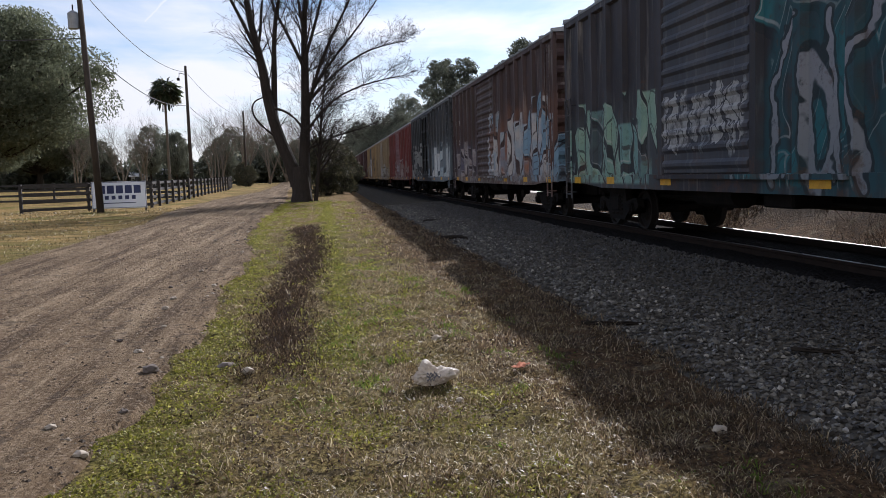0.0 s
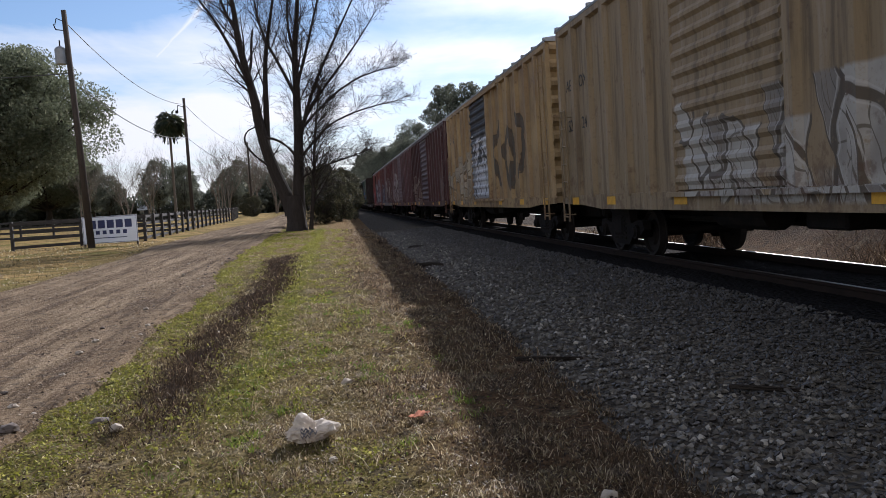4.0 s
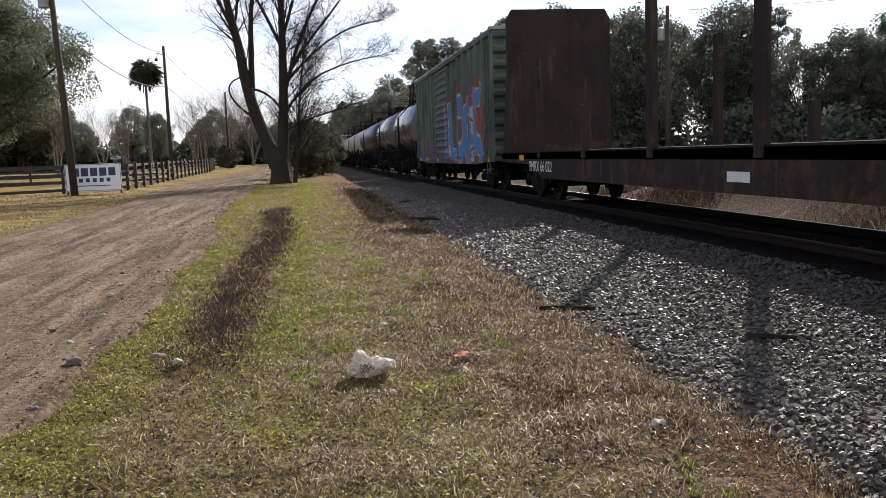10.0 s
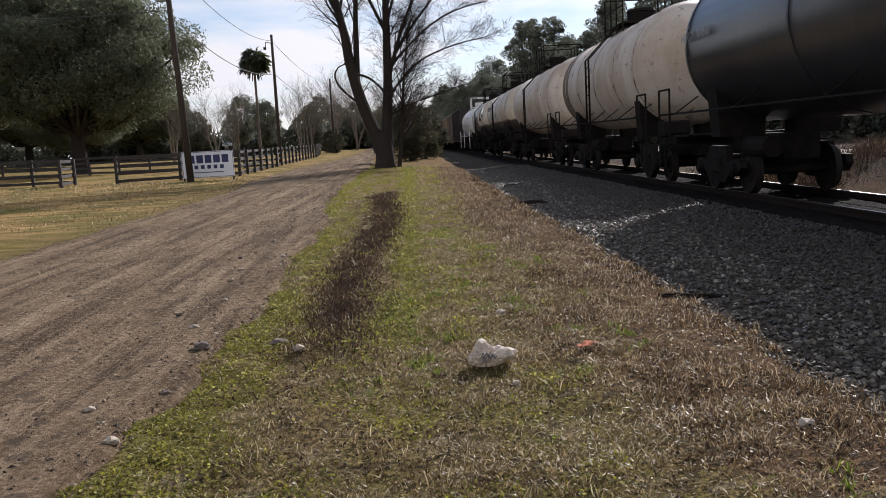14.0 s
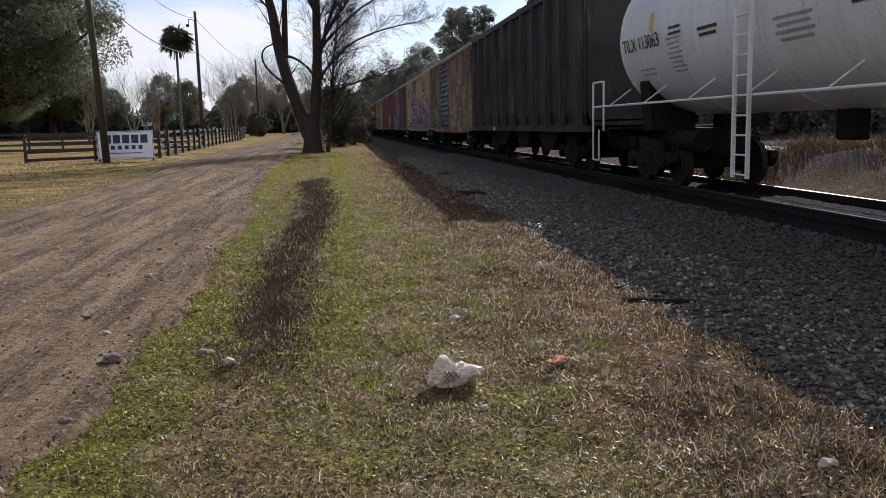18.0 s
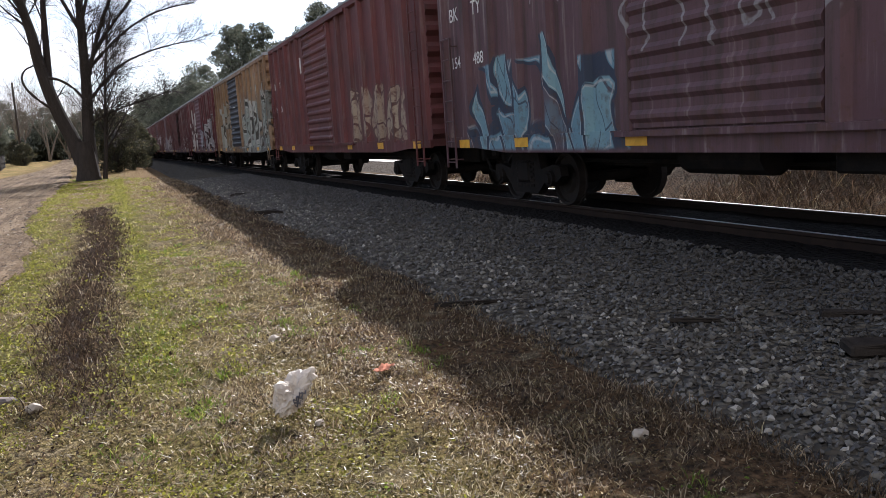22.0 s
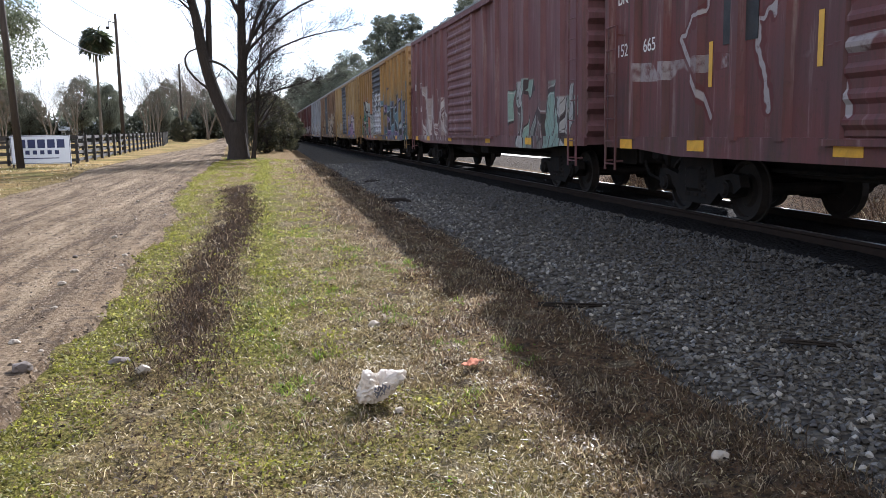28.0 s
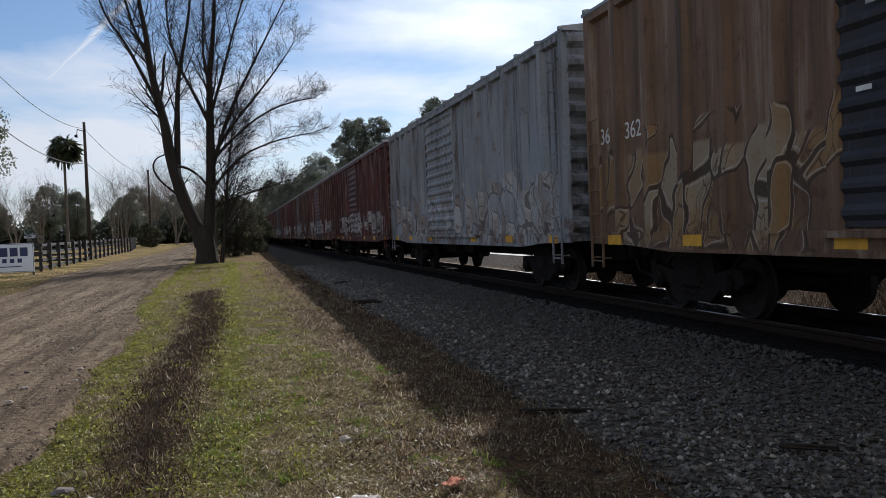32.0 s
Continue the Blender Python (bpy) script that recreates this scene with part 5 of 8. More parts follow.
    build_truck(root, -half + 2.5), build_truck(root, half - 2.5)
    build_coupler(root, half)
    # markings stand between the posts of the far-end half
    bays = [(a + b) / 2 for a, b in zip(ys, ys[1:]) if a > DOOR_Y + door / 2 - 0.1]
    bays = bays[::-1]
    ink = look_.get("ink", M["white"])
    for bay, z, words, size in look_.get("marks", ()):
        lettering("marking", words, size * 0.86, ink, root, pose(-SIDE - 0.006, bays[bay] + 0.05, z, 90, 0, -90))
    for y, z, w, h, mat in look_.get("plates", ()):
        ob = part_of("stencil_plate", kept(("plate", w, h), lambda bm: box(bm, -0.006, 0, -w / 2, w / 2, -h / 2, h / 2)), mat, root)
        ob.matrix_basis = pose(-SIDE - 0.005, y, z)
    for y, z, w, h, mat in look_.get("door_plates", ()):
        ob = part_of("door_stencil", kept(("plate", w, h), lambda bm: box(bm, -0.006, 0, -w / 2, w / 2, -h / 2, h / 2)), mat, root)
        ob.matrix_basis = pose(-SIDE - 0.128, DOOR_Y + y, z)
    if "logo" in look_:
        # the maker's mark as plain bars, one to a bay, with a bent bar below
        for i, y in enumerate(bays[:5]):
            ob = part_of("logo_bar", kept(("logo", i % 2), lambda bm: box(bm, -0.006, 0, -0.06 - 0.05 * (i % 2), 0.06 + 0.05 * (i % 2), -0.2, 0.2)), look_["logo"], root)
            ob.matrix_basis = pose(-SIDE - 0.004, y, 4.05)
        for y, z, w, h in ((bays[0], 3.62, 0.62, 0.10), (bays[1], 3.62, 0.62, 0.10), (bays[0] + 0.1, 3.38, 0.12, 0.34), (bays[1] - 0.1, 3.46, 0.12, 0.22)):
            ob = part_of("logo_bar", kept(("plate", w, h), lambda bm: box(bm, -0.006, 0, -w / 2, w / 2, -h / 2, h / 2)), look_["logo"], root)
            ob.matrix_basis = pose(-SIDE - 0.004, y, z)
    return root


def tank(s_far, s_near, shell, label, radius=1.54, stripe=None, deck=M["steel_dark"], marks=(), ink=None, tall=2.98, panels=()):
    length = s_far - s_near - 1.0
    half = length / 2
    root = thing("tank_car", label, "tank car", None, "freight cars of the train")
    CARS.append((root, (s_far + s_near) / 2))
    zc, body = tall - 0.05, half - 0.75
    key = round(length, 1)

    def hull(bm):
        prof = [(-body, 0.05), (-body + 0.03, 0.45), (-body + 0.12, 0.85), (-body + 0.28, 1.15), (-body + 0.5, 1.40), (-body + 0.78, radius), (body - 0.78, radius), (body - 0.5, 1.40), (body - 0.28, 1.15), (body - 0.12, 0.85), (body - 0.03, 0.45), (body, 0.05)]
        prof = [(a, min(r, radius)) for a, r in prof]
        lathe(bm, prof, "y", (0, 0, zc), 40)

    part_of("tank", kept(("tank", key, radius, tall), hull), shell, root, smooth=True)

    band_mesh = kept(("weld_band", radius), lambda bm: lathe(bm, [(-0.03, radius - 0.03), (-0.03, radius + 0.012), (0.03, radius + 0.012), (0.03, radius - 0.03)], "y", (0, 0, 0), 40))
    for y in (-body + 0.9, -body * 0.45, 0.0, body * 0.45, body - 0.9):
        part_of("weld_band", band_mesh, shell, root).matrix_basis = pose(0, y, zc)
    if stripe:
        a, b, mat = stripe
        part_of("stripe", kept(("stripe", key, a, b, radius, tall), lambda bm: lathe(bm, [(a, radius - 0.02), (a, radius + 0.006), (b, radius + 0.006), (b, radius - 0.02)], "y", (0, 0, zc), 40)), mat, root)

    for s in (-1, 1):
        def frame_(bm, s=s):
            box(bm, -1.3, 1.3, min(s * half, s * (half - 0.12)), max(s * half, s * (half - 0.12)), 0.95, 1.15)
            box(bm, -1.35, 1.35, min(s * half, s * (half - 1.0)), max(s * half, s * (half - 1.0)), 1.12, 1.16)
            box(bm, -0.35, 0.35, min(s * half, s * (half - 3.4)), max(s * half, s * (half - 3.4)), 0.65, 1.12)
        part_of("stub_sill", kept(("stub_sill", key, s), frame_), deck, root)
        for sx in (-1, 1):
            def saddle(bm, s=s, sx=sx):
                prism(bm, [(sx * 0.3, 1.1), (sx * 1.2, 1.1), (sx * 1.28, 2.09), (sx * 0.9, 1.72), (sx * 0.3, 1.46)], "y", min(s * (half - 2.0), s * (half - 2.5)), max(s * (half - 2.0), s * (half - 2.5)))
            part_of("saddle", kept(("saddle", key, s, sx), saddle), deck, root)
    part_of("outlet", kept(("outlet",), lambda bm: box(bm, -0.13, 0.13, -0.24, 0.24, 0.95, 1.42, 0.03)), deck, root)

    def handrail(bm):
        for sx in (-1, 1):
            x = sx * (radius + 0.12)
            pipe(bm, [(x, -half + 0.2, 1.62), (x, half - 0.2, 1.62)], 0.022)
            for i in range(7):
                y = -half + 1.2 + (length - 2.4) * i / 6
                tube(bm, (x, y, 1.62), (sx * 1.18, y, 1.96), 0.015, 0.015, 6)
            for s in (-1, 1):
                y = s * (half - 0.08)
                pipe(bm, [(x, y, 1.1), (x, y, 2.15), (x, y - s * 0.75, 2.15), (x, y - s * 0.75, 1.1)], 0.022)
                pipe(bm, [(x, y, 1.12), (x, y, 0.45), (x, y - s * 0.42, 0.45), (x, y - s * 0.42, 1.12)], 0.02)

    part_of("handrail", kept(("handrail", key, radius), handrail), look_trim(shell), root)

    def ladder(bm):
        for d in (-0.22, 0.22):
            box(bm, -radius - 0.2, -radius - 0.15, d - 0.025, d + 0.025, 0.45, zc + 0.6)
            tube(bm, (-radius - 0.17, d, zc + 0.6), (-0.75, d, zc + radius + 0.05), 0.02, 0.02, 6)
        for i in range(11):
            z = 0.5 + i * 0.28
            tube(bm, (-radius - 0.17, -0.22, z), (-radius - 0.17, 0.22, z), 0.015, 0.015, 6)

    part_of("ladder", kept(("tank_ladder", radius, tall), ladder), look_trim(shell), root)

    def manway(bm):
        z = zc + radius
        tube(bm, (0, 0, z - 0.2), (0, 0, z + 0.42), 0.42, 0.42, 16)
        tube(bm, (0, 0, z + 0.42), (0, 0, z + 0.50), 0.46, 0.40, 16)

    def walkway(bm):
        z = zc + radius
        box(bm, -0.85, -0.45, -1.1, 1.1, z - 0.02, z + 0.03)
        box(bm, 0.45, 0.85, -1.1, 1.1, z - 0.02, z + 0.03)
        box(bm, -0.85, 0.85, -1.15, -0.6, z - 0.02, z + 0.03)

    part_of("manway", kept(("manway", radius, tall), manway), look_trim(shell), root, "round manway dome with lid")
    part_of("walkway", kept(("walkway", radius, tall), walkway), look_trim(shell), root)
    top = zc + radius
    post_mesh = kept(("rail_post",), lambda bm: tube(bm, (0, 0, -0.25), (0, 0, 0.95), 0.022, 0.022, 6))
    long_mesh = kept(("guard_rail", "long"), lambda bm: tube(bm, (0, -1.1, 0), (0, 1.1, 0), 0.022, 0.022, 6))
    cross_mesh = kept(("guard_rail", "cross"), lambda bm: tube(bm, (-0.85, 0, 0), (0.85, 0, 0), 0.022, 0.022, 6))
    for x in (-0.85, 0.85):
        for y in (-1.1, -0.35, 0.35, 1.1):
            part_of("rail_post", post_mesh, look_trim(shell), root).matrix_basis = pose(x, y, top)
        for z in (0.5, 0.95):
            part_of("guard_rail", long_mesh, look_trim(shell), root).matrix_basis = pose(x, 0, top + z)
    for y in (-1.1, 1.1):
        part_of("guard_rail", cross_mesh, look_trim(shell), root).matrix_basis = pose(0, y, top + 0.95)
    for y in (-0.75, 0.75):
        valve = part_of("valve", kept(("valve",), lambda bm: tube(bm, (0, 0, -0.1), (0, 0, 0.3), 0.1, 0.1, 10)), look_trim(shell), root)
        valve.matrix_basis = pose(0.1, y, zc + radius)
    build_truck(root, -half + 2.0), build_truck(root, half - 2.0)
    build_coupler(root, half)

    part_of("brake_cylinder", kept(("brake_cylinder", key), lambda bm: tube(bm, (-0.75, half - 2.9, 0.9), (-0.75, half - 3.9, 0.9), 0.2, 0.2, 12)), M["steel_dark"], root)
    part_of("tool_box", kept(("tool_box", key), lambda bm: box(bm, -1.15, -0.5, -half + 0.3, -half + 0.9, 1.16, 1.5, 0.04)), M["steel_dark"], root)
    for y, dz, words, size in marks:
        a = math.asin(dz / radius)
        lettering("marking", words, size, ink or M["white"], root, pose(-(radius + 0.012) * math.cos(a), y, zc + dz, 90 - math.degrees(a), 0, -90))
    for y, z, w, h, mat in panels:
        # a sheet bent round the shell
        bm = bmesh.new()
        rows = []
        for k in range(7):
            a = (z - zc) / radius + h / radius * (k / 6 - 0.5)
            rows.append([[bm.verts.new((-(radius + r) * math.cos(a), y + s * w / 2, zc + (radius + r) * math.sin(a))) for s in (-1, 1)] for r in (0.004, 0.012)])
        for (ia, oa), (ib, ob_) in zip(rows, rows[1:]):
            bm.faces.new((oa[0], oa[1], ob_[1], ob_[0])), bm.faces.new((ia[0], ib[0], ib[1], ia[1]))
            bm.faces.new((ia[0], oa[0], ob_[0], ib[0])), bm.faces.new((oa[1], ia[1], ib[1], ob_[1]))
        part("panel", bm, mat, root)
    return root


def look_trim(shell):
    return shell if shell.name.startswith("tank_white") else M["steel_dark"]


def bulkhead_flat(s_far, s_near):
    length = s_far - s_near - 1.4
    half = length / 2
    root = thing("bulkhead_flat_car", "empty dark bulkhead flat car with tall end walls and side stakes", "flat car", None, "freight cars of the train")
    CARS.append((root, (s_far + s_near) / 2))
    dark = paint("flat_paint", (0.022, 0.016, 0.015), (0.034, 0.023, 0.02), 21.0, (), 0.5, 0.2, 0.9)

    def deck(bm):
        box(bm, -1.5, 1.5, -half + 0.1, half - 0.1, 1.08, 1.24)
        for sx in (-1, 1):
            prism(bm, [(-half, 1.24), (-half, 1.0), (-half + 3.2, 0.95), (-half + 4.4, 0.62), (half - 4.4, 0.62), (half - 3.2, 0.95), (half, 1.0), (half, 1.24)], "x", min(sx * 1.5, sx * 1.44), max(sx * 1.5, sx * 1.44))
        box(bm, -0.4, 0.4, -half + 0.2, half - 0.2, 0.55, 1.08)

    bm = bmesh.new()
    deck(bm)
    part("deck", bm, dark, root)
    bm = bmesh.new()
    box(bm, -1.49, 1.49, -half + 0.12, half - 0.12, 1.242, 1.275)
    part("deck_boards", bm, M["tie_wood"], root, "dark worn wooden deck boards")
    for s in (-1, 1):
        bm = bmesh.new()
        y = s * (half - 1.0)
        prism(bm, [(-1.5, 1.24), (1.5, 1.24), (1.5, 4.95), (1.35, 5.22), (-1.35, 5.22), (-1.5, 4.95)], "y", y - 0.08, y + 0.08)
        for i in range(5):
            x = -1.3 + 0.65 * i
            box(bm, x - 0.06, x + 0.06, min(y, y + s * 0.5), max(y, y + s * 0.2), 1.24, 4.3)
        prism(bm, [(y, 1.24), (y + s * 0.95, 1.24), (y + s * 0.1, 4.2)], "x", -1.46, -1.40)
        prism(bm, [(y, 1.24), (y + s * 0.95, 1.24), (y + s * 0.1, 4.2)], "x", 1.40, 1.46)
        part("bulkhead", bm, dark, root)
    rnd = random.Random(3)
    for sx in (-1, 1):
        for i in range(6):
            y = -half + 2.4 + (length - 4.8) * (i + 0.5) / 6
            tall = (3.7, 2.4, 3.6, 3.75, 2.2, 3.5)[i] if sx < 0 else (1.6, 3.6, 1.6, 2.0, 3.6, 1.6)[i]
            bm = bmesh.new()
            box(bm, sx * 1.47 - 0.07, sx * 1.47 + 0.07, y - 0.10, y + 0.10, 1.1, tall, 0.01)
            part("stake", bm, dark, root)
    for y in (-half + 1.2, half - 2.4):
        ob = part_of("reflector", kept(("reflector",), lambda bm: box(bm, -0.006, 0.0, -0.23, 0.23, -0.075, 0.075)), M["yellow"], root)
        ob.matrix_basis = pose(-1.506, y, 1.12)
    bm = bmesh.new()
    box(bm, -1.51, -1.502, -1.5, -0.9, 0.78, 0.92)
    part("placard", bm, M["white"], root)
    lettering("marking", "PMRX 66 022", 0.36, M["white"], root, pose(-1.506, half - 4.2, 0.78, 90, 0, -90))
    build_truck(root, -half + 2.5), build_truck(root, half - 2.5)
    build_coupler(root, half)


def hopper(s_far, s_near):
    """A black open-topped car with deep side ribs."""
    length = s_far - s_near - 1.5
    half = length / 2
    root = thing("hopper_car", "black open hopper car with deep side ribs", "hopper car", None, "freight cars of the train")
    CARS.append((root, (s_far + s_near) / 2))
    dark = paint("hopper_paint", (0.016, 0.015, 0.016), (0.032, 0.027, 0.025), 31.0, (), 0.4, 0.3)
    bm = bmesh.new()
    for sx in (-1, 1):
        prism(bm, [(sx * 1.30, 1.2), (sx * 1.38, 1.2), (sx * 1.48, 1.6), (sx * 1.48, 4.7), (sx * 1.40, 4.7), (sx * 1.40, 1.6)], "y", -half, half)
        box(bm, min(sx * 1.58, sx * 1.38), max(sx * 1.58, sx * 1.38), -half, half, 4.66, 4.84)
        box(bm, min(sx * 1.52, sx * 1.3), max(sx * 1.52, sx * 1.3), -half, half, 1.05, 1.22)
    for s in (-1, 1):
        box(bm, -1.42, 1.42, min(s * half, s * (half - 0.08)), max(s * half, s * (half - 0.08)), 1.3, 4.8)
    box(bm, -1.4, 1.4, -half, half, 1.2, 1.34)
    part("body", bm, dark, root)
    for i in range(11):
        y = -half + 0.25 + (length - 0.5) * i / 10
        for sx in (-1, 1):
            bm = bmesh.new()
            prism(bm, [(sx * 1.48, y - 0.14), (sx * 1.62, y - 0.08), (sx * 1.62, y + 0.08), (sx * 1.48, y + 0.14)], "z", 1.2, 4.68)
            part("side_post", bm, dark, root)
    bm = bmesh.new()
    box(bm, -0.35, 0.35, -half + 0.2, half - 0.2, 0.6, 1.2)
    for k in (-3.4, 0.0, 3.4):
        prism(bm, [(k - 1.5, 1.2), (k + 1.5, 1.2), (k + 0.5, 0.5), (k - 0.5, 0.5)], "x", -1.2, 1.2)
    part("underframe", bm, M["steel_dark"], root)
    lettering("marking", "4093", 0.32, M["white"], root, pose(-1.486, half - 1.35, 3.7, 90, 0, -90))
    build_truck(root, -half + 2.5), build_truck(root, half - 2.5)
    build_coupler(root, half)
    for y in (half - 4.6,):
        ob = part_of("reflector", kept(("reflector",), lambda bm: box(bm, -0.006, 0.0, -0.23, 0.23, -0.075, 0.075)), M["yellow"], root)
        ob.matrix_basis = pose(-1.526, y, 1.13)


# colours of paint and spray
MAROON, RED, DARK_RED, MAUVE = (0.062, 0.024, 0.023), (0.17, 0.038, 0.033), (0.105, 0.027, 0.026), (0.115, 0.062, 0.062)
NAVY, SLATE, BROWN, TAN, YELLOW = (0.034, 0.038, 0.043), (0.065, 0.065, 0.072), (0.095, 0.052, 0.036), (0.27, 0.20, 0.115), (0.34, 0.195, 0.06)
GREEN, GREY, WHITE_, BLACK_ = (0.05, 0.08, 0.068), (0.28, 0.30, 0.32), (0.56, 0.55, 0.53), (0.02, 0.02, 0.024)


def marks(reporting, number, z=3.25, size=0.40):
    """Reporting letters over a number, split over the first two bays as the posts part them."""
    a, b = reporting
    c, d = number
    return [(0, z, a, size), (1, z, b, size), (0, z - 0.85, c, size * (1 if len(c) < 3 else 0.85)), (1, z - 0.85, d, size * (1 if len(d) < 3 else 0.85))]


def far_look(name, base, shade, seed):
    return {"paint": paint(name, base, shade, seed, ((-7.5, 6.5, 1.1, 2.3, WHITE_, (0.4, 0.4, 0.4), BLACK_, 0.5),), 0.6, 0.6)}


def build_train():
    w, bk = M["white"], M["black"]
    black_door = paint("door_black", (0.022, 0.024, 0.03), (0.04, 0.042, 0.05), 3.0, (), 0.2, 0.3)
    white_tagged = paint("door_black_tagged", (0.022, 0.024, 0.03), (0.04, 0.042, 0.05), 4.0, (), 0.2, 0.3, wilds=((-1.6, 1.6, 1.25, 3.1, (0.58, 0.58, 0.60), (0.50, 0.50, 0.53), (0.54, 0.54, 0.56), (0.03, 0.03, 0.035), 0.6, 0.9),))
    line_tagged = paint("door_black_lined", (0.022, 0.024, 0.03), (0.04, 0.042, 0.05), 6.0, (), 0.2, 0.3, sprays=((-1.4, 1.4, 1.3, 3.9, (0.46, 0.46, 0.47), (0.38, 0.38, 0.39), (0.06, 0.06, 0.07), None, 0.035, ("claw", "bend", "bend", "tail", "cup")),))
    purple_door = paint("door_purple", (0.05, 0.05, 0.10), (0.10, 0.06, 0.13), 5.0, (), 0.2, 0.4, sprays=((-1.5, 1.5, 1.4, 3.2, (0.36, 0.33, 0.38), (0.3, 0.26, 0.32), BLACK_, None, 0.09, ("claw", "o", "tail", "bend")),), wilds=((-1.6, 1.6, 1.2, 3.7, (0.36, 0.33, 0.40), (0.14, 0.08, 0.18), (0.06, 0.05, 0.10), (0.02, 0.02, 0.03), 1.1, 0.85),))
    stock = [far_look("paint_a", MAROON, DARK_RED, 41.0), far_look("paint_b", BROWN, MAROON, 42.0), far_look("paint_c", SLATE, BROWN, 43.0), far_look("paint_d", DARK_RED, BROWN, 44.0)]
    boxcar(-15.2, -33.2, stock[0], "weathered maroon boxcar with sliding door")
    boxcar(2.7, -15.2, stock[1], "weathered brown boxcar with sliding door")
    boxcar(20.7, 2.7, {"paint": paint("paint_slate", (0.050, 0.046, 0.055), (0.032, 0.03, 0.036), 1.0, (), 0.5, 0.7, sprays=((-8.4, -0.9, 0.95, 3.3, (0.30, 0.30, 0.33), (0.22, 0.24, 0.26), BLACK_, (0.02, 0.10, 0.12), 0.065, ("bend", "tail", "claw", "o", "hook", "cup", "tail", "bend", "claw")),), wilds=((-8.5, -0.8, 1.0, 3.2, (0.03, 0.17, 0.19), (0.035, 0.04, 0.045), (0.04, 0.05, 0.055), (0.02, 0.025, 0.03), 0.8, 0.8), (2.7, 8.4, 1.0, 2.5, (0.34, 0.50, 0.38), (0.22, 0.40, 0.36), (0.10, 0.13, 0.14), (0.03, 0.035, 0.04), 0.9, 0.75),)),
                       "door": paint("door_slate", (0.055, 0.06, 0.075), (0.08, 0.08, 0.09), 2.0, ((-1.5, 1.5, 1.5, 2.6, WHITE_, GREY, BLACK_, 1.5),), 0.3, 0.3), "plates": [(5.6, 2.0, 0.5, 0.55, bk)]},
           "slate-grey boxcar with pale green and teal graffiti", eave=4.86)
    boxcar(38.6, 20.7, {"paint": paint("paint_plum", (0.06, 0.038, 0.038), (0.08, 0.05, 0.047), 7.0, (), 0.6, 0.8, wilds=((-8.4, -0.7, 1.0, 3.1, (0.56, 0.54, 0.52), (0.22, 0.38, 0.50), (0.34, 0.15, 0.09), (0.03, 0.025, 0.03), 0.8), (2.9, 8.2, 1.0, 2.4, (0.46, 0.40, 0.38), (0.20, 0.18, 0.2), (0.10, 0.10, 0.16), (0.04, 0.03, 0.03), 1.3, 0.7), (-8.6, 8.4, 0.85, 1.2, (0.40, 0.36, 0.33), (0.2, 0.15, 0.13), (0.3, 0.26, 0.24), (0.05, 0.04, 0.04), 2.0, 0.6))),
                        "marks": marks(("CS", "XT"), ("14", "2916"), 3.4), "plates": [(4.4, 2.35, 0.5, 0.6, bk)]}, "dark plum boxcar with white, blue and orange graffiti", eave=4.86)
    boxcar(56.7, 38.6, {"paint": paint("paint_navy", NAVY, (0.055, 0.06, 0.066), 8.0, (), 0.4, 0.4, wilds=((3.0, 8.0, 1.0, 2.9, (0.42, 0.43, 0.42), (0.30, 0.31, 0.30), (0.10, 0.11, 0.12), (0.03, 0.03, 0.035), 1.0, 0.65), (-8.4, -1.3, 1.15, 2.7, (0.58, 0.60, 0.61), (0.48, 0.55, 0.58), (0.40, 0.48, 0.54), (0.06, 0.08, 0.10), 0.4, 0.85))), "ink": M["amber"],
                        "marks": marks(("CS", "XT"), ("13", "7253"), 3.3), "plates": [(5.6, 2.2, 0.5, 0.55, bk)]}, "navy-black plug-door boxcar with white sprayed lower half", eave=4.86, plug=True)
    boxcar(75.1, 56.7, {"paint": paint("paint_brick", RED, (0.19, 0.05, 0.045), 9.0, (), 0.3, 0.45, wilds=((-6.5, 4.5, 0.95, 2.2, (0.44, 0.41, 0.39), (0.30, 0.24, 0.22), (0.16, 0.05, 0.045), (0.08, 0.03, 0.03), 1.2, 0.65),))}, "brick-red boxcar with pale graffiti along the bottom")
    boxcar(93.5, 75.1, {"paint": paint("paint_tan", TAN, (0.27, 0.20, 0.12), 10.0, (), 0.5, 0.55, wilds=((-8.0, 1.0, 1.0, 2.2, (0.46, 0.45, 0.42), (0.2, 0.19, 0.18), (0.3, 0.22, 0.13), (0.04, 0.04, 0.04), 1.2, 0.7),)), "ink": bk, "marks": marks(("AE", "OX"), ("52", "24"), 3.4)}, "weathered tan boxcar with dark lettering")
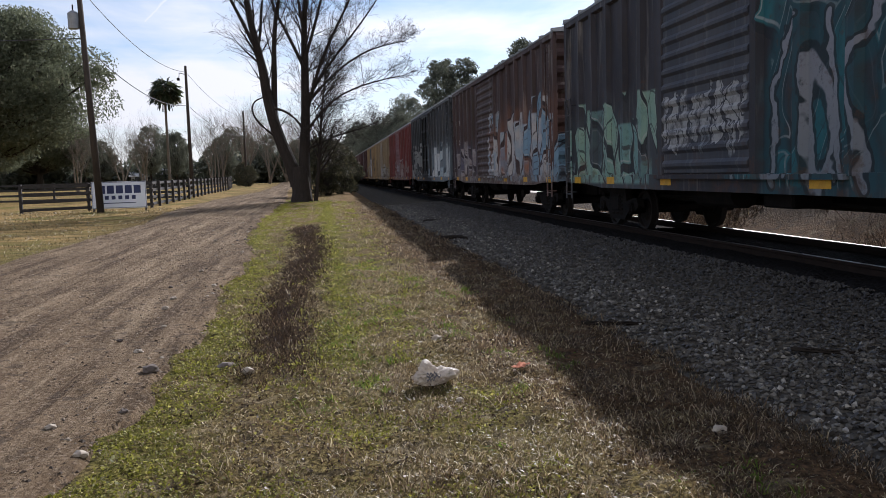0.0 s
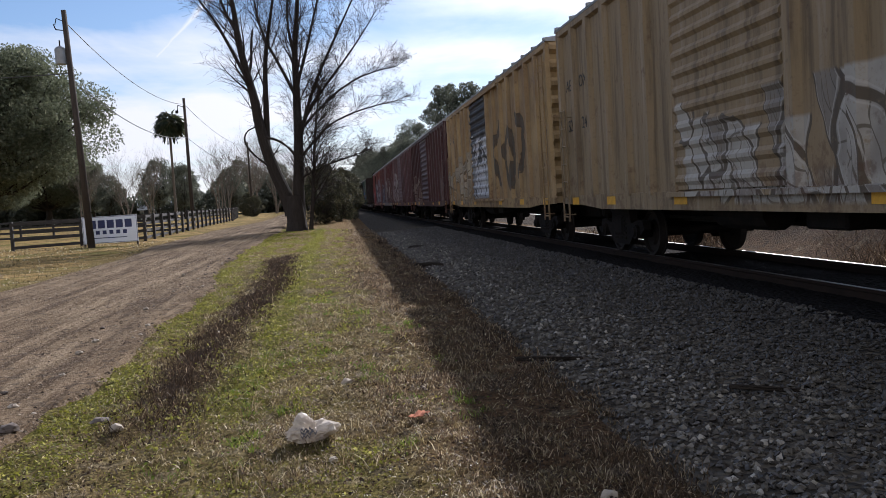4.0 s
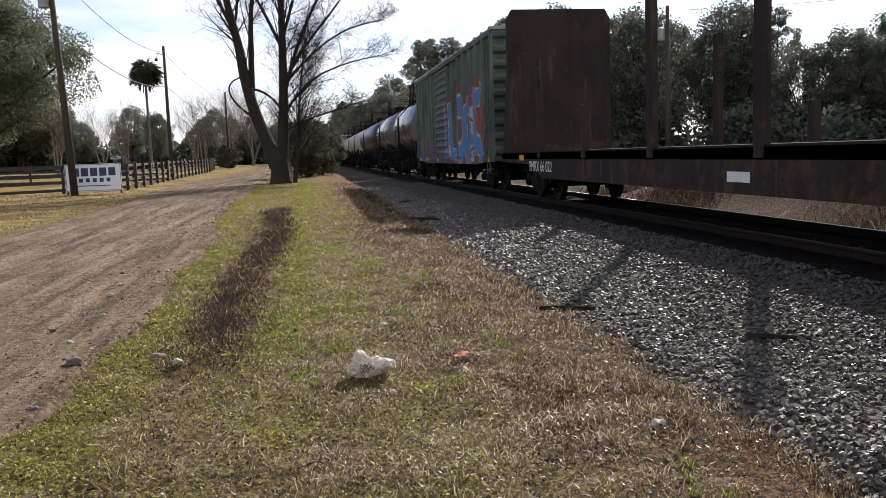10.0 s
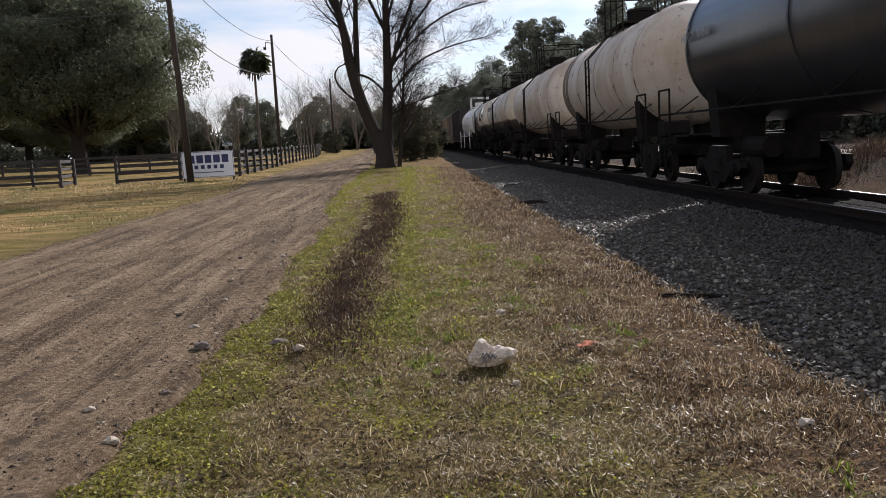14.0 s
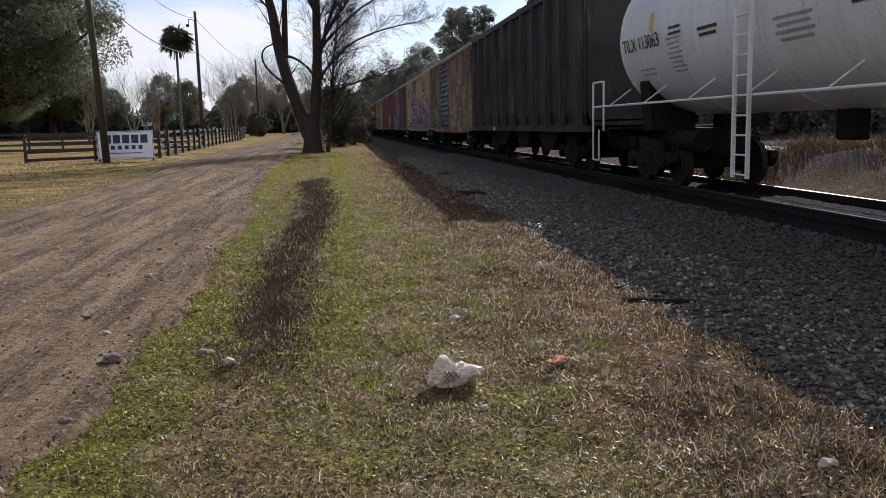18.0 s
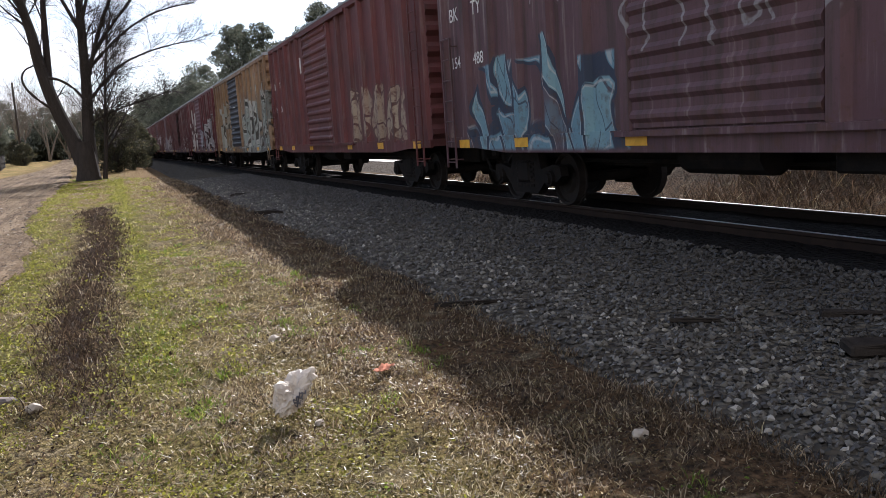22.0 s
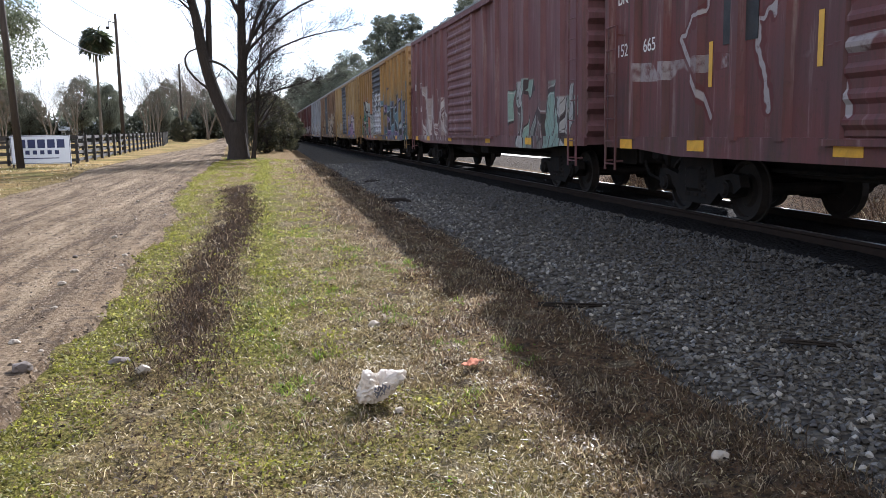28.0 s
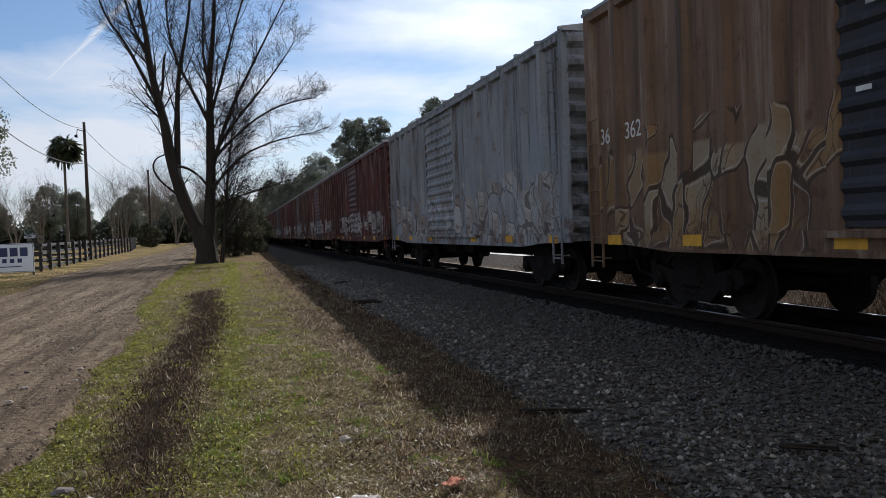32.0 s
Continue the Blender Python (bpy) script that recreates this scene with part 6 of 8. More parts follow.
    boxcar(111.9, 93.5, {"paint": paint("paint_straw", (0.38, 0.265, 0.13), (0.25, 0.165, 0.085), 11.0, (), 0.7, 0.35, sprays=((-6.4, -1.2, 1.4, 3.6, (0.10, 0.08, 0.06), (0.07, 0.06, 0.05), BLACK_, None, 0.09, ("claw", "o", "hook")),), wilds=((3.0, 8.4, 1.0, 2.6, (0.40, 0.38, 0.33), (0.20, 0.20, 0.18), (0.30, 0.20, 0.10), (0.06, 0.05, 0.04), 1.6, 0.6),)), "door": white_tagged, "door_label": "black door sprayed with white bubble letters", "ink": bk,
                         "logo": bk, "door_plates": [(0.9, 3.4, 0.34, 0.04, w), (0.9, 3.28, 0.4, 0.04, M["grey_ink"]), (-0.5, 3.15, 0.7, 0.04, w), (0.5, 2.05, 0.7, 0.07, M["grey_ink"]), (1.15, 2.5, 0.2, 0.05, w)], "marks": marks(("RB", "OX"), ("38", "390"), 3.7), "plates": [(0.6, 4.0, 0.6, 0.5, w)]}, "straw-yellow boxcar with black door and white graffiti")
    boxcar(129.4, 111.9, {"paint": paint("paint_wine", MAROON, (0.075, 0.03, 0.03), 12.0, (), 0.5, 0.5, wilds=((3.0, 7.6, 1.0, 2.6, (0.36, 0.29, 0.24), (0.22, 0.16, 0.13), (0.10, 0.05, 0.045), (0.05, 0.025, 0.02), 1.7, 0.55),)), "marks": marks(("BK", "TY"), ("15", "100"), 2.7)}, "dark wine-red boxcar with faded pale graffiti")
    boxcar(147.4, 129.4, {"paint": paint("paint_mauve", MAUVE, (0.13, 0.06, 0.06), 13.0, (), 0.5, 0.6, sprays=((2.9, 8.0, 1.1, 3.4, (0.36, 0.31, 0.30), (0.29, 0.24, 0.235), (0.04, 0.035, 0.035), (0.17, 0.105, 0.105), 0.13, ("bend", "slant", "wing")),), wilds=((2.9, 7.9, 1.2, 3.2, (0.44, 0.38, 0.37), (0.32, 0.25, 0.25), (0.13, 0.07, 0.07), (0.04, 0.03, 0.03), 1.0, 0.6),)), "plates": [(3.6, 1.75, 0.55, 0.6, bk)]}, "mauve-brown boxcar with tall white graffiti letters")
    boxcar(165.7, 147.4, {"paint": paint("paint_oxide", DARK_RED, (0.10, 0.04, 0.04), 14.0, (), 0.5, 0.7, wilds=((3.0, 8.0, 1.0, 2.7, (0.11, 0.16, 0.24), (0.20, 0.21, 0.24), (0.07, 0.10, 0.15), (0.03, 0.03, 0.04), 1.2, 0.7), (-8.3, 2.6, 1.4, 3.2, (0.40, 0.36, 0.32), (0.13, 0.09, 0.08), (0.11, 0.05, 0.05), (0.04, 0.025, 0.025), 1.0, 0.7), (-8.4, 4.0, 0.85, 1.25, (0.10, 0.22, 0.22), (0.12, 0.17, 0.24), (0.2, 0.18, 0.17), (0.03, 0.03, 0.04), 1.6, 0.6))), "marks": [(0, 2.75, "LRS", 0.4), (0, 2.2, "46", 0.4)]}, "oxide-red boxcar with blue and teal graffiti")
    boxcar(184.3, 165.7, {"paint": paint("paint_rust", (0.22, 0.05, 0.04), (0.13, 0.045, 0.04), 15.0, (), 0.4, 0.6, wilds=((-8.3, 2.6, 1.3, 3.5, (0.34, 0.33, 0.36), (0.16, 0.16, 0.20), (0.10, 0.09, 0.11), (0.05, 0.05, 0.06), 0.8, 0.8), (3.2, 6.6, 1.1, 3.0, (0.46, 0.06, 0.07), (0.34, 0.045, 0.05), (0.25, 0.05, 0.05), (0.06, 0.02, 0.02), 0.9, 0.85), (6.7, 8.3, 1.0, 2.6, (0.34, 0.34, 0.38), (0.2, 0.22, 0.3), (0.12, 0.1, 0.12), (0.03, 0.03, 0.04), 1.4, 0.7))), "marks": [(0, 3.3, "LRS", 0.42), (0, 2.75, "449", 0.42)],
                          "lift": 0.02}, "red boxcar covered in red, grey and blue graffiti", plug=True)
    bulkhead_flat(211.2, 184.3)
    boxcar(230.0, 211.2, {"paint": paint("paint_green", GREEN, (0.085, 0.12, 0.10), 16.0, ((-8.4, -6.2, 0.9, 3.0, (0.36, 0.07, 0.07), (0.32, 0.08, 0.07), BLACK_, 0.4), (-0.6, 8.4, 0.7, 2.0, (0.03, 0.12, 0.30), (0.22, 0.05, 0.05), (0.03, 0.08, 0.2), 0.6)), 0.3, 0.4, sprays=((-7.2, -0.7, 1.0, 3.2, (0.035, 0.15, 0.34), (0.03, 0.19, 0.46), (0.42, 0.46, 0.50), (0.30, 0.05, 0.06), 0.20, ("l", "o", "o", "k")),)),
                          "marks": [(0, 3.6, "CI", 0.4), (1, 3.6, "BX", 0.4), (0, 2.85, "151", 0.36), (1, 2.85, "063", 0.36)]}, "sage-green boxcar with huge blue and red graffiti", eave=5.0)
    black_tank = paint("tank_black", (0.026, 0.026, 0.030), (0.042, 0.041, 0.044), 17.0, (), 0.35, 0.08, 0.3, spec=0.5)
    grey_tank = paint("tank_slate", (0.10, 0.105, 0.12), (0.125, 0.128, 0.14), 18.0, (), 0.3, 0.06, 0.2, spec=0.7)
    white_dirty = paint("tank_stained", (0.66, 0.60, 0.52), (0.52, 0.43, 0.34), 19.0, (), 0.85, 0.16, 0.5)
    white_clean = paint("tank_white", (0.74, 0.74, 0.73), (0.66, 0.65, 0.63), 20.0, (), 0.08, 0.15, 0.4)
    cream = paint("tank_cream", (0.72, 0.66, 0.56), (0.60, 0.51, 0.39), 22.0, (), 0.4, 0.2, 0.5, skirt=2.35)
    tank(243.7, 230.0, grey_tank, "short slate-black tank car with glossy paint", marks=[(4.2, 0.0, "UTLX 112205", 0.24)], ink=M["grey_ink"])
    tank(257.5, 243.7, grey_tank, "dark slate tank car with white lettering", marks=[(4.2, 0.0, "NOKX 112205", 0.24)], ink=M["grey_ink"])
    tank(280.0, 257.5, black_tank, "long black tank car", radius=1.56, marks=[(8.6, 0.1, "HCGX 104868", 0.27)], ink=M["grey_ink"])
    tank(293.5, 280.0, white_dirty, "stained off-white tank car", stripe=(4.2, 5.2, paint("stripe_dark", (0.12, 0.10, 0.08), (0.2, 0.16, 0.12), 23.0, (), 0.5, 0.4)))
    tank(309.0, 293.5, white_dirty, "rust-stained off-white tank car")
    tank(324.5, 309.0, cream, "cream tank car with black lettering and warning panels", marks=[(4.6, 0.25, "OLNX 718238", 0.42), (1.6, 0.45, "NOT IN SERVICE", 0.12)], ink=bk)
    tank(339.5, 324.5, cream, "cream and black banded tank car", stripe=(-0.4, 3.6, black_tank), marks=[(5.0, 0.2, "TILX 160719", 0.32)], ink=bk, panels=[(-2.3, 3.35, 0.75, 0.8, M["rust_plate"]), (-4.5, 3.4, 1.0, 0.8, M["glass_dark"]), (-2.9, 2.85, 1.5, 0.24, M["glass_dark"])])
    tank(355.0, 339.5, white_clean, "clean white tank car with black lettering and ladders", marks=[(4.55, -0.28, "TILX 113063", 0.36), (-2.6, 0.35, "SODIUM HYPOCHLORITE", 0.2)], ink=bk, panels=[(3.0, 2.72 - 0.085 * k, 0.62 - 0.1 * (k % 3), 0.03, M["grey_ink"]) for k in range(8)] + [(-0.9, 2.62 - 0.1 * k, 0.95 - 0.15 * (k % 2), 0.035, M["grey_ink"]) for k in range(4)] + [(4.5, 2.25 - 0.1 * k, 0.7, 0.03, M["grey_ink"]) for k in range(2)] + [(0.9, 3.45, 0.22, 0.45, M["amber"]), (4.0, 3.1, 0.12, 0.35, M["amber"]), (1.6, 2.75, 0.7, 0.05, bk), (1.6, 2.65, 0.6, 0.05, bk), (2.9, 2.9, 0.5, 0.04, bk), (2.9, 2.8, 0.5, 0.04, bk), (-2.6, 2.7, 0.8, 0.05, bk), (-2.6, 2.6, 0.8, 0.05, bk), (-2.5, 3.2, 0.5, 0.5, M["yellow"])])
    hopper(372.6, 355.0)
    boxcar(389.6, 372.6, {"paint": paint("paint_beige", (0.22, 0.17, 0.115), (0.12, 0.085, 0.06), 24.0, (), 0.9, 1.0, wilds=((2.8, 7.6, 1.0, 2.7, (0.36, 0.36, 0.33), (0.12, 0.11, 0.10), (0.2, 0.15, 0.1), (0.03, 0.03, 0.03), 1.5, 0.7), (-8.2, -1.0, 1.0, 3.2, (0.30, 0.26, 0.2), (0.12, 0.09, 0.07), (0.2, 0.16, 0.11), (0.04, 0.035, 0.03), 1.0, 0.6))), "door": line_tagged, "door_label": "black door with thin white graffiti"}, "rusty beige boxcar with black door and white tags")
    boxcar(407.5, 389.6, {"paint": paint("paint_gold", (0.40, 0.29, 0.15), (0.30, 0.21, 0.12), 25.0, (), 0.4, 0.5, wilds=((2.8, 8.2, 1.1, 3.5, (0.54, 0.50, 0.43), (0.07, 0.075, 0.10), (0.42, 0.31, 0.17), (0.03, 0.035, 0.06), 1.0, 0.85), (-8.3, -1.0, 1.0, 3.4, (0.30, 0.22, 0.34), (0.12, 0.08, 0.16), (0.40, 0.36, 0.40), (0.03, 0.03, 0.04), 0.8, 0.8))), "door": purple_door, "door_label": "dark door covered in purple graffiti", "ink": bk, "logo": bk, "marks": marks(("RB", "OX"), ("34", "787"), 3.6)}, "gold-yellow boxcar with blue, black and purple graffiti")
    boxcar(425.8, 407.5, {"paint": paint("paint_aubergine", (0.10, 0.052, 0.06), (0.13, 0.07, 0.075), 26.0, (), 0.5, 0.7, sprays=((-0.9, 2.6, 2.0, 3.5, (0.30, 0.28, 0.28), (0.26, 0.24, 0.24), (0.10, 0.06, 0.06), None, 0.035, ("o", "fork", "hook", "claw", "bend", "tail")), (3.2, 5.4, 3.1, 3.9, (0.34, 0.28, 0.30), (0.3, 0.26, 0.26), (0.10, 0.06, 0.06), None, 0.03, ("hook", "bend", "tail"))), wilds=((2.8, 7.6, 0.95, 2.35, (0.21, 0.37, 0.41), (0.15, 0.29, 0.36), (0.10, 0.06, 0.07), (0.03, 0.05, 0.08), 0.85, 0.85),)),
                          "marks": marks(("BK", "TY"), ("154", "488"), 3.3), "plates": [(2.6, 3.9, 0.35, 0.45, w)]}, "aubergine-brown boxcar with light blue graffiti")
    boxcar(443.8, 425.8, {"paint": paint("paint_scarlet", (0.145, 0.044, 0.043), (0.10, 0.036, 0.036), 27.0, ((-7.0, -2.6, 1.1, 2.6, (0.5, 0.42, 0.3), (0.42, 0.34, 0.24), (0.1, 0.06, 0.05), 0.6),), 0.25, 0.3), "marks": marks(("BK", "TY"), ("156", "364"), 3.25), "plates": [(3.4, 3.75, 0.35, 0.5, M["white"]), (2.0, 3.1, 0.4, 0.75, w)]}, "red boxcar with white lettering and yellow reflectors")
    boxcar(462.5, 443.8, {"paint": paint("paint_ochre", (0.24, 0.14, 0.075), (0.30, 0.19, 0.10), 28.0, (), 0.6, 0.7, wilds=((2.7, 6.8, 1.0, 3.3, (0.46, 0.47, 0.42), (0.34, 0.37, 0.32), (0.26, 0.20, 0.13), (0.04, 0.05, 0.045), 1.15, 0.78), (-8.4, -1.0, 0.9, 3.3, (0.42, 0.43, 0.40), (0.26, 0.30, 0.28), (0.14, 0.16, 0.15), (0.03, 0.035, 0.035), 0.75, 0.85))), "door": black_door, "door_label": "plain black sliding door", "logo": bk, "door_plates": [(0.9, 3.4, 0.34, 0.04, w), (0.9, 3.28, 0.4, 0.04, M["grey_ink"]), (-0.5, 3.15, 0.7, 0.04, w), (0.5, 2.05, 0.7, 0.07, M["grey_ink"]), (1.15, 2.5, 0.2, 0.05, w)], "marks": marks(("RB", "OX"), ("39", "582"), 3.1), "plates": [(4.35, 2.3, 0.7, 0.75, M["rust_plate"]), (5.2, 2.0, 0.45, 0.5, bk)]}, "ochre boxcar with grey-green graffiti and black door")
    boxcar(480.6, 462.5, {"paint": paint("paint_cherry", (0.14, 0.034, 0.038), (0.10, 0.032, 0.035), 29.0, (), 0.3, 0.5, wilds=((2.8, 7.2, 1.0, 3.6, (0.54, 0.51, 0.47), (0.42, 0.38, 0.35), (0.11, 0.035, 0.035), (0.06, 0.03, 0.03), 0.7, 0.85), (-8.2, -0.6, 1.0, 3.2, (0.46, 0.45, 0.44), (0.30, 0.29, 0.30), (0.12, 0.04, 0.04), (0.03, 0.025, 0.025), 0.7, 0.85))), "marks": marks(("BK", "TY"), ("152", "630"), 3.2), "plates": [(4.6, 2.6, 0.55, 0.65, bk)]}, "cherry-red boxcar with white block graffiti")
    boxcar(499.5, 480.6, {"paint": paint("paint_burgundy", (0.085, 0.032, 0.036), (0.11, 0.045, 0.046), 30.0, ((-7.0, -2.0, 1.0, 2.4, MAROON, MAROON, WHITE_, 0.9),), 0.4, 0.5)}, "burgundy boxcar with thin white tags", plug=True)
    boxcar(517.7, 499.5, {"paint": paint("paint_port", (0.13, 0.045, 0.045), (0.09, 0.04, 0.04), 32.0, (), 0.4, 0.5, wilds=((-8.0, 7.0, 1.0, 2.6, (0.40, 0.38, 0.38), (0.24, 0.2, 0.2), (0.12, 0.05, 0.05), (0.03, 0.025, 0.025), 1.0, 0.7),))}, "port-red boxcar with grey graffiti")
    boxcar(536.1, 517.7, {"paint": paint("paint_russet", (0.14, 0.05, 0.047), (0.11, 0.052, 0.052), 33.0, ((-8.0, 7.6, 2.1, 2.4, (0.4, 0.37, 0.36), (0.3, 0.27, 0.26), DARK_RED, 0.12),), 0.4, 0.6, sprays=((2.7, 6.6, 1.3, 3.4, (0.40, 0.37, 0.36), (0.34, 0.31, 0.30), DARK_RED, None, 0.05, ("claw", "bend")), (-1.8, 2.2, 1.3, 3.6, (0.42, 0.39, 0.38), (0.36, 0.33, 0.32), DARK_RED, None, 0.08, ("fork", "hook", "tail")), (-8.0, -2.2, 1.2, 3.2, (0.42, 0.39, 0.38), (0.36, 0.33, 0.32), DARK_RED, None, 0.14, ("bend", "claw", "o", "fork")))), "marks": marks(("BK", "TY"), ("152", "665"), 3.35), "plates": [(4.6, 2.8, 0.8, 0.85, bk), (5.3, 2.15, 0.09, 0.6, M["amber"]), (3.0, 2.25, 0.09, 0.6, M["amber"])]}, "russet boxcar with white sprayed bands")
    boxcar(555.7, 536.1, {"paint": paint("paint_dusky", (0.175, 0.085, 0.088), (0.15, 0.066, 0.07), 34.0, (), 0.3, 0.5, wilds=((2.8, 7.0, 1.0, 2.6, (0.18, 0.10, 0.10), (0.36, 0.31, 0.29), (0.13, 0.07, 0.07), (0.52, 0.48, 0.46), 0.8, 0.75), (-8.4, -4.6, 0.9, 2.2, (0.4, 0.4, 0.38), (0.25, 0.38, 0.32), (0.15, 0.1, 0.1), (0.03, 0.03, 0.03), 1.0, 0.8))), "marks": marks(("BK", "TY"), ("151", "608"), 2.9)}, "dusky rose-brown boxcar with pale graffiti")
    boxcar(574.2, 555.7, {"paint": paint("paint_amber", YELLOW, (0.29, 0.165, 0.055), 35.0, (), 0.5, 0.35, wilds=((-8.4, -0.9, 0.95, 3.0, (0.09, 0.17, 0.22), (0.14, 0.10, 0.22), (0.05, 0.12, 0.13), (0.025, 0.03, 0.04), 0.9, 0.9), (1.2, 6.9, 1.0, 3.0, (0.48, 0.52, 0.50), (0.14, 0.20, 0.20), (0.40, 0.12, 0.18), (0.025, 0.03, 0.035), 0.85, 0.9), (5.8, 8.2, 1.0, 2.2, (0.05, 0.20, 0.12), (0.35, 0.08, 0.05), (0.06, 0.09, 0.09), (0.025, 0.03, 0.03), 1.2, 0.8))), "door": white_tagged, "door_label": "black door with pale graffiti", "logo": bk, "door_plates": [(0.9, 3.4, 0.34, 0.04, w), (0.9, 3.28, 0.4, 0.04, M["grey_ink"]), (-0.5, 3.15, 0.7, 0.04, w), (0.5, 2.05, 0.7, 0.07, M["grey_ink"]), (1.15, 2.5, 0.2, 0.05, w)], "marks": marks(("AB", "OX"), ("52", "443"), 2.95), "plates": [(6.7, 3.0, 0.62, 0.4, bk)]}, "amber-yellow boxcar with teal and blue graffiti and black door")
    boxcar(592.0, 574.2, {"paint": paint("paint_mustard", (0.37, 0.245, 0.105), (0.30, 0.195, 0.085), 36.0, (), 0.5, 0.35, wilds=((3.4, 7.4, 1.0, 2.2, (0.46, 0.44, 0.40), (0.36, 0.30, 0.20), (0.30, 0.22, 0.12), (0.16, 0.12, 0.08), 1.3, 0.5), (-5.6, -1.6, 1.0, 2.5, (0.50, 0.47, 0.50), (0.30, 0.20, 0.34), (0.10, 0.14, 0.30), (0.06, 0.06, 0.12), 0.8, 0.85),)), "door": line_tagged, "door_label": "black door with grey graffiti", "ink": bk, "logo": bk, "door_plates": [(0.9, 3.4, 0.34, 0.04, w), (0.9, 3.28, 0.4, 0.04, M["grey_ink"]), (-0.5, 3.15, 0.7, 0.04, w), (0.5, 2.05, 0.7, 0.07, M["grey_ink"]), (1.15, 2.5, 0.2, 0.05, w)], "marks": marks(("RE", "OX"), ("33", "096"), 2.85), "plates": [(2.6, 2.6, 0.65, 0.75, bk)]}, "mustard-yellow boxcar with black lettering and black door")
    boxcar(609.9, 592.0, {"paint": paint("paint_cocoa", (0.165, 0.098, 0.06), (0.205, 0.128, 0.08), 37.0, (), 0.7, 0.8, wilds=((2.8, 7.6, 0.95, 2.5, (0.36, 0.29, 0.20), (0.28, 0.17, 0.07), (0.13, 0.08, 0.05), (0.04, 0.03, 0.025), 1.3, 0.75), (-8.2, -0.9, 1.0, 2.8, (0.42, 0.37, 0.31), (0.34, 0.25, 0.15), (0.14, 0.09, 0.06), (0.045, 0.035, 0.03), 1.0, 0.8))), "door": black_door, "door_label": "black sliding door with white placard", "door_plates": [(0.9, 3.4, 0.34, 0.04, w), (0.9, 3.28, 0.4, 0.04, M["grey_ink"]), (-0.5, 3.15, 0.7, 0.04, w), (0.5, 2.05, 0.7, 0.07, M["grey_ink"]), (1.15, 2.5, 0.2, 0.05, w)], "marks": [(0, 2.6, "36", 0.42), (1, 2.6, "362", 0.42)], "plates": [(1.9, 2.7, 0.9, 0.8, w)]}, "cocoa-brown boxcar with cream and ochre graffiti")
    boxcar(627.8, 609.9, {"paint": paint("paint_silver", (0.28, 0.30, 0.33), (0.22, 0.225, 0.24), 38.0, (), 0.7, 0.9, wilds=((-7.8, 7.6, 0.95, 2.3, (0.46, 0.45, 0.44), (0.26, 0.20, 0.16), (0.34, 0.36, 0.40), (0.10, 0.08, 0.07), 1.3, 0.7),))}, "blue-grey boxcar with white and rust-brown graffiti")
    s = 627.8
    for i in range(11):
        k = stock[(0, 3, 1, 0, 2, 3, 1, 0, 3, 2, 1)[i]]
        boxcar(s + 18.0, s, k, "weathered freight boxcar, dark red to brown, with sliding door", door=3.05 if i % 3 else 2.44)
        s += 18.0


build_train()

# Trees and plants --------------------------------------------------------


def limb(verts, faces, pts, radii, seg=6):
    """Adds a bent, tapered branch to plain lists."""
    rings = []
    for i, p in enumerate(pts):
        d = (pts[min(i + 1, len(pts) - 1)] - pts[max(i - 1, 0)]).normalized()
        u = d.orthogonal().normalized()
        v = d.cross(u)
        start = len(verts)
        for j in range(seg):
            a = 2 * math.pi * j / seg
            verts.append(tuple(p + radii[i] * (math.cos(a) * u + math.sin(a) * v)))
        rings.append(start)
    for a, b in zip(rings, rings[1:]):
        for j in range(seg):
            faces.append((a + j, a + (j + 1) % seg, b + (j + 1) % seg, b + j))


def grow(rnd, store, p, d, length, radius, level, top, up=0.12, kink=0.22, twigs=(4, 3)):
    """A branch and its children, split by level into the given stores (verts, faces)."""
    n = 5 if level < 2 else 4
    pts, rad, q, dirn = [p.copy()], [radius], p.copy(), d.normalized()
    for i in range(n):
        dirn = (dirn + Vector((rnd.uniform(-kink, kink), rnd.uniform(-kink, kink), rnd.uniform(-kink, kink) * 0.6 + up * 0.4))).normalized()
        q = q + dirn * (length / n)
        pts.append(q.copy())
        rad.append(radius * (1 - 0.62 * (i + 1) / n))
    verts, faces = store[min(level, len(store) - 1)]
    limb(verts, faces, pts, rad, 8 if level == 0 else 6 if level == 1 else 4 if level == 2 else 3)
    if level >= top:
        return
    kids = twigs[0] + (rnd.random() < 0.5) if level < top - 1 else twigs[1] + (rnd.random() < 0.5)
    for c in range(kids):
        f = rnd.uniform(0.28, 1.0) if c else 1.0
        i = min(int(f * n), n - 1)
        base = pts[i].lerp(pts[i + 1], f * n - i)
        axis = Vector((rnd.uniform(-1, 1), rnd.uniform(-1, 1), rnd.uniform(-0.25, 0.75)))
        side = (axis - axis.project(dirn)).normalized()
        nd = (dirn * rnd.uniform(0.55, 0.95) + side * rnd.uniform(0.5, 0.95) + Vector((0, 0, up))).normalized()
        grow(rnd, store, base, nd, length * rnd.uniform(0.55, 0.80), max(rad[min(i + 1, n)] * rnd.uniform(0.5, 0.7), 0.009), level + 1, top, up, kink, twigs)


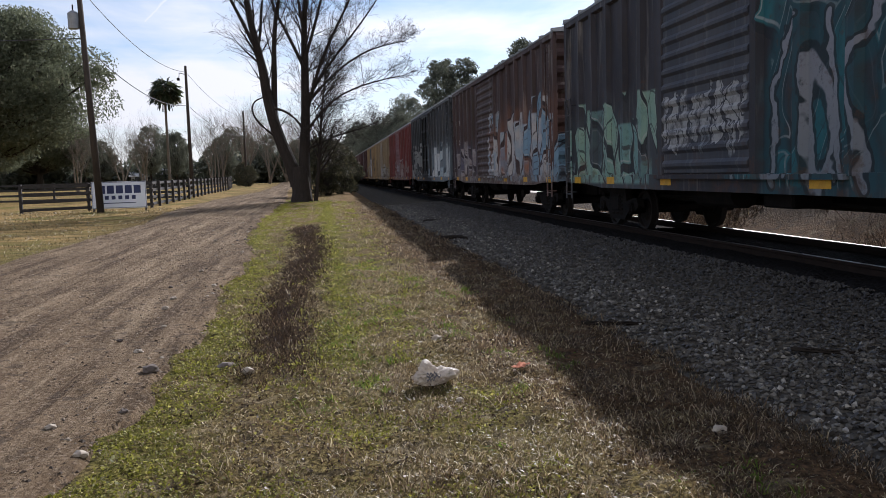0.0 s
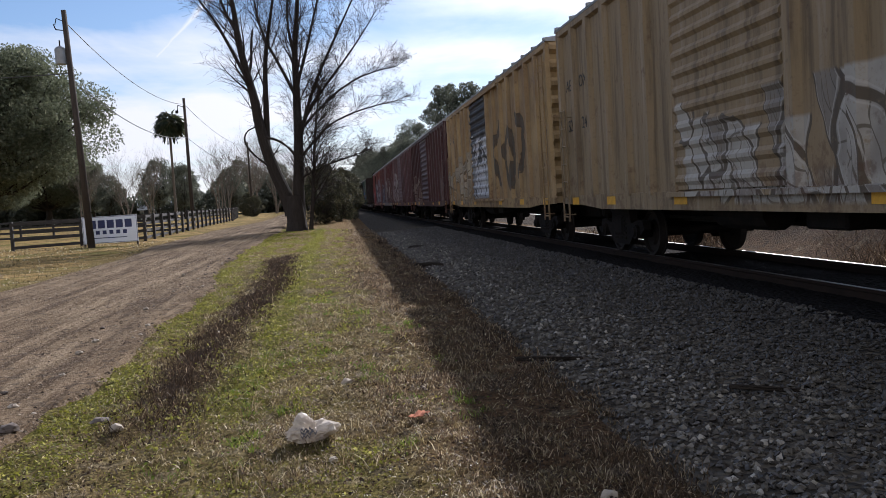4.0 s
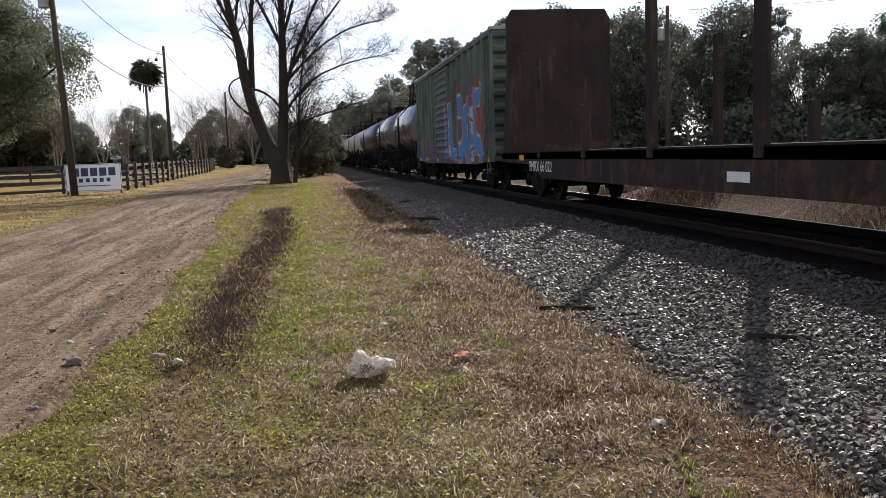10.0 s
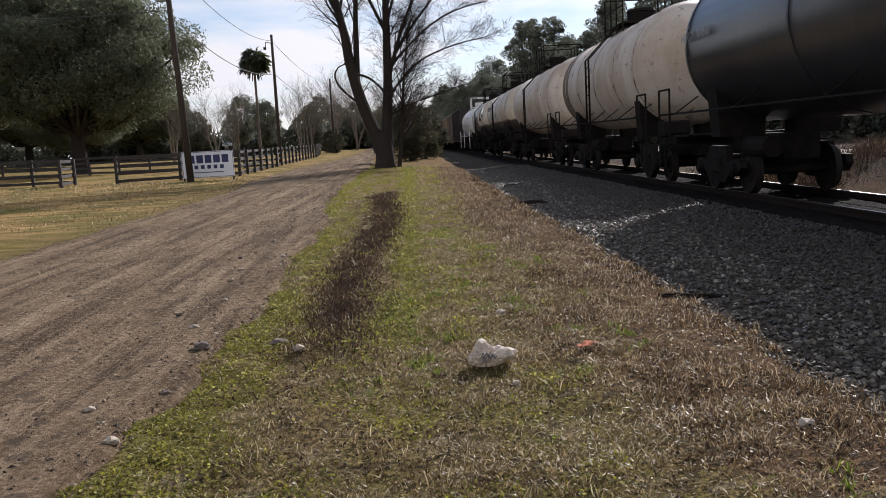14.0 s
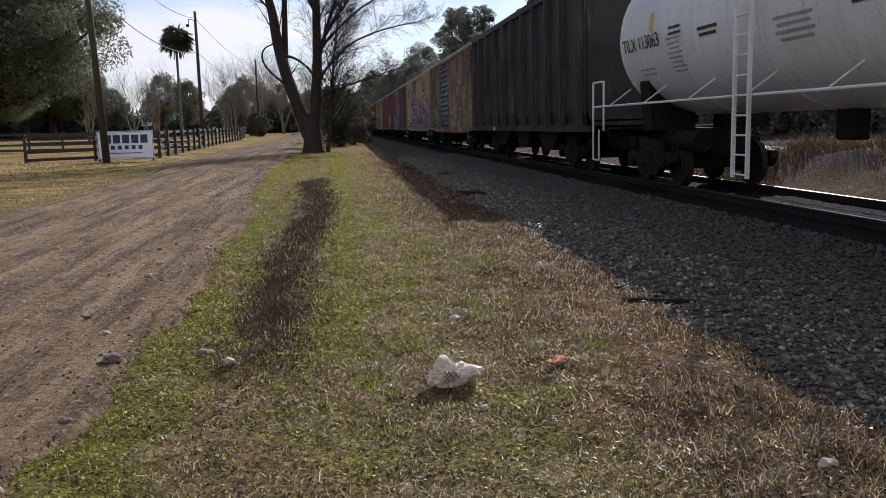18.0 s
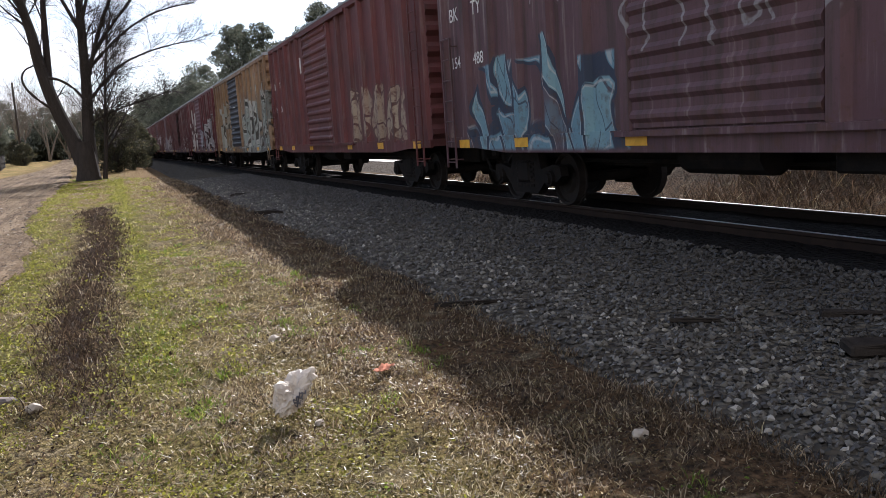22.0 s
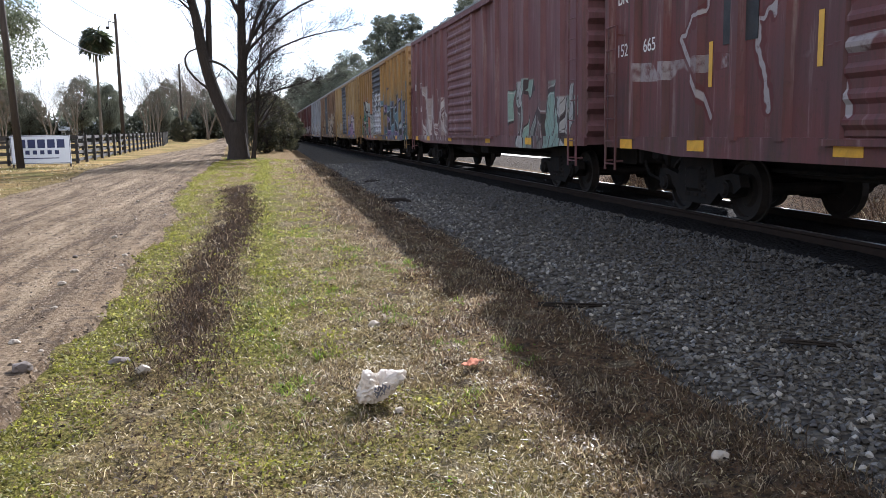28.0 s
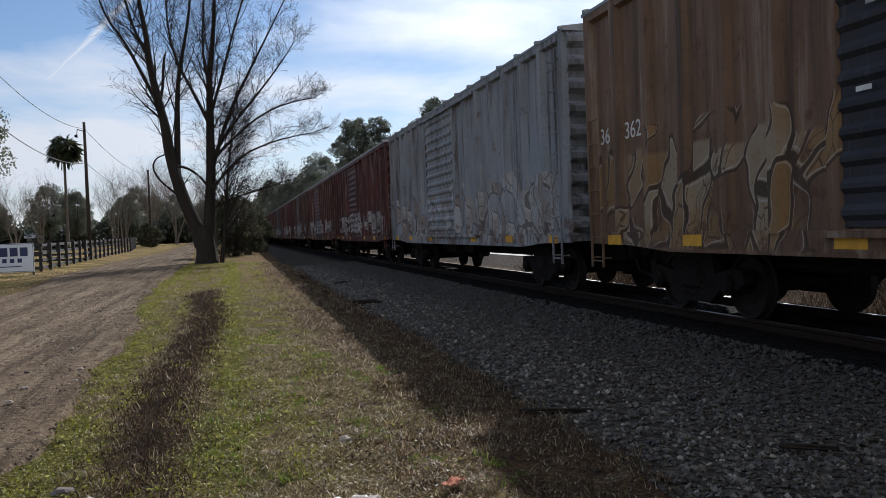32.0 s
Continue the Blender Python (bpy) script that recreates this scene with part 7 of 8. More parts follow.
def bare_tree():
    rnd = random.Random(8)
    tree = thing("bare_tree", "tall leafless tree with several dark stems and fine twigs", "tree", pose(-1.98, 46.2, gz(-1.98, 46.2) - 0.1))
    store = [([], []), ([], []), ([], [])]

    def stem(points, r0, r1, level=0):
        """A bent stem through (x, z) points, swaying a little in depth."""
        sway, lean = rnd.uniform(0, 6.0), rnd.uniform(-0.06, 0.06) * (level > 0)
        pts = [Vector((x, 0.25 * math.sin(sway + 0.35 * z) * min(z / 4, 1) + lean * 8 * i / len(points), z)) for i, (x, z) in enumerate(points)]
        for _ in range(2):
            fine = [pts[0]]
            for a, b in zip(pts, pts[1:]):
                fine += [a.lerp(b, 0.27), a.lerp(b, 0.73)]
            pts = fine + [pts[-1]]
        n = len(pts) - 1
        rad = [r0 + (r1 - r0) * (i / n) ** 0.85 for i in range(n + 1)]
        limb(*store[level], pts, rad, 12 if level == 0 else 7)
        return pts, rad

    def branch(p, d, length, radius, level, top, bend, wild):
        """A slender limb that curves steadily and carries finer ones along it."""
        n = 6 if level < 3 else 4
        pts, rad, q, dirn = [p.copy()], [radius], p.copy(), d.normalized()
        curve = Vector((rnd.gauss(0, wild), rnd.gauss(0, wild), bend + rnd.gauss(0, wild * 0.6)))
        for i in range(n):
            dirn = (dirn + curve / n + Vector((rnd.gauss(0, wild), rnd.gauss(0, wild), rnd.gauss(0, wild))) * 0.45).normalized()
            q = q + dirn * (length / n)
            pts.append(q.copy())
            rad.append(max(radius * (1 - 0.80 * (i + 1) / n), 0.0045))
        limb(*store[min(level, 2)], pts, rad, 6 if level == 1 else 4 if level == 2 else 3)
        if level >= top:
            return
        kids = (0, 6, 4, 3)[level]
        for c in range(kids):
            f = 0.10 + 0.86 * (c + rnd.random()) / kids
            i = min(int(f * n), n - 1)
            base = pts[i].lerp(pts[i + 1], f * n - i)
            along = (pts[i + 1] - pts[i]).normalized()
            axis = Vector((rnd.uniform(-1, 1), rnd.uniform(-1, 1), rnd.uniform(-0.6, 0.8)))
            side = (axis - axis.project(along)).normalized()
            nd = along * rnd.uniform(0.7, 1.0) + side * (rnd.uniform(0.4, 0.8) if level == 1 else rnd.uniform(0.65, 1.15))
            branch(base, nd, length * (1.0 - 0.35 * f) * rnd.uniform(0.45, 0.85), max(rad[i] * rnd.uniform(0.42, 0.6), 0.0055), level + 1, top, bend * 0.5, wild)

    def clothe(line, first, count, reach, out, rise, bend, thick=0.34, top=4):
        pts, rad = line
        n = len(pts) - 1
        for c in range(count):
            f = first + (0.99 - first) * (c + rnd.random()) / count
            i = min(int(f * n), n - 1)
            p = pts[i].lerp(pts[i + 1], f * n - i)
            d = (pts[i + 1] - pts[i]).normalized()
            a = rnd.uniform(0, 6.283)
            side = Vector((math.cos(a) + out, math.sin(a), rise + rnd.uniform(-0.2, 0.3)))
            nd = d * rnd.uniform(0.5, 1.0) + side.normalized() * rnd.uniform(0.5, 0.9)
            branch(p, nd, reach * (1.1 - 0.55 * f) * rnd.uniform(0.7, 1.2), max(rad[i] * rnd.uniform(0.7, 1.1) * thick, 0.014), 1, top, bend, 0.15)

    # the flared butt, then two great stems from one fork
    limb(*store[0], [Vector((0.0, 0, -0.25)), Vector((0.0, 0, 0.15)), Vector((0.02, 0, 0.6)), Vector((-0.02, 0, 1.3)), Vector((-0.08, 0, 2.0))], [0.80, 0.60, 0.52, 0.50, 0.42], 14)
    left = stem([(-0.18, 1.0), (-0.51, 2.18), (-1.13, 3.72), (-1.61, 5.85), (-1.70, 7.04), (-1.96, 8.25), (-2.38, 10.37), (-2.42, 11.72), (-2.73, 13.38), (-2.86, 15.5), (-2.87, 17.3)], 0.42, 0.03)
    right = stem([(0.2, 0.9), (0.24, 2.72), (0.42, 4.79), (0.46, 6.87), (0.52, 8.65), (0.55, 9.84), (0.89, 12.2), (0.99, 14.6), (1.42, 17.2)], 0.36, 0.03)
    mid = stem([(-1.28, 4.4), (-1.16, 7.0), (-1.10, 8.48), (-0.93, 9.96), (-0.65, 11.13), (-0.20, 13.47), (-0.09, 16.6)], 0.20, 0.025)
    leg = stem([(-1.93, 8.0), (-2.72, 9.81), (-3.62, 11.66), (-4.17, 12.3), (-4.72, 13.84), (-4.81, 15.6)], 0.115, 0.02, 1)
    leg_top = stem([(-2.4, 10.7), (-3.0, 11.91), (-3.38, 13.43), (-3.64, 15.1), (-3.71, 16.9)], 0.10, 0.02, 1)
    cross = stem([(0.46, 7.2), (-0.27, 8.86), (-1.04, 10.41), (-1.41, 12.08), (-1.44, 13.87), (-1.48, 16.2)], 0.11, 0.02, 1)
    fan = [stem([(0.5, 5.0), (1.25, 7.4), (2.03, 8.98), (3.01, 10.83), (3.9, 12.55), (4.78, 14.3)], 0.12, 0.018, 1),
           stem([(0.5, 5.6), (1.9, 7.63), (3.2, 9.1), (4.2, 10.4), (5.0, 11.6)], 0.095, 0.015, 1),
           stem([(0.5, 5.4), (2.0, 6.95), (3.5, 8.0), (4.9, 8.45), (5.9, 8.6)], 0.085, 0.015, 1),
           stem([(0.4, 3.9), (1.8, 5.5), (3.2, 6.2), (4.7, 6.6), (5.8, 6.8)], 0.08, 0.015, 1),
           stem([(0.4, 2.9), (1.8, 3.55), (3.0, 3.85), (4.1, 4.2)], 0.065, 0.014, 1)]
    tops = [stem([(0.55, 7.8), (1.2, 9.79), (1.76, 11.83), (2.42, 13.86), (2.98, 16.2)], 0.10, 0.02, 1),
            stem([(0.55, 9.0), (0.2, 11.06), (0.46, 13.12), (0.45, 15.8)], 0.09, 0.02, 1)]
    curl = stem([(-1.30, 3.7), (-1.98, 4.24), (-2.46, 4.96), (-2.29, 5.54), (-1.8, 5.72)], 0.075, 0.03, 1)
    stem([(-1.5, 5.15), (-0.73, 5.05), (-0.03, 4.47), (0.3, 3.9)], 0.075, 0.06, 1)
    stem([(-1.95, 8.4), (-1.75, 9.2), (-1.72, 10.2), (-1.6, 10.9)], 0.09, 0.05, 1)
    clothe(left, 0.40, 15, 3.0, -0.5, 0.5, 0.25)
    clothe(left, 0.16, 14, 1.9, -0.6, 0.0, -0.1, 0.14, 3)
    clothe(mid, 0.25, 15, 2.9, 0.0, 0.6, 0.3)
    clothe(leg, 0.25, 12, 2.4, -0.5, 0.4, 0.2, 0.5)
    clothe(leg_top, 0.15, 10, 2.4, -0.2, 0.6, 0.3, 0.5)
    clothe(cross, 0.15, 13, 2.7, -0.2, 0.7, 0.3, 0.5)
    clothe(right, 0.34, 20, 3.3, 0.3, 0.6, 0.3, 0.3)
    clothe(right, 0.12, 20, 2.9, 0.9, 0.0, -0.15, 0.16)
    clothe(right, 0.15, 8, 1.8, -0.4, 0.2, 0.0, 0.14, 3)
    for line in tops:
        clothe(line, 0.15, 12, 2.8, 0.3, 0.7, 0.3, 0.5)
    for line, bend in zip(fan, (0.3, 0.2, 0.0, -0.05, -0.1)):
        clothe(line, 0.06, 18, 2.0, 0.2, 0.35 + bend, bend + 0.15, 0.42)
    slim = stem([(0.75, 0.1), (1.0, 2.0), (1.15, 3.8), (1.35, 5.6), (1.7, 7.6)], 0.13, 0.03, 1)
    clothe(slim, 0.22, 36, 2.6, 0.6, 0.1, -0.1, 0.45)
    clothe(slim, 0.30, 12, 1.8, -0.5, 0.3, 0.1, 0.4, 3)
    clothe(left, 0.30, 10, 2.4, 0.7, 0.3, 0.2, 0.2)
    clothe(curl, 0.75, 3, 1.0, -0.4, 0.3, 0.0, 0.4, 3)
    for name, (v, fc), mat in zip(("trunk", "branch", "twig"), store, (M["bark"], M["bark"], M["twig"])):
        ob = raw(name, v, fc, mat, tree)
        if name != "trunk":
            tagged(ob, kind="stuff")


def leaf_cloud(rnd, centres, count, size, spread_):
    """Small bent leaf sprays round given clump centres (place, radius)."""
    n = count
    pick = rnd.randint(0, len(centres), n)
    cen = np.array([c for c, _ in centres])[pick]
    rad = np.array([r for _, r in centres])[pick]
    v = rnd.normal(size=(n, 3))
    v /= np.linalg.norm(v, axis=1)[:, None]
    pos = cen + v * (rad * (0.25 + 0.85 * rnd.rand(n) ** 0.5))[:, None] * (1, 1, spread_)
    s = size * (0.5 + rnd.rand(n))
    a = rnd.normal(size=(n, 3))
    a /= np.linalg.norm(a, axis=1)[:, None]
    b = np.cross(a, rnd.normal(size=(n, 3)))
    b /= np.linalg.norm(b, axis=1)[:, None]
    verts = np.stack([pos - a * s[:, None], pos + b * (s * 0.55)[:, None], pos + a * s[:, None], pos - b * (s * 0.55)[:, None]], 1)
    faces = (np.arange(n)[:, None] * 4 + np.arange(4)).tolist()
    return verts.reshape(-1, 3).tolist(), faces


def crown_tree(name, label, seed, height, width, trunk_h, trunk_r, leaf_mat, leaves, leaf_size, clumps, flat=0.75, m=None, low=0.35, top_bias=0.0, inner=0.35):
    rnd, nr = random.Random(seed), np.random.RandomState(seed)
    tree = thing(name, label, "tree", m)
    store = [([], []), ([], [])]
    limb(*store[0], [Vector((0, 0, -0.3)), Vector((0, 0, 0.4)), Vector((rnd.uniform(-0.2, 0.2), 0, trunk_h * 0.6)), Vector((rnd.uniform(-0.3, 0.3), rnd.uniform(-0.3, 0.3), trunk_h))], [trunk_r * 1.5, trunk_r * 1.05, trunk_r * 0.9, trunk_r * 0.75], 10)
    centres = []
    for i in range(clumps):
        a = 6.283 * (i * 0.618 % 1.0) + rnd.uniform(-0.3, 0.3)
        h = low + (1 - low) * ((i + 0.5) / clumps) ** (0.85 + top_bias)
        prof = math.sin(math.pi * min(max((h - low * 0.75) / (1.04 - low * 0.75), 0.05), 0.97)) ** 0.6
        r = width / 2 * prof * rnd.uniform(inner, 0.98)
        c = Vector((r * math.cos(a), r * math.sin(a), h * height - rnd.uniform(0, 0.06) * height))
        rr = width * rnd.uniform(0.055, 0.125)
        centres.append((tuple(c), rr))
        if i % 2 == 0:
            st = Vector((0, 0, trunk_h * rnd.uniform(0.7, 1.0)))
            mid = st.lerp(c, 0.5) + Vector((0, 0, -0.05 * height + rnd.uniform(-0.3, 0.5)))
            limb(*store[1], [st, mid, c], [trunk_r * 0.42, trunk_r * 0.22, trunk_r * 0.06], 5)
    raw("trunk", *store[0], M["bark"], tree)
    raw("limb", *store[1], M["bark"], tree)
    v, f = leaf_cloud(nr, centres, leaves, leaf_size, flat)
    raw("crown", v, f, leaf_mat, tree)
    return tree


def palm():
    rnd = random.Random(4)
    tree = thing("palm_tree", "tall cabbage palm with a round head of dark fronds", "palm", pose(-21.0, 116.4, gz(-21, 116)))
    bm = bmesh.new()
    lathe(bm, [(-0.3, 0.30), (0.5, 0.22), (4.0, 0.17), (9.0, 0.155), (12.4, 0.18), (13.0, 0.25), (13.6, 0.12)], "z", (0, 0, 0), 10)
    part("trunk", bm, M["palm_trunk"], tree, smooth=True)
    verts, faces = [], []
    for i in range(104):
        a = 6.283 * (i * 0.618 % 1)
        el = math.asin(-0.7 + 1.68 * ((i + 0.5) / 104))
        d = Vector((math.cos(a) * math.cos(el), math.sin(a) * math.cos(el), math.sin(el)))
        base = Vector((0, 0, 13.1))
        hub = base + d * rnd.uniform(0.8, 1.5)
        side = d.cross(Vector((0, 0, 1))).normalized()
        nrm = side.cross(d)
        for j in range(15):
            f = (j - 7) / 7
            tip = hub + (d * math.cos(f * 1.45) + side * math.sin(f * 1.45)) * rnd.uniform(0.7, 1.3) + Vector((0, 0, -0.7 - 0.35 * abs(f))) + nrm * rnd.uniform(-0.1, 0.1)
            n = len(verts)
            wv = side.cross(tip - hub).normalized() * 0.03 + side * 0.055
            verts += [tuple(hub - wv), tuple(hub + wv), tuple(hub.lerp(tip, 0.6) + wv * 1.3), tuple(tip), tuple(hub.lerp(tip, 0.6) - wv * 1.3)]
            faces.append((n, n + 1, n + 2, n + 3, n + 4))
    for i in range(46):
        a = 6.283 * i / 46 + rnd.random()
        p = Vector((math.cos(a) * 0.6, math.sin(a) * 0.6, 12.5))
        t = p + Vector((math.cos(a) * 0.5, math.sin(a) * 0.5, -rnd.uniform(0.9, 2.3)))
        n = len(verts)
        s = Vector((-math.sin(a), math.cos(a), 0)) * 0.09
        verts += [tuple(p - s * 0.3), tuple(p + s * 0.3), tuple(t + s), tuple(t - s)]
        faces.append((n, n + 1, n + 2, n + 3))
    raw("fronds", verts, faces, M["palm_leaf"], tree)


def twig_tree(seed, height, label):
    """A small leafless tree of the far fields."""
    rnd = random.Random(seed)
    tree = thing("leafless_tree", label, "tree")
    store = [([], []), ([], [])]
    for i in range(3):
        d = Vector((rnd.uniform(-0.35, 0.35), rnd.uniform(-0.35, 0.35), 1))
        grow(rnd, store, Vector((0, 0, -0.2)), d, height * 0.75, 0.16, 0, 3, 0.2, 0.2, (5, 5))
    raw("trunk", *store[0], M["dead_twig"], tree)
    tagged(raw("twig", *store[1], M["dead_twig"], tree), kind="stuff")
    return tree


def thicket(name, label, seed, line, depth, height, leaves, size):
    """A long uneven band of undergrowth along a line."""
    rnd = np.random.RandomState(seed)
    centres = []
    pts = [Vector((x, y, 0)) for x, y in line]
    for a, b in zip(pts, pts[1:]):
        for i in range(max(2, int((b - a).length / 1.3))):
            p = a.lerp(b, rnd.rand())
            h = height * (0.45 + 0.55 * abs(noise.noise((p.x * 0.09, p.y * 0.09, seed)) * 1.6)) * (0.6 + 0.4 * rnd.rand())
            for k in range(3):
                r = height * (0.13 + 0.12 * rnd.rand())
                x, y = p.x + rnd.normal() * depth * 0.6, p.y + rnd.normal() * depth * 0.3
                centres.append(((x, y, gz(x, y) + r * 0.5 + (h - r) * k / 2.4), r))
    v, f = leaf_cloud(rnd, centres, leaves, size, 0.9)
    tagged(raw(name, v, f, M["wood_leaf"]), label, "undergrowth", kind="stuff")


def set_copy(ob, x, y, scale=1.0, turn=0.0, label=""):
    c = copy_thing(ob, pose(x, y, gz(x, y) - 0.1, 0, 0, turn) @ Matrix.Diagonal((scale, scale, scale, 1)))
    c.scale = (scale, scale, scale)
    if label:
        c["label"] = label
    return c


def build_plants():
    bare_tree()
    palm()
    rnd = random.Random(12)
    oak = crown_tree("live_oak", "broad dark evergreen live oak behind the fence", 21, 14.8, 20, 4.2, 0.62, M["oak_leaf"], 190000, 0.11, 150, 0.62, pose(-27.8, 71, gz(-27, 71)), 0.34, 0.0, 0.45)
    for x, y, s, t in ((-44, 82, 1.05, 130), (-46, 118, 0.7, 220), (-62, 100, 1.0, 60), (-58, 130, 1.0, 10), (-48, 150, 0.9, 150), (-75, 120, 1.1, 250)):
        set_copy(oak, x, y, s, t)
    bush = crown_tree("evergreen_shrub", "dense dark evergreen shrub", 22, 4.6, 4.4, 0.5, 0.1, M["shrub_leaf"], 18000, 0.065, 46, 0.95, pose(0.6, 90, gz(0.2, 90)), 0.10)
    bush.scale = (0.4, 0.4, 0.36)
    for x, y, s, t in ((-0.6, 57, 0.80, 40), (0.5, 60, 0.70, 160), (1.1, 66, 0.62, 250), (-0.1, 72, 0.85, 300), (1.5, 80, 0.7, 20), (1.0, 96, 0.55, 90), (0.0, 104, 0.7, 200), (-1.8, 110, 0.7, 310), (1.8, 112, 0.9, 10), (0.8, 122, 1.1, 50),
                       (-10.4, 112, 0.6, 30), (-11.6, 118, 0.7, 70), (-1.0, 130, 1.5, 130), (2.0, 150, 1.6, 170)):
        set_copy(bush, x, y, s, t)
    kinds = [crown_tree("woodland_tree", "tall dark woodland tree with an uneven crown", 31, 17, 11, 6.0, 0.26, M["wood_leaf"], 22000, 0.135, 130, 0.9, pose(27, 92, -0.1), 0.28, 0.1),
             crown_tree("woodland_tree", "slender woodland tree with open branches", 32, 19, 8, 8.5, 0.22, M["wood_leaf"], 13000, 0.13, 80, 0.8, pose(21.5, 128, -0.1), 0.42, 0.0),
             crown_tree("woodland_tree", "dense woodland tree with a rounded crown", 33, 14, 10, 4.5, 0.24, M["wood_leaf"], 22000, 0.135, 130, 0.95, pose(31, 76, -0.1), 0.22, 0.1)]
    for x, y, k, t in ((-24, 140, 0.52, 190), (-29, 146, 0.6, 20), (-40, 148, 0.55, 80), (-18, 152, 0.5, 120), (-35, 138, 0.45, 300)):
        set_copy(kinds[0], x, y, k, t)
    # the wood beyond the railway: further back near the camera, close to the track far off
    for i in range(62):
        f = i / 61
        y = 46 + 330 * f ** 1.35
        edge = 46 - 26 * smooth01((y - 50) / 60) - 7 * smooth01((y - 110) / 90)
        row = i % 3
        x = edge + row * 6.0 + rnd.uniform(-2, 2)
        set_copy(kinds[rnd.choice((0, 0, 1, 2, 2))], x, y + rnd.uniform(-4, 4), rnd.uniform(0.72, 1.0) * (0.85 + 0.25 * smooth01((y - 60) / 80)), rnd.uniform(0, 360))
    for i in range(34):
        y = 50 + 95 * (i / 33)
        edge = 48 - 27 * smooth01((y - 50) / 55)
        set_copy(kinds[rnd.choice((0, 1, 2, 2))], edge + rnd.uniform(-1, 12), y + rnd.uniform(-3, 3), rnd.uniform(0.5, 0.85), rnd.uniform(0, 360))
    for x, y, s in ((52, 40, 0.8), (58, 28, 0.85), (50, 16, 0.8), (60, 8, 0.9), (55, -8, 0.8), (64, 50, 0.9), (66, 20, 0.9)):
        set_copy(kinds[rnd.choice((0, 2))], x, y, s, rnd.uniform(0, 360))
    # woods closing the view at the end of the lane and over the pasture
    for i in range(26):
        x = -6 - 150 * (i / 25) + rnd.uniform(-2, 2)
        y = 190 + rnd.uniform(-25, 30) - 0.25 * abs(x)
        set_copy(kinds[rnd.choice((0, 2, 2))], x, y, rnd.uniform(0.55, 0.85), rnd.uniform(0, 360))
    for i in range(12):
        set_copy(kinds[2], -2 - 3.2 * i + rnd.uniform(-2, 2), 150 + rnd.uniform(-10, 25) + 2 * i, rnd.uniform(0.4, 0.6), rnd.uniform(0, 360))
    thicket("far_thicket", "dark band of far trees closing the pasture", 51, [(-160, 175), (-90, 168), (-45, 160), (-20, 158), (-4, 172)], 4.0, 10.0, 46000, 0.42)
    thicket("track_thicket", "tangled dark undergrowth below the wood beyond the railway", 52, [(64, -20), (60, 20), (52, 42), (38, 66), (26, 92), (20, 130), (16, 200)], 3.5, 8.5, 70000, 0.28)
    bare = twig_tree(41, 7.5, "pale leafless tree at the edge of the pasture")
    bare.matrix_basis = pose(-12, 128, gz(-12, 128))
    for x, y, s, t in ((-15, 122, 0.9, 50), (-9.0, 134, 1.1, 100), (-18, 138, 1.0, 200), (-26, 126, 0.9, 250), (-31, 110, 0.8, 20), (-6.5, 140, 0.9, 300), (-23, 98, 0.7, 140), (-13.5, 145, 1.2, 10), (-3.8, 138, 1.0, 80)):
        set_copy(bare, x, y, s, t)


build_plants()

# Fence, poles, sign and small things -------------------------------------


def fence_run(points, spacing, label, rails=4, height=1.32):
    fence = thing("board_fence", label, "fence", None, "black board fences")
    posts = []
    for (x0, y0), (x1, y1) in zip(points, points[1:]):
        n = max(1, round(math.hypot(x1 - x0, y1 - y0) / spacing))
        posts += [(x0 + (x1 - x0) * i / n, y0 + (y1 - y0) * i / n) for i in range(n)]
    posts.append(points[-1])
    rnd = random.Random(len(posts))
    for x, y in posts:
        bm = bmesh.new()
        z = gz(x, y)
        box(bm, x - 0.07, x + 0.07, y - 0.07, y + 0.07, z - 0.2, z + height + rnd.uniform(0.02, 0.10), 0.012)
        part("post", bm, M["fence_board"], fence)
    for (xa, ya), (xb, yb) in zip(posts, posts[1:]):
        d = Vector((xb - xa, yb - ya, 0))
        n = Vector((d.y, -d.x, 0)).normalized() * 0.09
        if n.y > 0:
            n = -n
        for k in range(rails):
            z = 0.16 + (height - 0.22) * k / (rails - 1)
            bm = bmesh.new()
            vs = []
            for (px, py), e in (((xa, ya), -0.06), ((xb, yb), 0.06)):
                g = gz(px, py) + z + rnd.uniform(-0.015, 0.015)
                p = Vector((px, py, 0)) + n + d.normalized() * e
                for off, hh in ((0, -0.07), (0, 0.07), (0.035, 0.07), (0.035, -0.07)):
                    q = p + n.normalized() * off
                    vs.append(bm.verts.new((q.x, q.y, g + hh)))
            for i in range(4):
                bm.faces.new((vs[i], vs[(i + 1) % 4], vs[4 + (i + 1) % 4], vs[4 + i]))
            bm.faces.new(vs[3::-1]), bm.faces.new(vs[4:])
            part("board", bm, M["fence_board"], fence)


def build_fences():
    fence_run([(-15.2, 42.6), (-9.7, 45.4), (-10.0, 58), (-10.4, 71), (-10.6, 90), (-12.5, 112)], 2.5, "black four-board wooden fence with posts along the lane")
    fence_run([(-17.7, 42.0), (-18.4, 45.5), (-30, 47)], 2.5, "black board fence turning in beside the gateway")
    fence_run([(-60, 74), (-34, 66), (-10.0, 60)], 2.6, "black board fence across the pasture", 4)


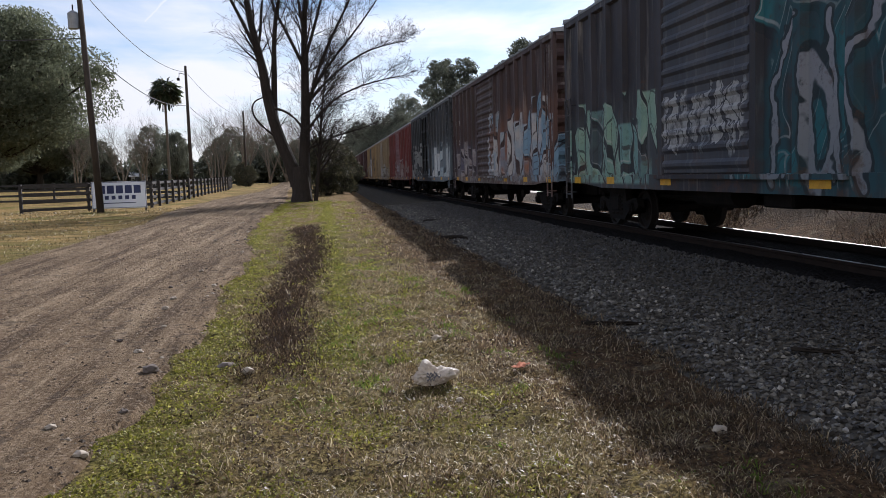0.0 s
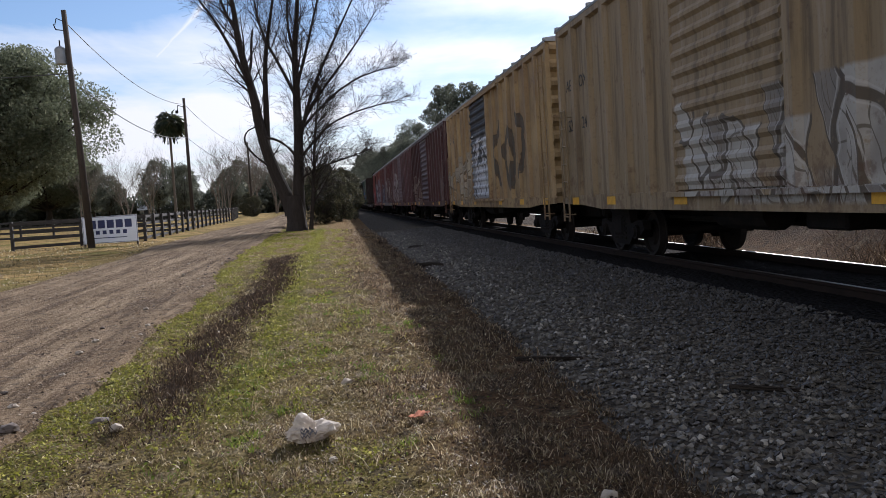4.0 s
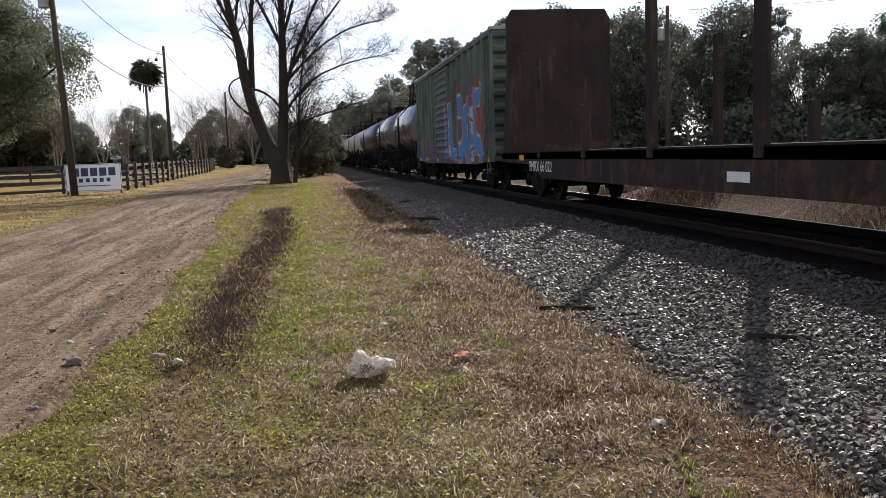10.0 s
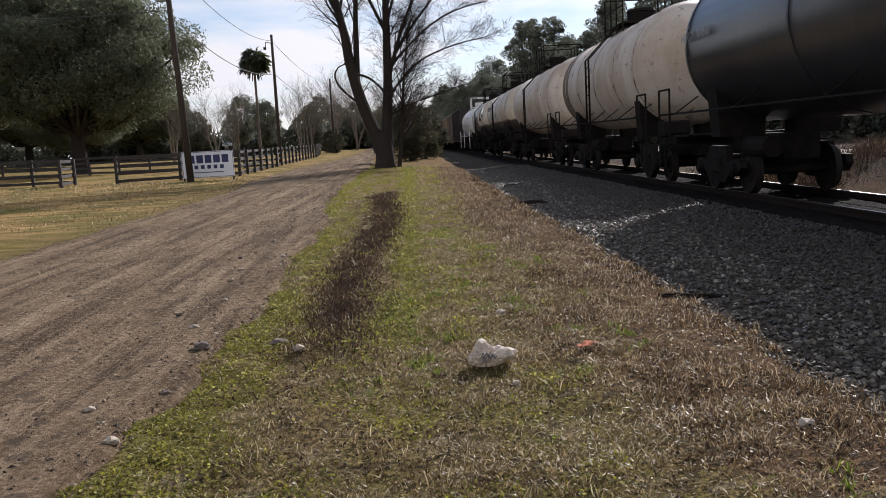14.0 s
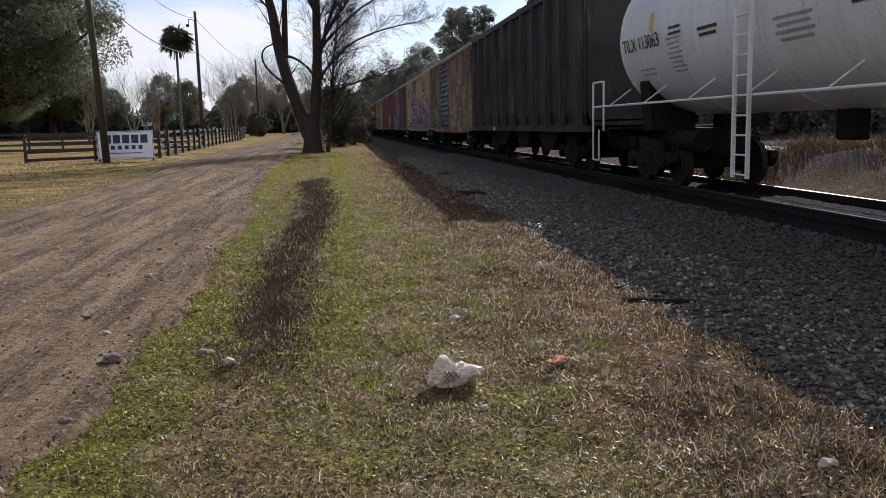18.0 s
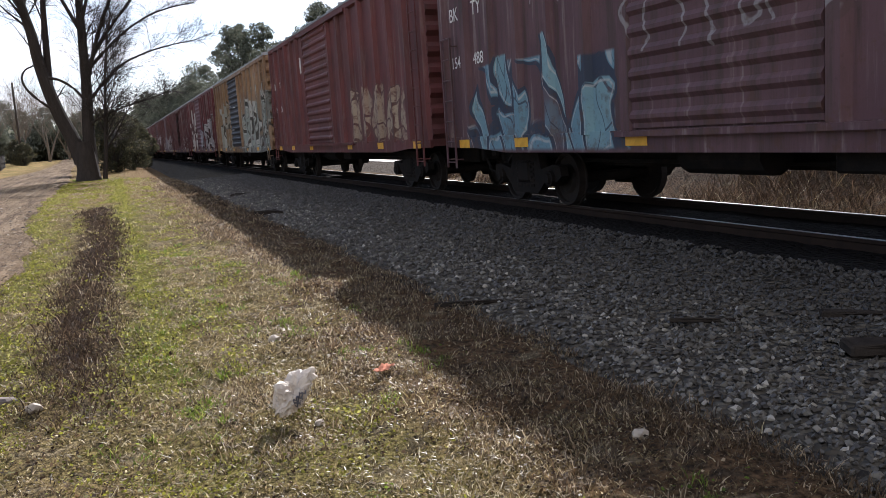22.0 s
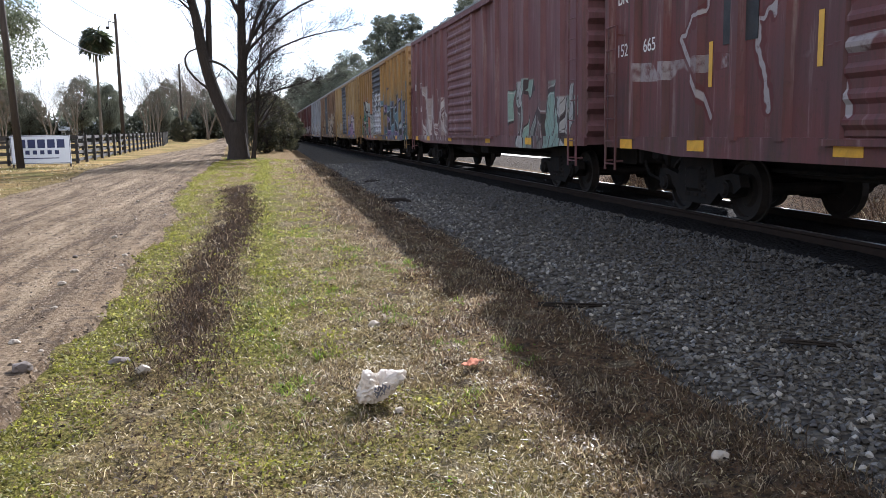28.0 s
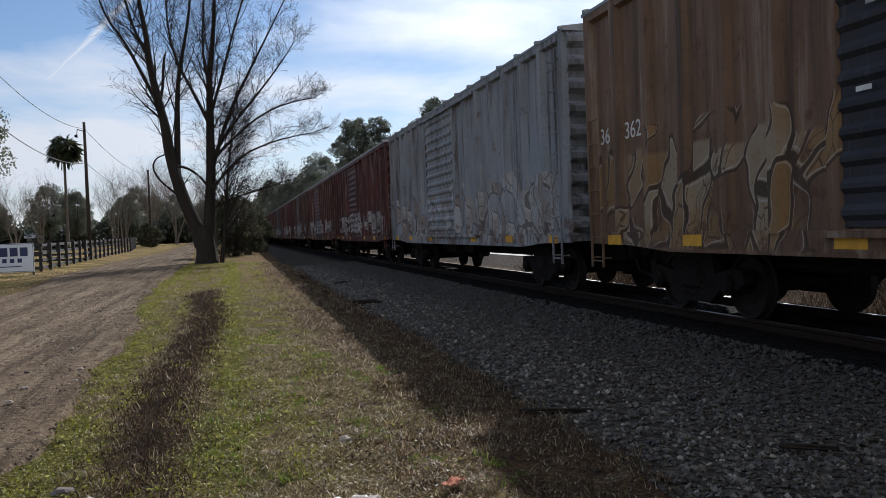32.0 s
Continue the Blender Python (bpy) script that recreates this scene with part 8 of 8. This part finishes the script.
def build_poles():
    pole = thing("utility_pole", "leaning brown wooden utility pole with transformer", "utility pole", pose(-11.08, 40.7, gz(-11, 40.7)))
    bm = bmesh.new()
    tube(bm, (0, 0, -0.5), (-0.35, 0, 10.8), 0.17, 0.11, 14)
    part("pole", bm, M["pole_wood"], pole, smooth=True)
    bm = bmesh.new()
    lathe(bm, [(8.35, 0.10), (8.38, 0.24), (9.05, 0.24), (9.12, 0.18), (9.2, 0.05)], "z", (-0.62, -0.08, 0), 16)
    part("transformer", bm, M["grey_metal"], pole, "grey transformer can")
    bm = bmesh.new()
    tube(bm, (-0.62, -0.08, 9.15), (-0.62, -0.08, 9.45), 0.035, 0.03, 8)
    pipe(bm, [(-0.38, 0, 9.9), (-0.75, 0, 9.95), (-0.85, 0, 10.2)], 0.025)
    pipe(bm, [(-0.36, 0, 10.3), (-0.7, 0, 10.45), (-0.78, 0, 10.15)], 0.02)
    box(bm, -0.5, -0.25, -0.05, 0.05, 8.5, 8.6)
    box(bm, -0.5, -0.25, -0.05, 0.05, 8.9, 9.0)
    part("fittings", bm, M["steel_dark"], pole)
    pole2 = thing("utility_pole", "thin weathered wooden utility pole", "utility pole", pose(-11.2, 69.6, gz(-11, 69.6)))
    bm = bmesh.new()
    tube(bm, (0, 0, -0.5), (0.0, 0, 10.3), 0.16, 0.10, 12)
    part("pole", bm, M["pole_wood"], pole2, smooth=True)
    bm = bmesh.new()
    pipe(bm, [(0, 0, 9.6), (-0.5, 0, 9.75), (-0.55, 0, 9.3)], 0.03)
    box(bm, -0.7, -0.5, -0.1, 0.1, 9.15, 9.35)
    part("fittings", bm, M["steel_dark"], pole2)
    pole3 = thing("utility_pole", "far wooden utility pole by the lane", "utility pole", pose(-10.8, 114.4, gz(-11, 114)))
    bm = bmesh.new()
    tube(bm, (0, 0, -0.5), (0, 0, 9.9), 0.16, 0.11, 10)
    part("pole", bm, M["pole_wood"], pole3, smooth=True)
    pole4 = thing("utility_pole", "wooden utility pole with transformer beyond the railway", "utility pole", pose(24.0, 55.0, 0))
    bm = bmesh.new()
    tube(bm, (0, 0, -0.5), (0, 0, 10.9), 0.18, 0.12, 12)
    part("pole", bm, M["pole_wood"], pole4, smooth=True)
    bm = bmesh.new()
    lathe(bm, [(8.6, 0.1), (8.62, 0.26), (9.4, 0.26), (9.5, 0.08)], "z", (-0.48, 0, 0), 14)
    part("transformer", bm, M["grey_metal"], pole4)

    def wire(a, b, sag, r, label):
        a, b = Vector(a), Vector(b)
        pts = [a.lerp(b, i / 16) - Vector((0, 0, sag * 4 * (i / 16) * (1 - i / 16))) for i in range(17)]
        verts, faces = [], []
        limb(verts, faces, pts, [r] * 17, 5)
        tagged(raw("overhead_wire", verts, faces, M["wire"]), label, "wire")

    g = "thin black overhead wire between the poles"
    wire((-11.48, 40.7, 10.6), (-11.2, 69.6, 10.2), 0.9, 0.020, g)
    wire((-11.42, 40.7, 8.0), (-11.2, 69.6, 7.6), 0.9, 0.025, g)
    wire((-11.42, 40.7, 8.2), (-45, 62, 13.0), 0.6, 0.022, "black service wire running off over the pasture")
    wire((-11.2, 69.6, 10.2), (-10.8, 114.4, 9.9), 0.8, 0.018, g)
    wire((-11.2, 69.6, 7.6), (-10.8, 114.4, 7.4), 0.8, 0.021, g)
    wire((24.0, 55, 10.6), (46, 30, 10.2), 0.8, 0.015, "black overhead wire beyond the railway")
    wire((24.0, 55, 10.6), (20.5, 110, 10.2), 0.8, 0.015, "black overhead wire beyond the railway")


def build_sign():
    sign = thing("yard_sign", "large white banner sign with dark blue bars on the fence", "sign", pose(-10.38, 41.35, gz(-10, 41.4) + 0.05, 0, 0, -3))
    bm = bmesh.new()
    box(bm, -1.26, 1.26, 0, 0.02, 0.10, 1.36, 0.004)
    part("panel", bm, M["sign_white"], sign)
    bm = bmesh.new()
    for x0, x1, z0, z1 in ((-1.24, 1.24, 0.12, 0.14), (-1.24, 1.24, 1.32, 1.34), (-1.24, -1.22, 0.12, 1.34), (1.22, 1.24, 0.12, 1.34)):
        box(bm, x0, x1, -0.004, 0.0, z0, z1)
    part("border", bm, M["sign_blue"], sign)
    for i in range(5):
        bm = bmesh.new()
        x = -0.95 + i * 0.41
        box(bm, x, x + 0.32, -0.004, 0, 0.80, 1.18)
        part("letter_bar", bm, M["sign_blue"], sign)
    for i in range(5):
        bm = bmesh.new()
        x = -0.66 + i * 0.31
        box(bm, x, x + 0.18, -0.004, 0, 0.52, 0.70)
        part("letter_bar", bm, M["sign_blue"], sign)
    bm = bmesh.new()
    box(bm, -0.75, 0.75, -0.004, 0, 0.33, 0.37)
    part("slogan_bar", bm, M["sign_blue"], sign)
    for x in (-1.2, 1.2):
        bm = bmesh.new()
        box(bm, x - 0.04, x + 0.04, 0.022, 0.09, -0.3, 1.42)
        part("stake", bm, M["pole_wood"], sign)


def build_house(name, label, x, y, w, d, h, turn, roof_m):
    house = thing(name, label, "house", pose(x, y, gz(x, y), 0, 0, turn))
    bm = bmesh.new()
    box(bm, -w / 2, w / 2, -d / 2, d / 2, -0.2, h)
    part("wall", bm, M["house_wall"], house)
    bm = bmesh.new()
    prism(bm, [(-d / 2 - 0.4, h - 0.05), (0, h + d * 0.28), (d / 2 + 0.4, h - 0.05), (d / 2 + 0.4, h + 0.1), (0, h + d * 0.28 + 0.16), (-d / 2 - 0.4, h + 0.1)], "x", -w / 2 - 0.4, w / 2 + 0.4)
    part("roof", bm, roof_m, house)
    for i in range(3):
        cx = -w / 2 + w * (i + 0.5) / 3
        bm = bmesh.new()
        box(bm, cx - 0.5, cx + 0.5, -d / 2 - 0.03, -d / 2 - 0.004, 0.9, 2.1)
        win = part("window", bm, M["house_roof"], house)
        bm = bmesh.new()
        box(bm, cx - 0.43, cx + 0.43, -d / 2 - 0.04, -d / 2 - 0.032, 0.97, 2.03)
        part("pane", bm, M["glass_dark"], win)


def crumpled_bag():
    """A knotted plastic shopping bag lying on the grass: the film in one piece, ears and print on it."""
    rnd = random.Random(17)
    bag = thing("plastic_bag", "crumpled white plastic shopping bag with faint grey print on the grass", "bag")
    bm = bmesh.new()
    bmesh.ops.create_icosphere(bm, subdivisions=5, radius=1.0)
    lobes = ((Vector((-0.35, 0.05, 0.94)), 0.055, 14), (Vector((-0.05, 0.3, 0.95)), 0.03, 26), (Vector((0.98, -0.1, 0.12)), 0.10, 12), (Vector((0.7, 0.5, 0.35)), 0.05, 20), (Vector((-0.9, -0.35, 0.0)), 0.045, 9), (Vector((0.35, -0.3, 0.85)), -0.055, 7))
    for v in bm.verts:
        c = v.co.copy()
        crease = 0.55 * (0.34 - abs(noise.noise(c * 2.1 + Vector((3, 1, 2))))) + 0.34 * (0.26 - abs(noise.noise(c * 4.4))) + 0.14 * (0.25 - abs(noise.noise(c * 9.0)))
        r = 1 + crease
        p = Vector((c.x * 0.118 * r, c.y * 0.085 * r, c.z * 0.075 * r))
        for d, a, sharp in lobes:
            p += c * a * max(c.dot(d.normalized()), 0.0) ** sharp
        p = p * 0.86
        p.z += 0.062
        v.co = p if p.z > 0.02 else Vector((p.x, p.y, 0.012 + 0.1 * (p.z - 0.02)))
    part("film", bm, M["bag"], bag)
    for i, (yy, zz, ln) in enumerate(((-0.02, 0.14, 0.09), (0.0, 0.12, 0.12), (0.02, 0.10, 0.07))):
        verts, faces = [], []
        for k in range(9):
            x = -0.055 + ln * 0.85 * k / 8
            hump = 0.012 * math.sin(k * 2.3 + i)
            y = -0.075 - 0.012 * math.cos(x * 14)
            verts += [(x, y, zz - 0.045 + hump), (x, y + 0.004, zz - 0.034 + hump)]
            if k:
                n = len(verts)
                faces.append((n - 4, n - 2, n - 1, n - 3))
        ob = raw("print_bar", verts, faces, M["bag_ink"], bag)
        ob.modifiers.new("ink", "SOLIDIFY").thickness = 0.003
    for s in (-1, 1):
        verts, faces = [], []
        for i in range(9):
            f = i / 8
            x = 0.085 + 0.08 * f
            w = 0.045 * (1 - 0.35 * f) + 0.01 * math.sin(f * 9)
            z = 0.065 + 0.025 * math.sin(f * 3.0 + s) - 0.02 * f
            y = s * (0.03 + 0.02 * f)
            for k, dz in ((-1, 0), (0, 0.018), (1, 0)):
                verts.append((x, y + k * w * 0.6, z + dz + 0.006 * math.sin(i * 2.1 + k)))
            if i:
                n = len(verts)
                faces += [(n - 6, n - 5, n - 2, n - 3), (n - 5, n - 4, n - 1, n - 2)]
        ob = raw("handle", verts, faces, M["bag"], bag)
        sol = ob.modifiers.new("film", "SOLIDIFY")
        sol.thickness = 0.003
    return bag


def build_litter():
    leaf = thing("red_wrapper", "crumpled orange-red paper scrap on the grass", "litter", pose(0.6, 6.0, ground_height(0.6, 6.0) + 0.01, 0, 0, 30))
    verts, faces = [], []
    for j in range(8):
        for i in range(10):
            x, y = (i / 9 - 0.5) * 0.13, (j / 7 - 0.5) * 0.08
            verts.append((x + 0.01 * noise.noise((i, j, 0.3)), y, 0.02 + 0.05 * abs(noise.noise((x * 16, y * 16, 4.0))) + 0.03 * max(0, x * 6)))
    for j in range(7):
        for i in range(9):
            n = j * 10 + i
            faces.append((n, n + 1, n + 11, n + 10))
    ob = raw("sheet", verts, faces, M["leaf_red"], leaf)
    ob.modifiers.new("paper", "SOLIDIFY").thickness = 0.004

    def rock(name, label, x, y, size, mat, seed, flat=0.6, z=None):
        bm = bmesh.new()
        bmesh.ops.create_icosphere(bm, subdivisions=2, radius=1.0)
        for v in bm.verts:
            n = noise.noise(v.co * 1.7 + Vector((seed, 0, 0)))
            v.co = Vector((v.co.x * size * (1 + 0.4 * n), v.co.y * size * 0.8 * (1 + 0.4 * n), v.co.z * size * flat * (1 + 0.5 * n)))
        ob = part(name, bm, mat)
        ob.matrix_basis = pose(x, y, (ground_height(x, y) if z is None else z) + size * flat * 0.6)
        return tagged(ob, label, "stone")

    rock("pale_stone", "small pale stone in the grass", -1.48, 6.39, 0.05, M["pebble"], 1.0)
    rock("clod", "brown clod of earth beside the pale stone", -1.68, 6.75, 0.075, M["clod"], 2.0, 0.4)
    rock("clod", "dark lump of earth on the lane", -2.24, 6.55, 0.07, M["clod"], 3.0, 0.5, lane_height(-2.24, 6.55, 0.95))
    rock("pale_stone", "small white stone among green weeds", 0.13, 7.31, 0.045, M["pebble"], 4.0)
    rock("pale_stone", "pale stone at the edge of the weeds", 1.36, 4.27, 0.045, M["pebble"], 5.0)
    rock("pale_stone", "pale chip of stone in straw grass", 0.02, 5.35, 0.03, M["pebble"], 6.0)
    rnd = random.Random(2)
    for i in range(46):
        y = 3 + 26 * rnd.random() ** 1.6
        x = lane_edge(y, 1) - abs(rnd.gauss(0, 0.5))
        s = rnd.uniform(0.015, 0.045)
        rock("pebble", "loose pebble at the edge of the dirt lane", x, y, s, M["pebble"] if i % 3 else M["clod"], 10.0 + i, 0.6, gz(x, y) + 0.03)

    def plank(name, label, x, y, length, width, thick, turn, mat, z, tilt=2.0):
        bm = bmesh.new()
        box(bm, -length / 2, length / 2, -width / 2, width / 2, 0, thick, min(thick, width) * 0.2)
        bmesh.ops.subdivide_edges(bm, edges=bm.edges[:], cuts=2)
        for v in bm.verts:
            v.co += Vector((0, noise.noise(v.co * 4) * width * 0.3, noise.noise(v.co * 5 + Vector((1, 2, 3))) * thick * 0.4))
        ob = part(name, bm, mat)
        ob.matrix_basis = pose(x, y, z, 0, tilt, turn)
        tagged(ob, label, "debris")

    plank("wood_scrap", "dark splintered stick on the stones", 1.95, 7.75, 0.62, 0.05, 0.035, -12, M["old_wood"], bed_height(1.95, 7.75) + 0.012)
    plank("wood_scrap", "thin dark stick on the stones", 3.05, 5.9, 0.5, 0.035, 0.03, -30, M["old_wood"], bed_height(3.05, 5.9) + 0.012)
    plank("tie_fragment", "broken piece of dark wooden tie on the stones", 3.55, 4.55, 0.85, 0.16, 0.08, -22, M["old_wood"], bed_height(3.55, 4.55) - 0.03)
    plank("tie_fragment", "rotten chunk of dark wooden tie", 3.9, 5.3, 0.5, 0.10, 0.06, -35, M["old_wood"], bed_height(3.9, 5.3) - 0.03)
    plank("tie_fragment", "dark timber lump at the edge of the stones", 2.05, 19.2, 0.8, 0.3, 0.16, 20, M["old_wood"], bed_height(2.05, 19.2) - 0.08)
    plank("tie_fragment", "dark timber scrap at the edge of the stones", 2.6, 27, 0.9, 0.3, 0.14, 70, M["old_wood"], bed_height(2.6, 27) - 0.08)


build_fences()
build_poles()
build_sign()
build_house("farm_house", "low white farmhouse with a pale metal roof over the pasture", -32, 160, 6.5, 5, 1.9, 12, M["house_roof"])
build_house("mobile_home", "pale grey house among the trees beyond the railway", 47, 74, 10, 6, 2.6, -60, M["house_roof"])
BAG = crumpled_bag()
build_litter()
build_stones()
build_gravel()
build_grass()


def motions():
    for root, mid in CARS:
        walk(root, [(t, pose(TRACK_X, mid - SPEED * t, RAIL_Z)) for t in (0.0, 16.0, 32.0)])
    z = ground_height(-0.13, 5.65)
    walk(BAG, [(0.0, pose(-0.13, 5.68, z, 0, 0, 8)), (7.0, pose(-0.13, 5.68, z, 2, 0, 8)), (14.0, pose(-0.13, 5.68, z, 0, 0, 8)), (21.0, pose(-0.13, 5.68, z, 0, 0, 8)),
               (21.2, pose(-0.12, 5.66, z + 0.05, 25, 10, 20)), (21.5, pose(-0.10, 5.62, z + 0.06, 40, -10, 50)), (22.0, pose(-0.08, 5.50, z + 0.06, 10, -30, 30)),
               (22.4, pose(-0.08, 5.50, z + 0.004, 4, -13, 24)), (32.0, pose(-0.08, 5.50, z + 0.004, 4, -13, 24))])


motions()
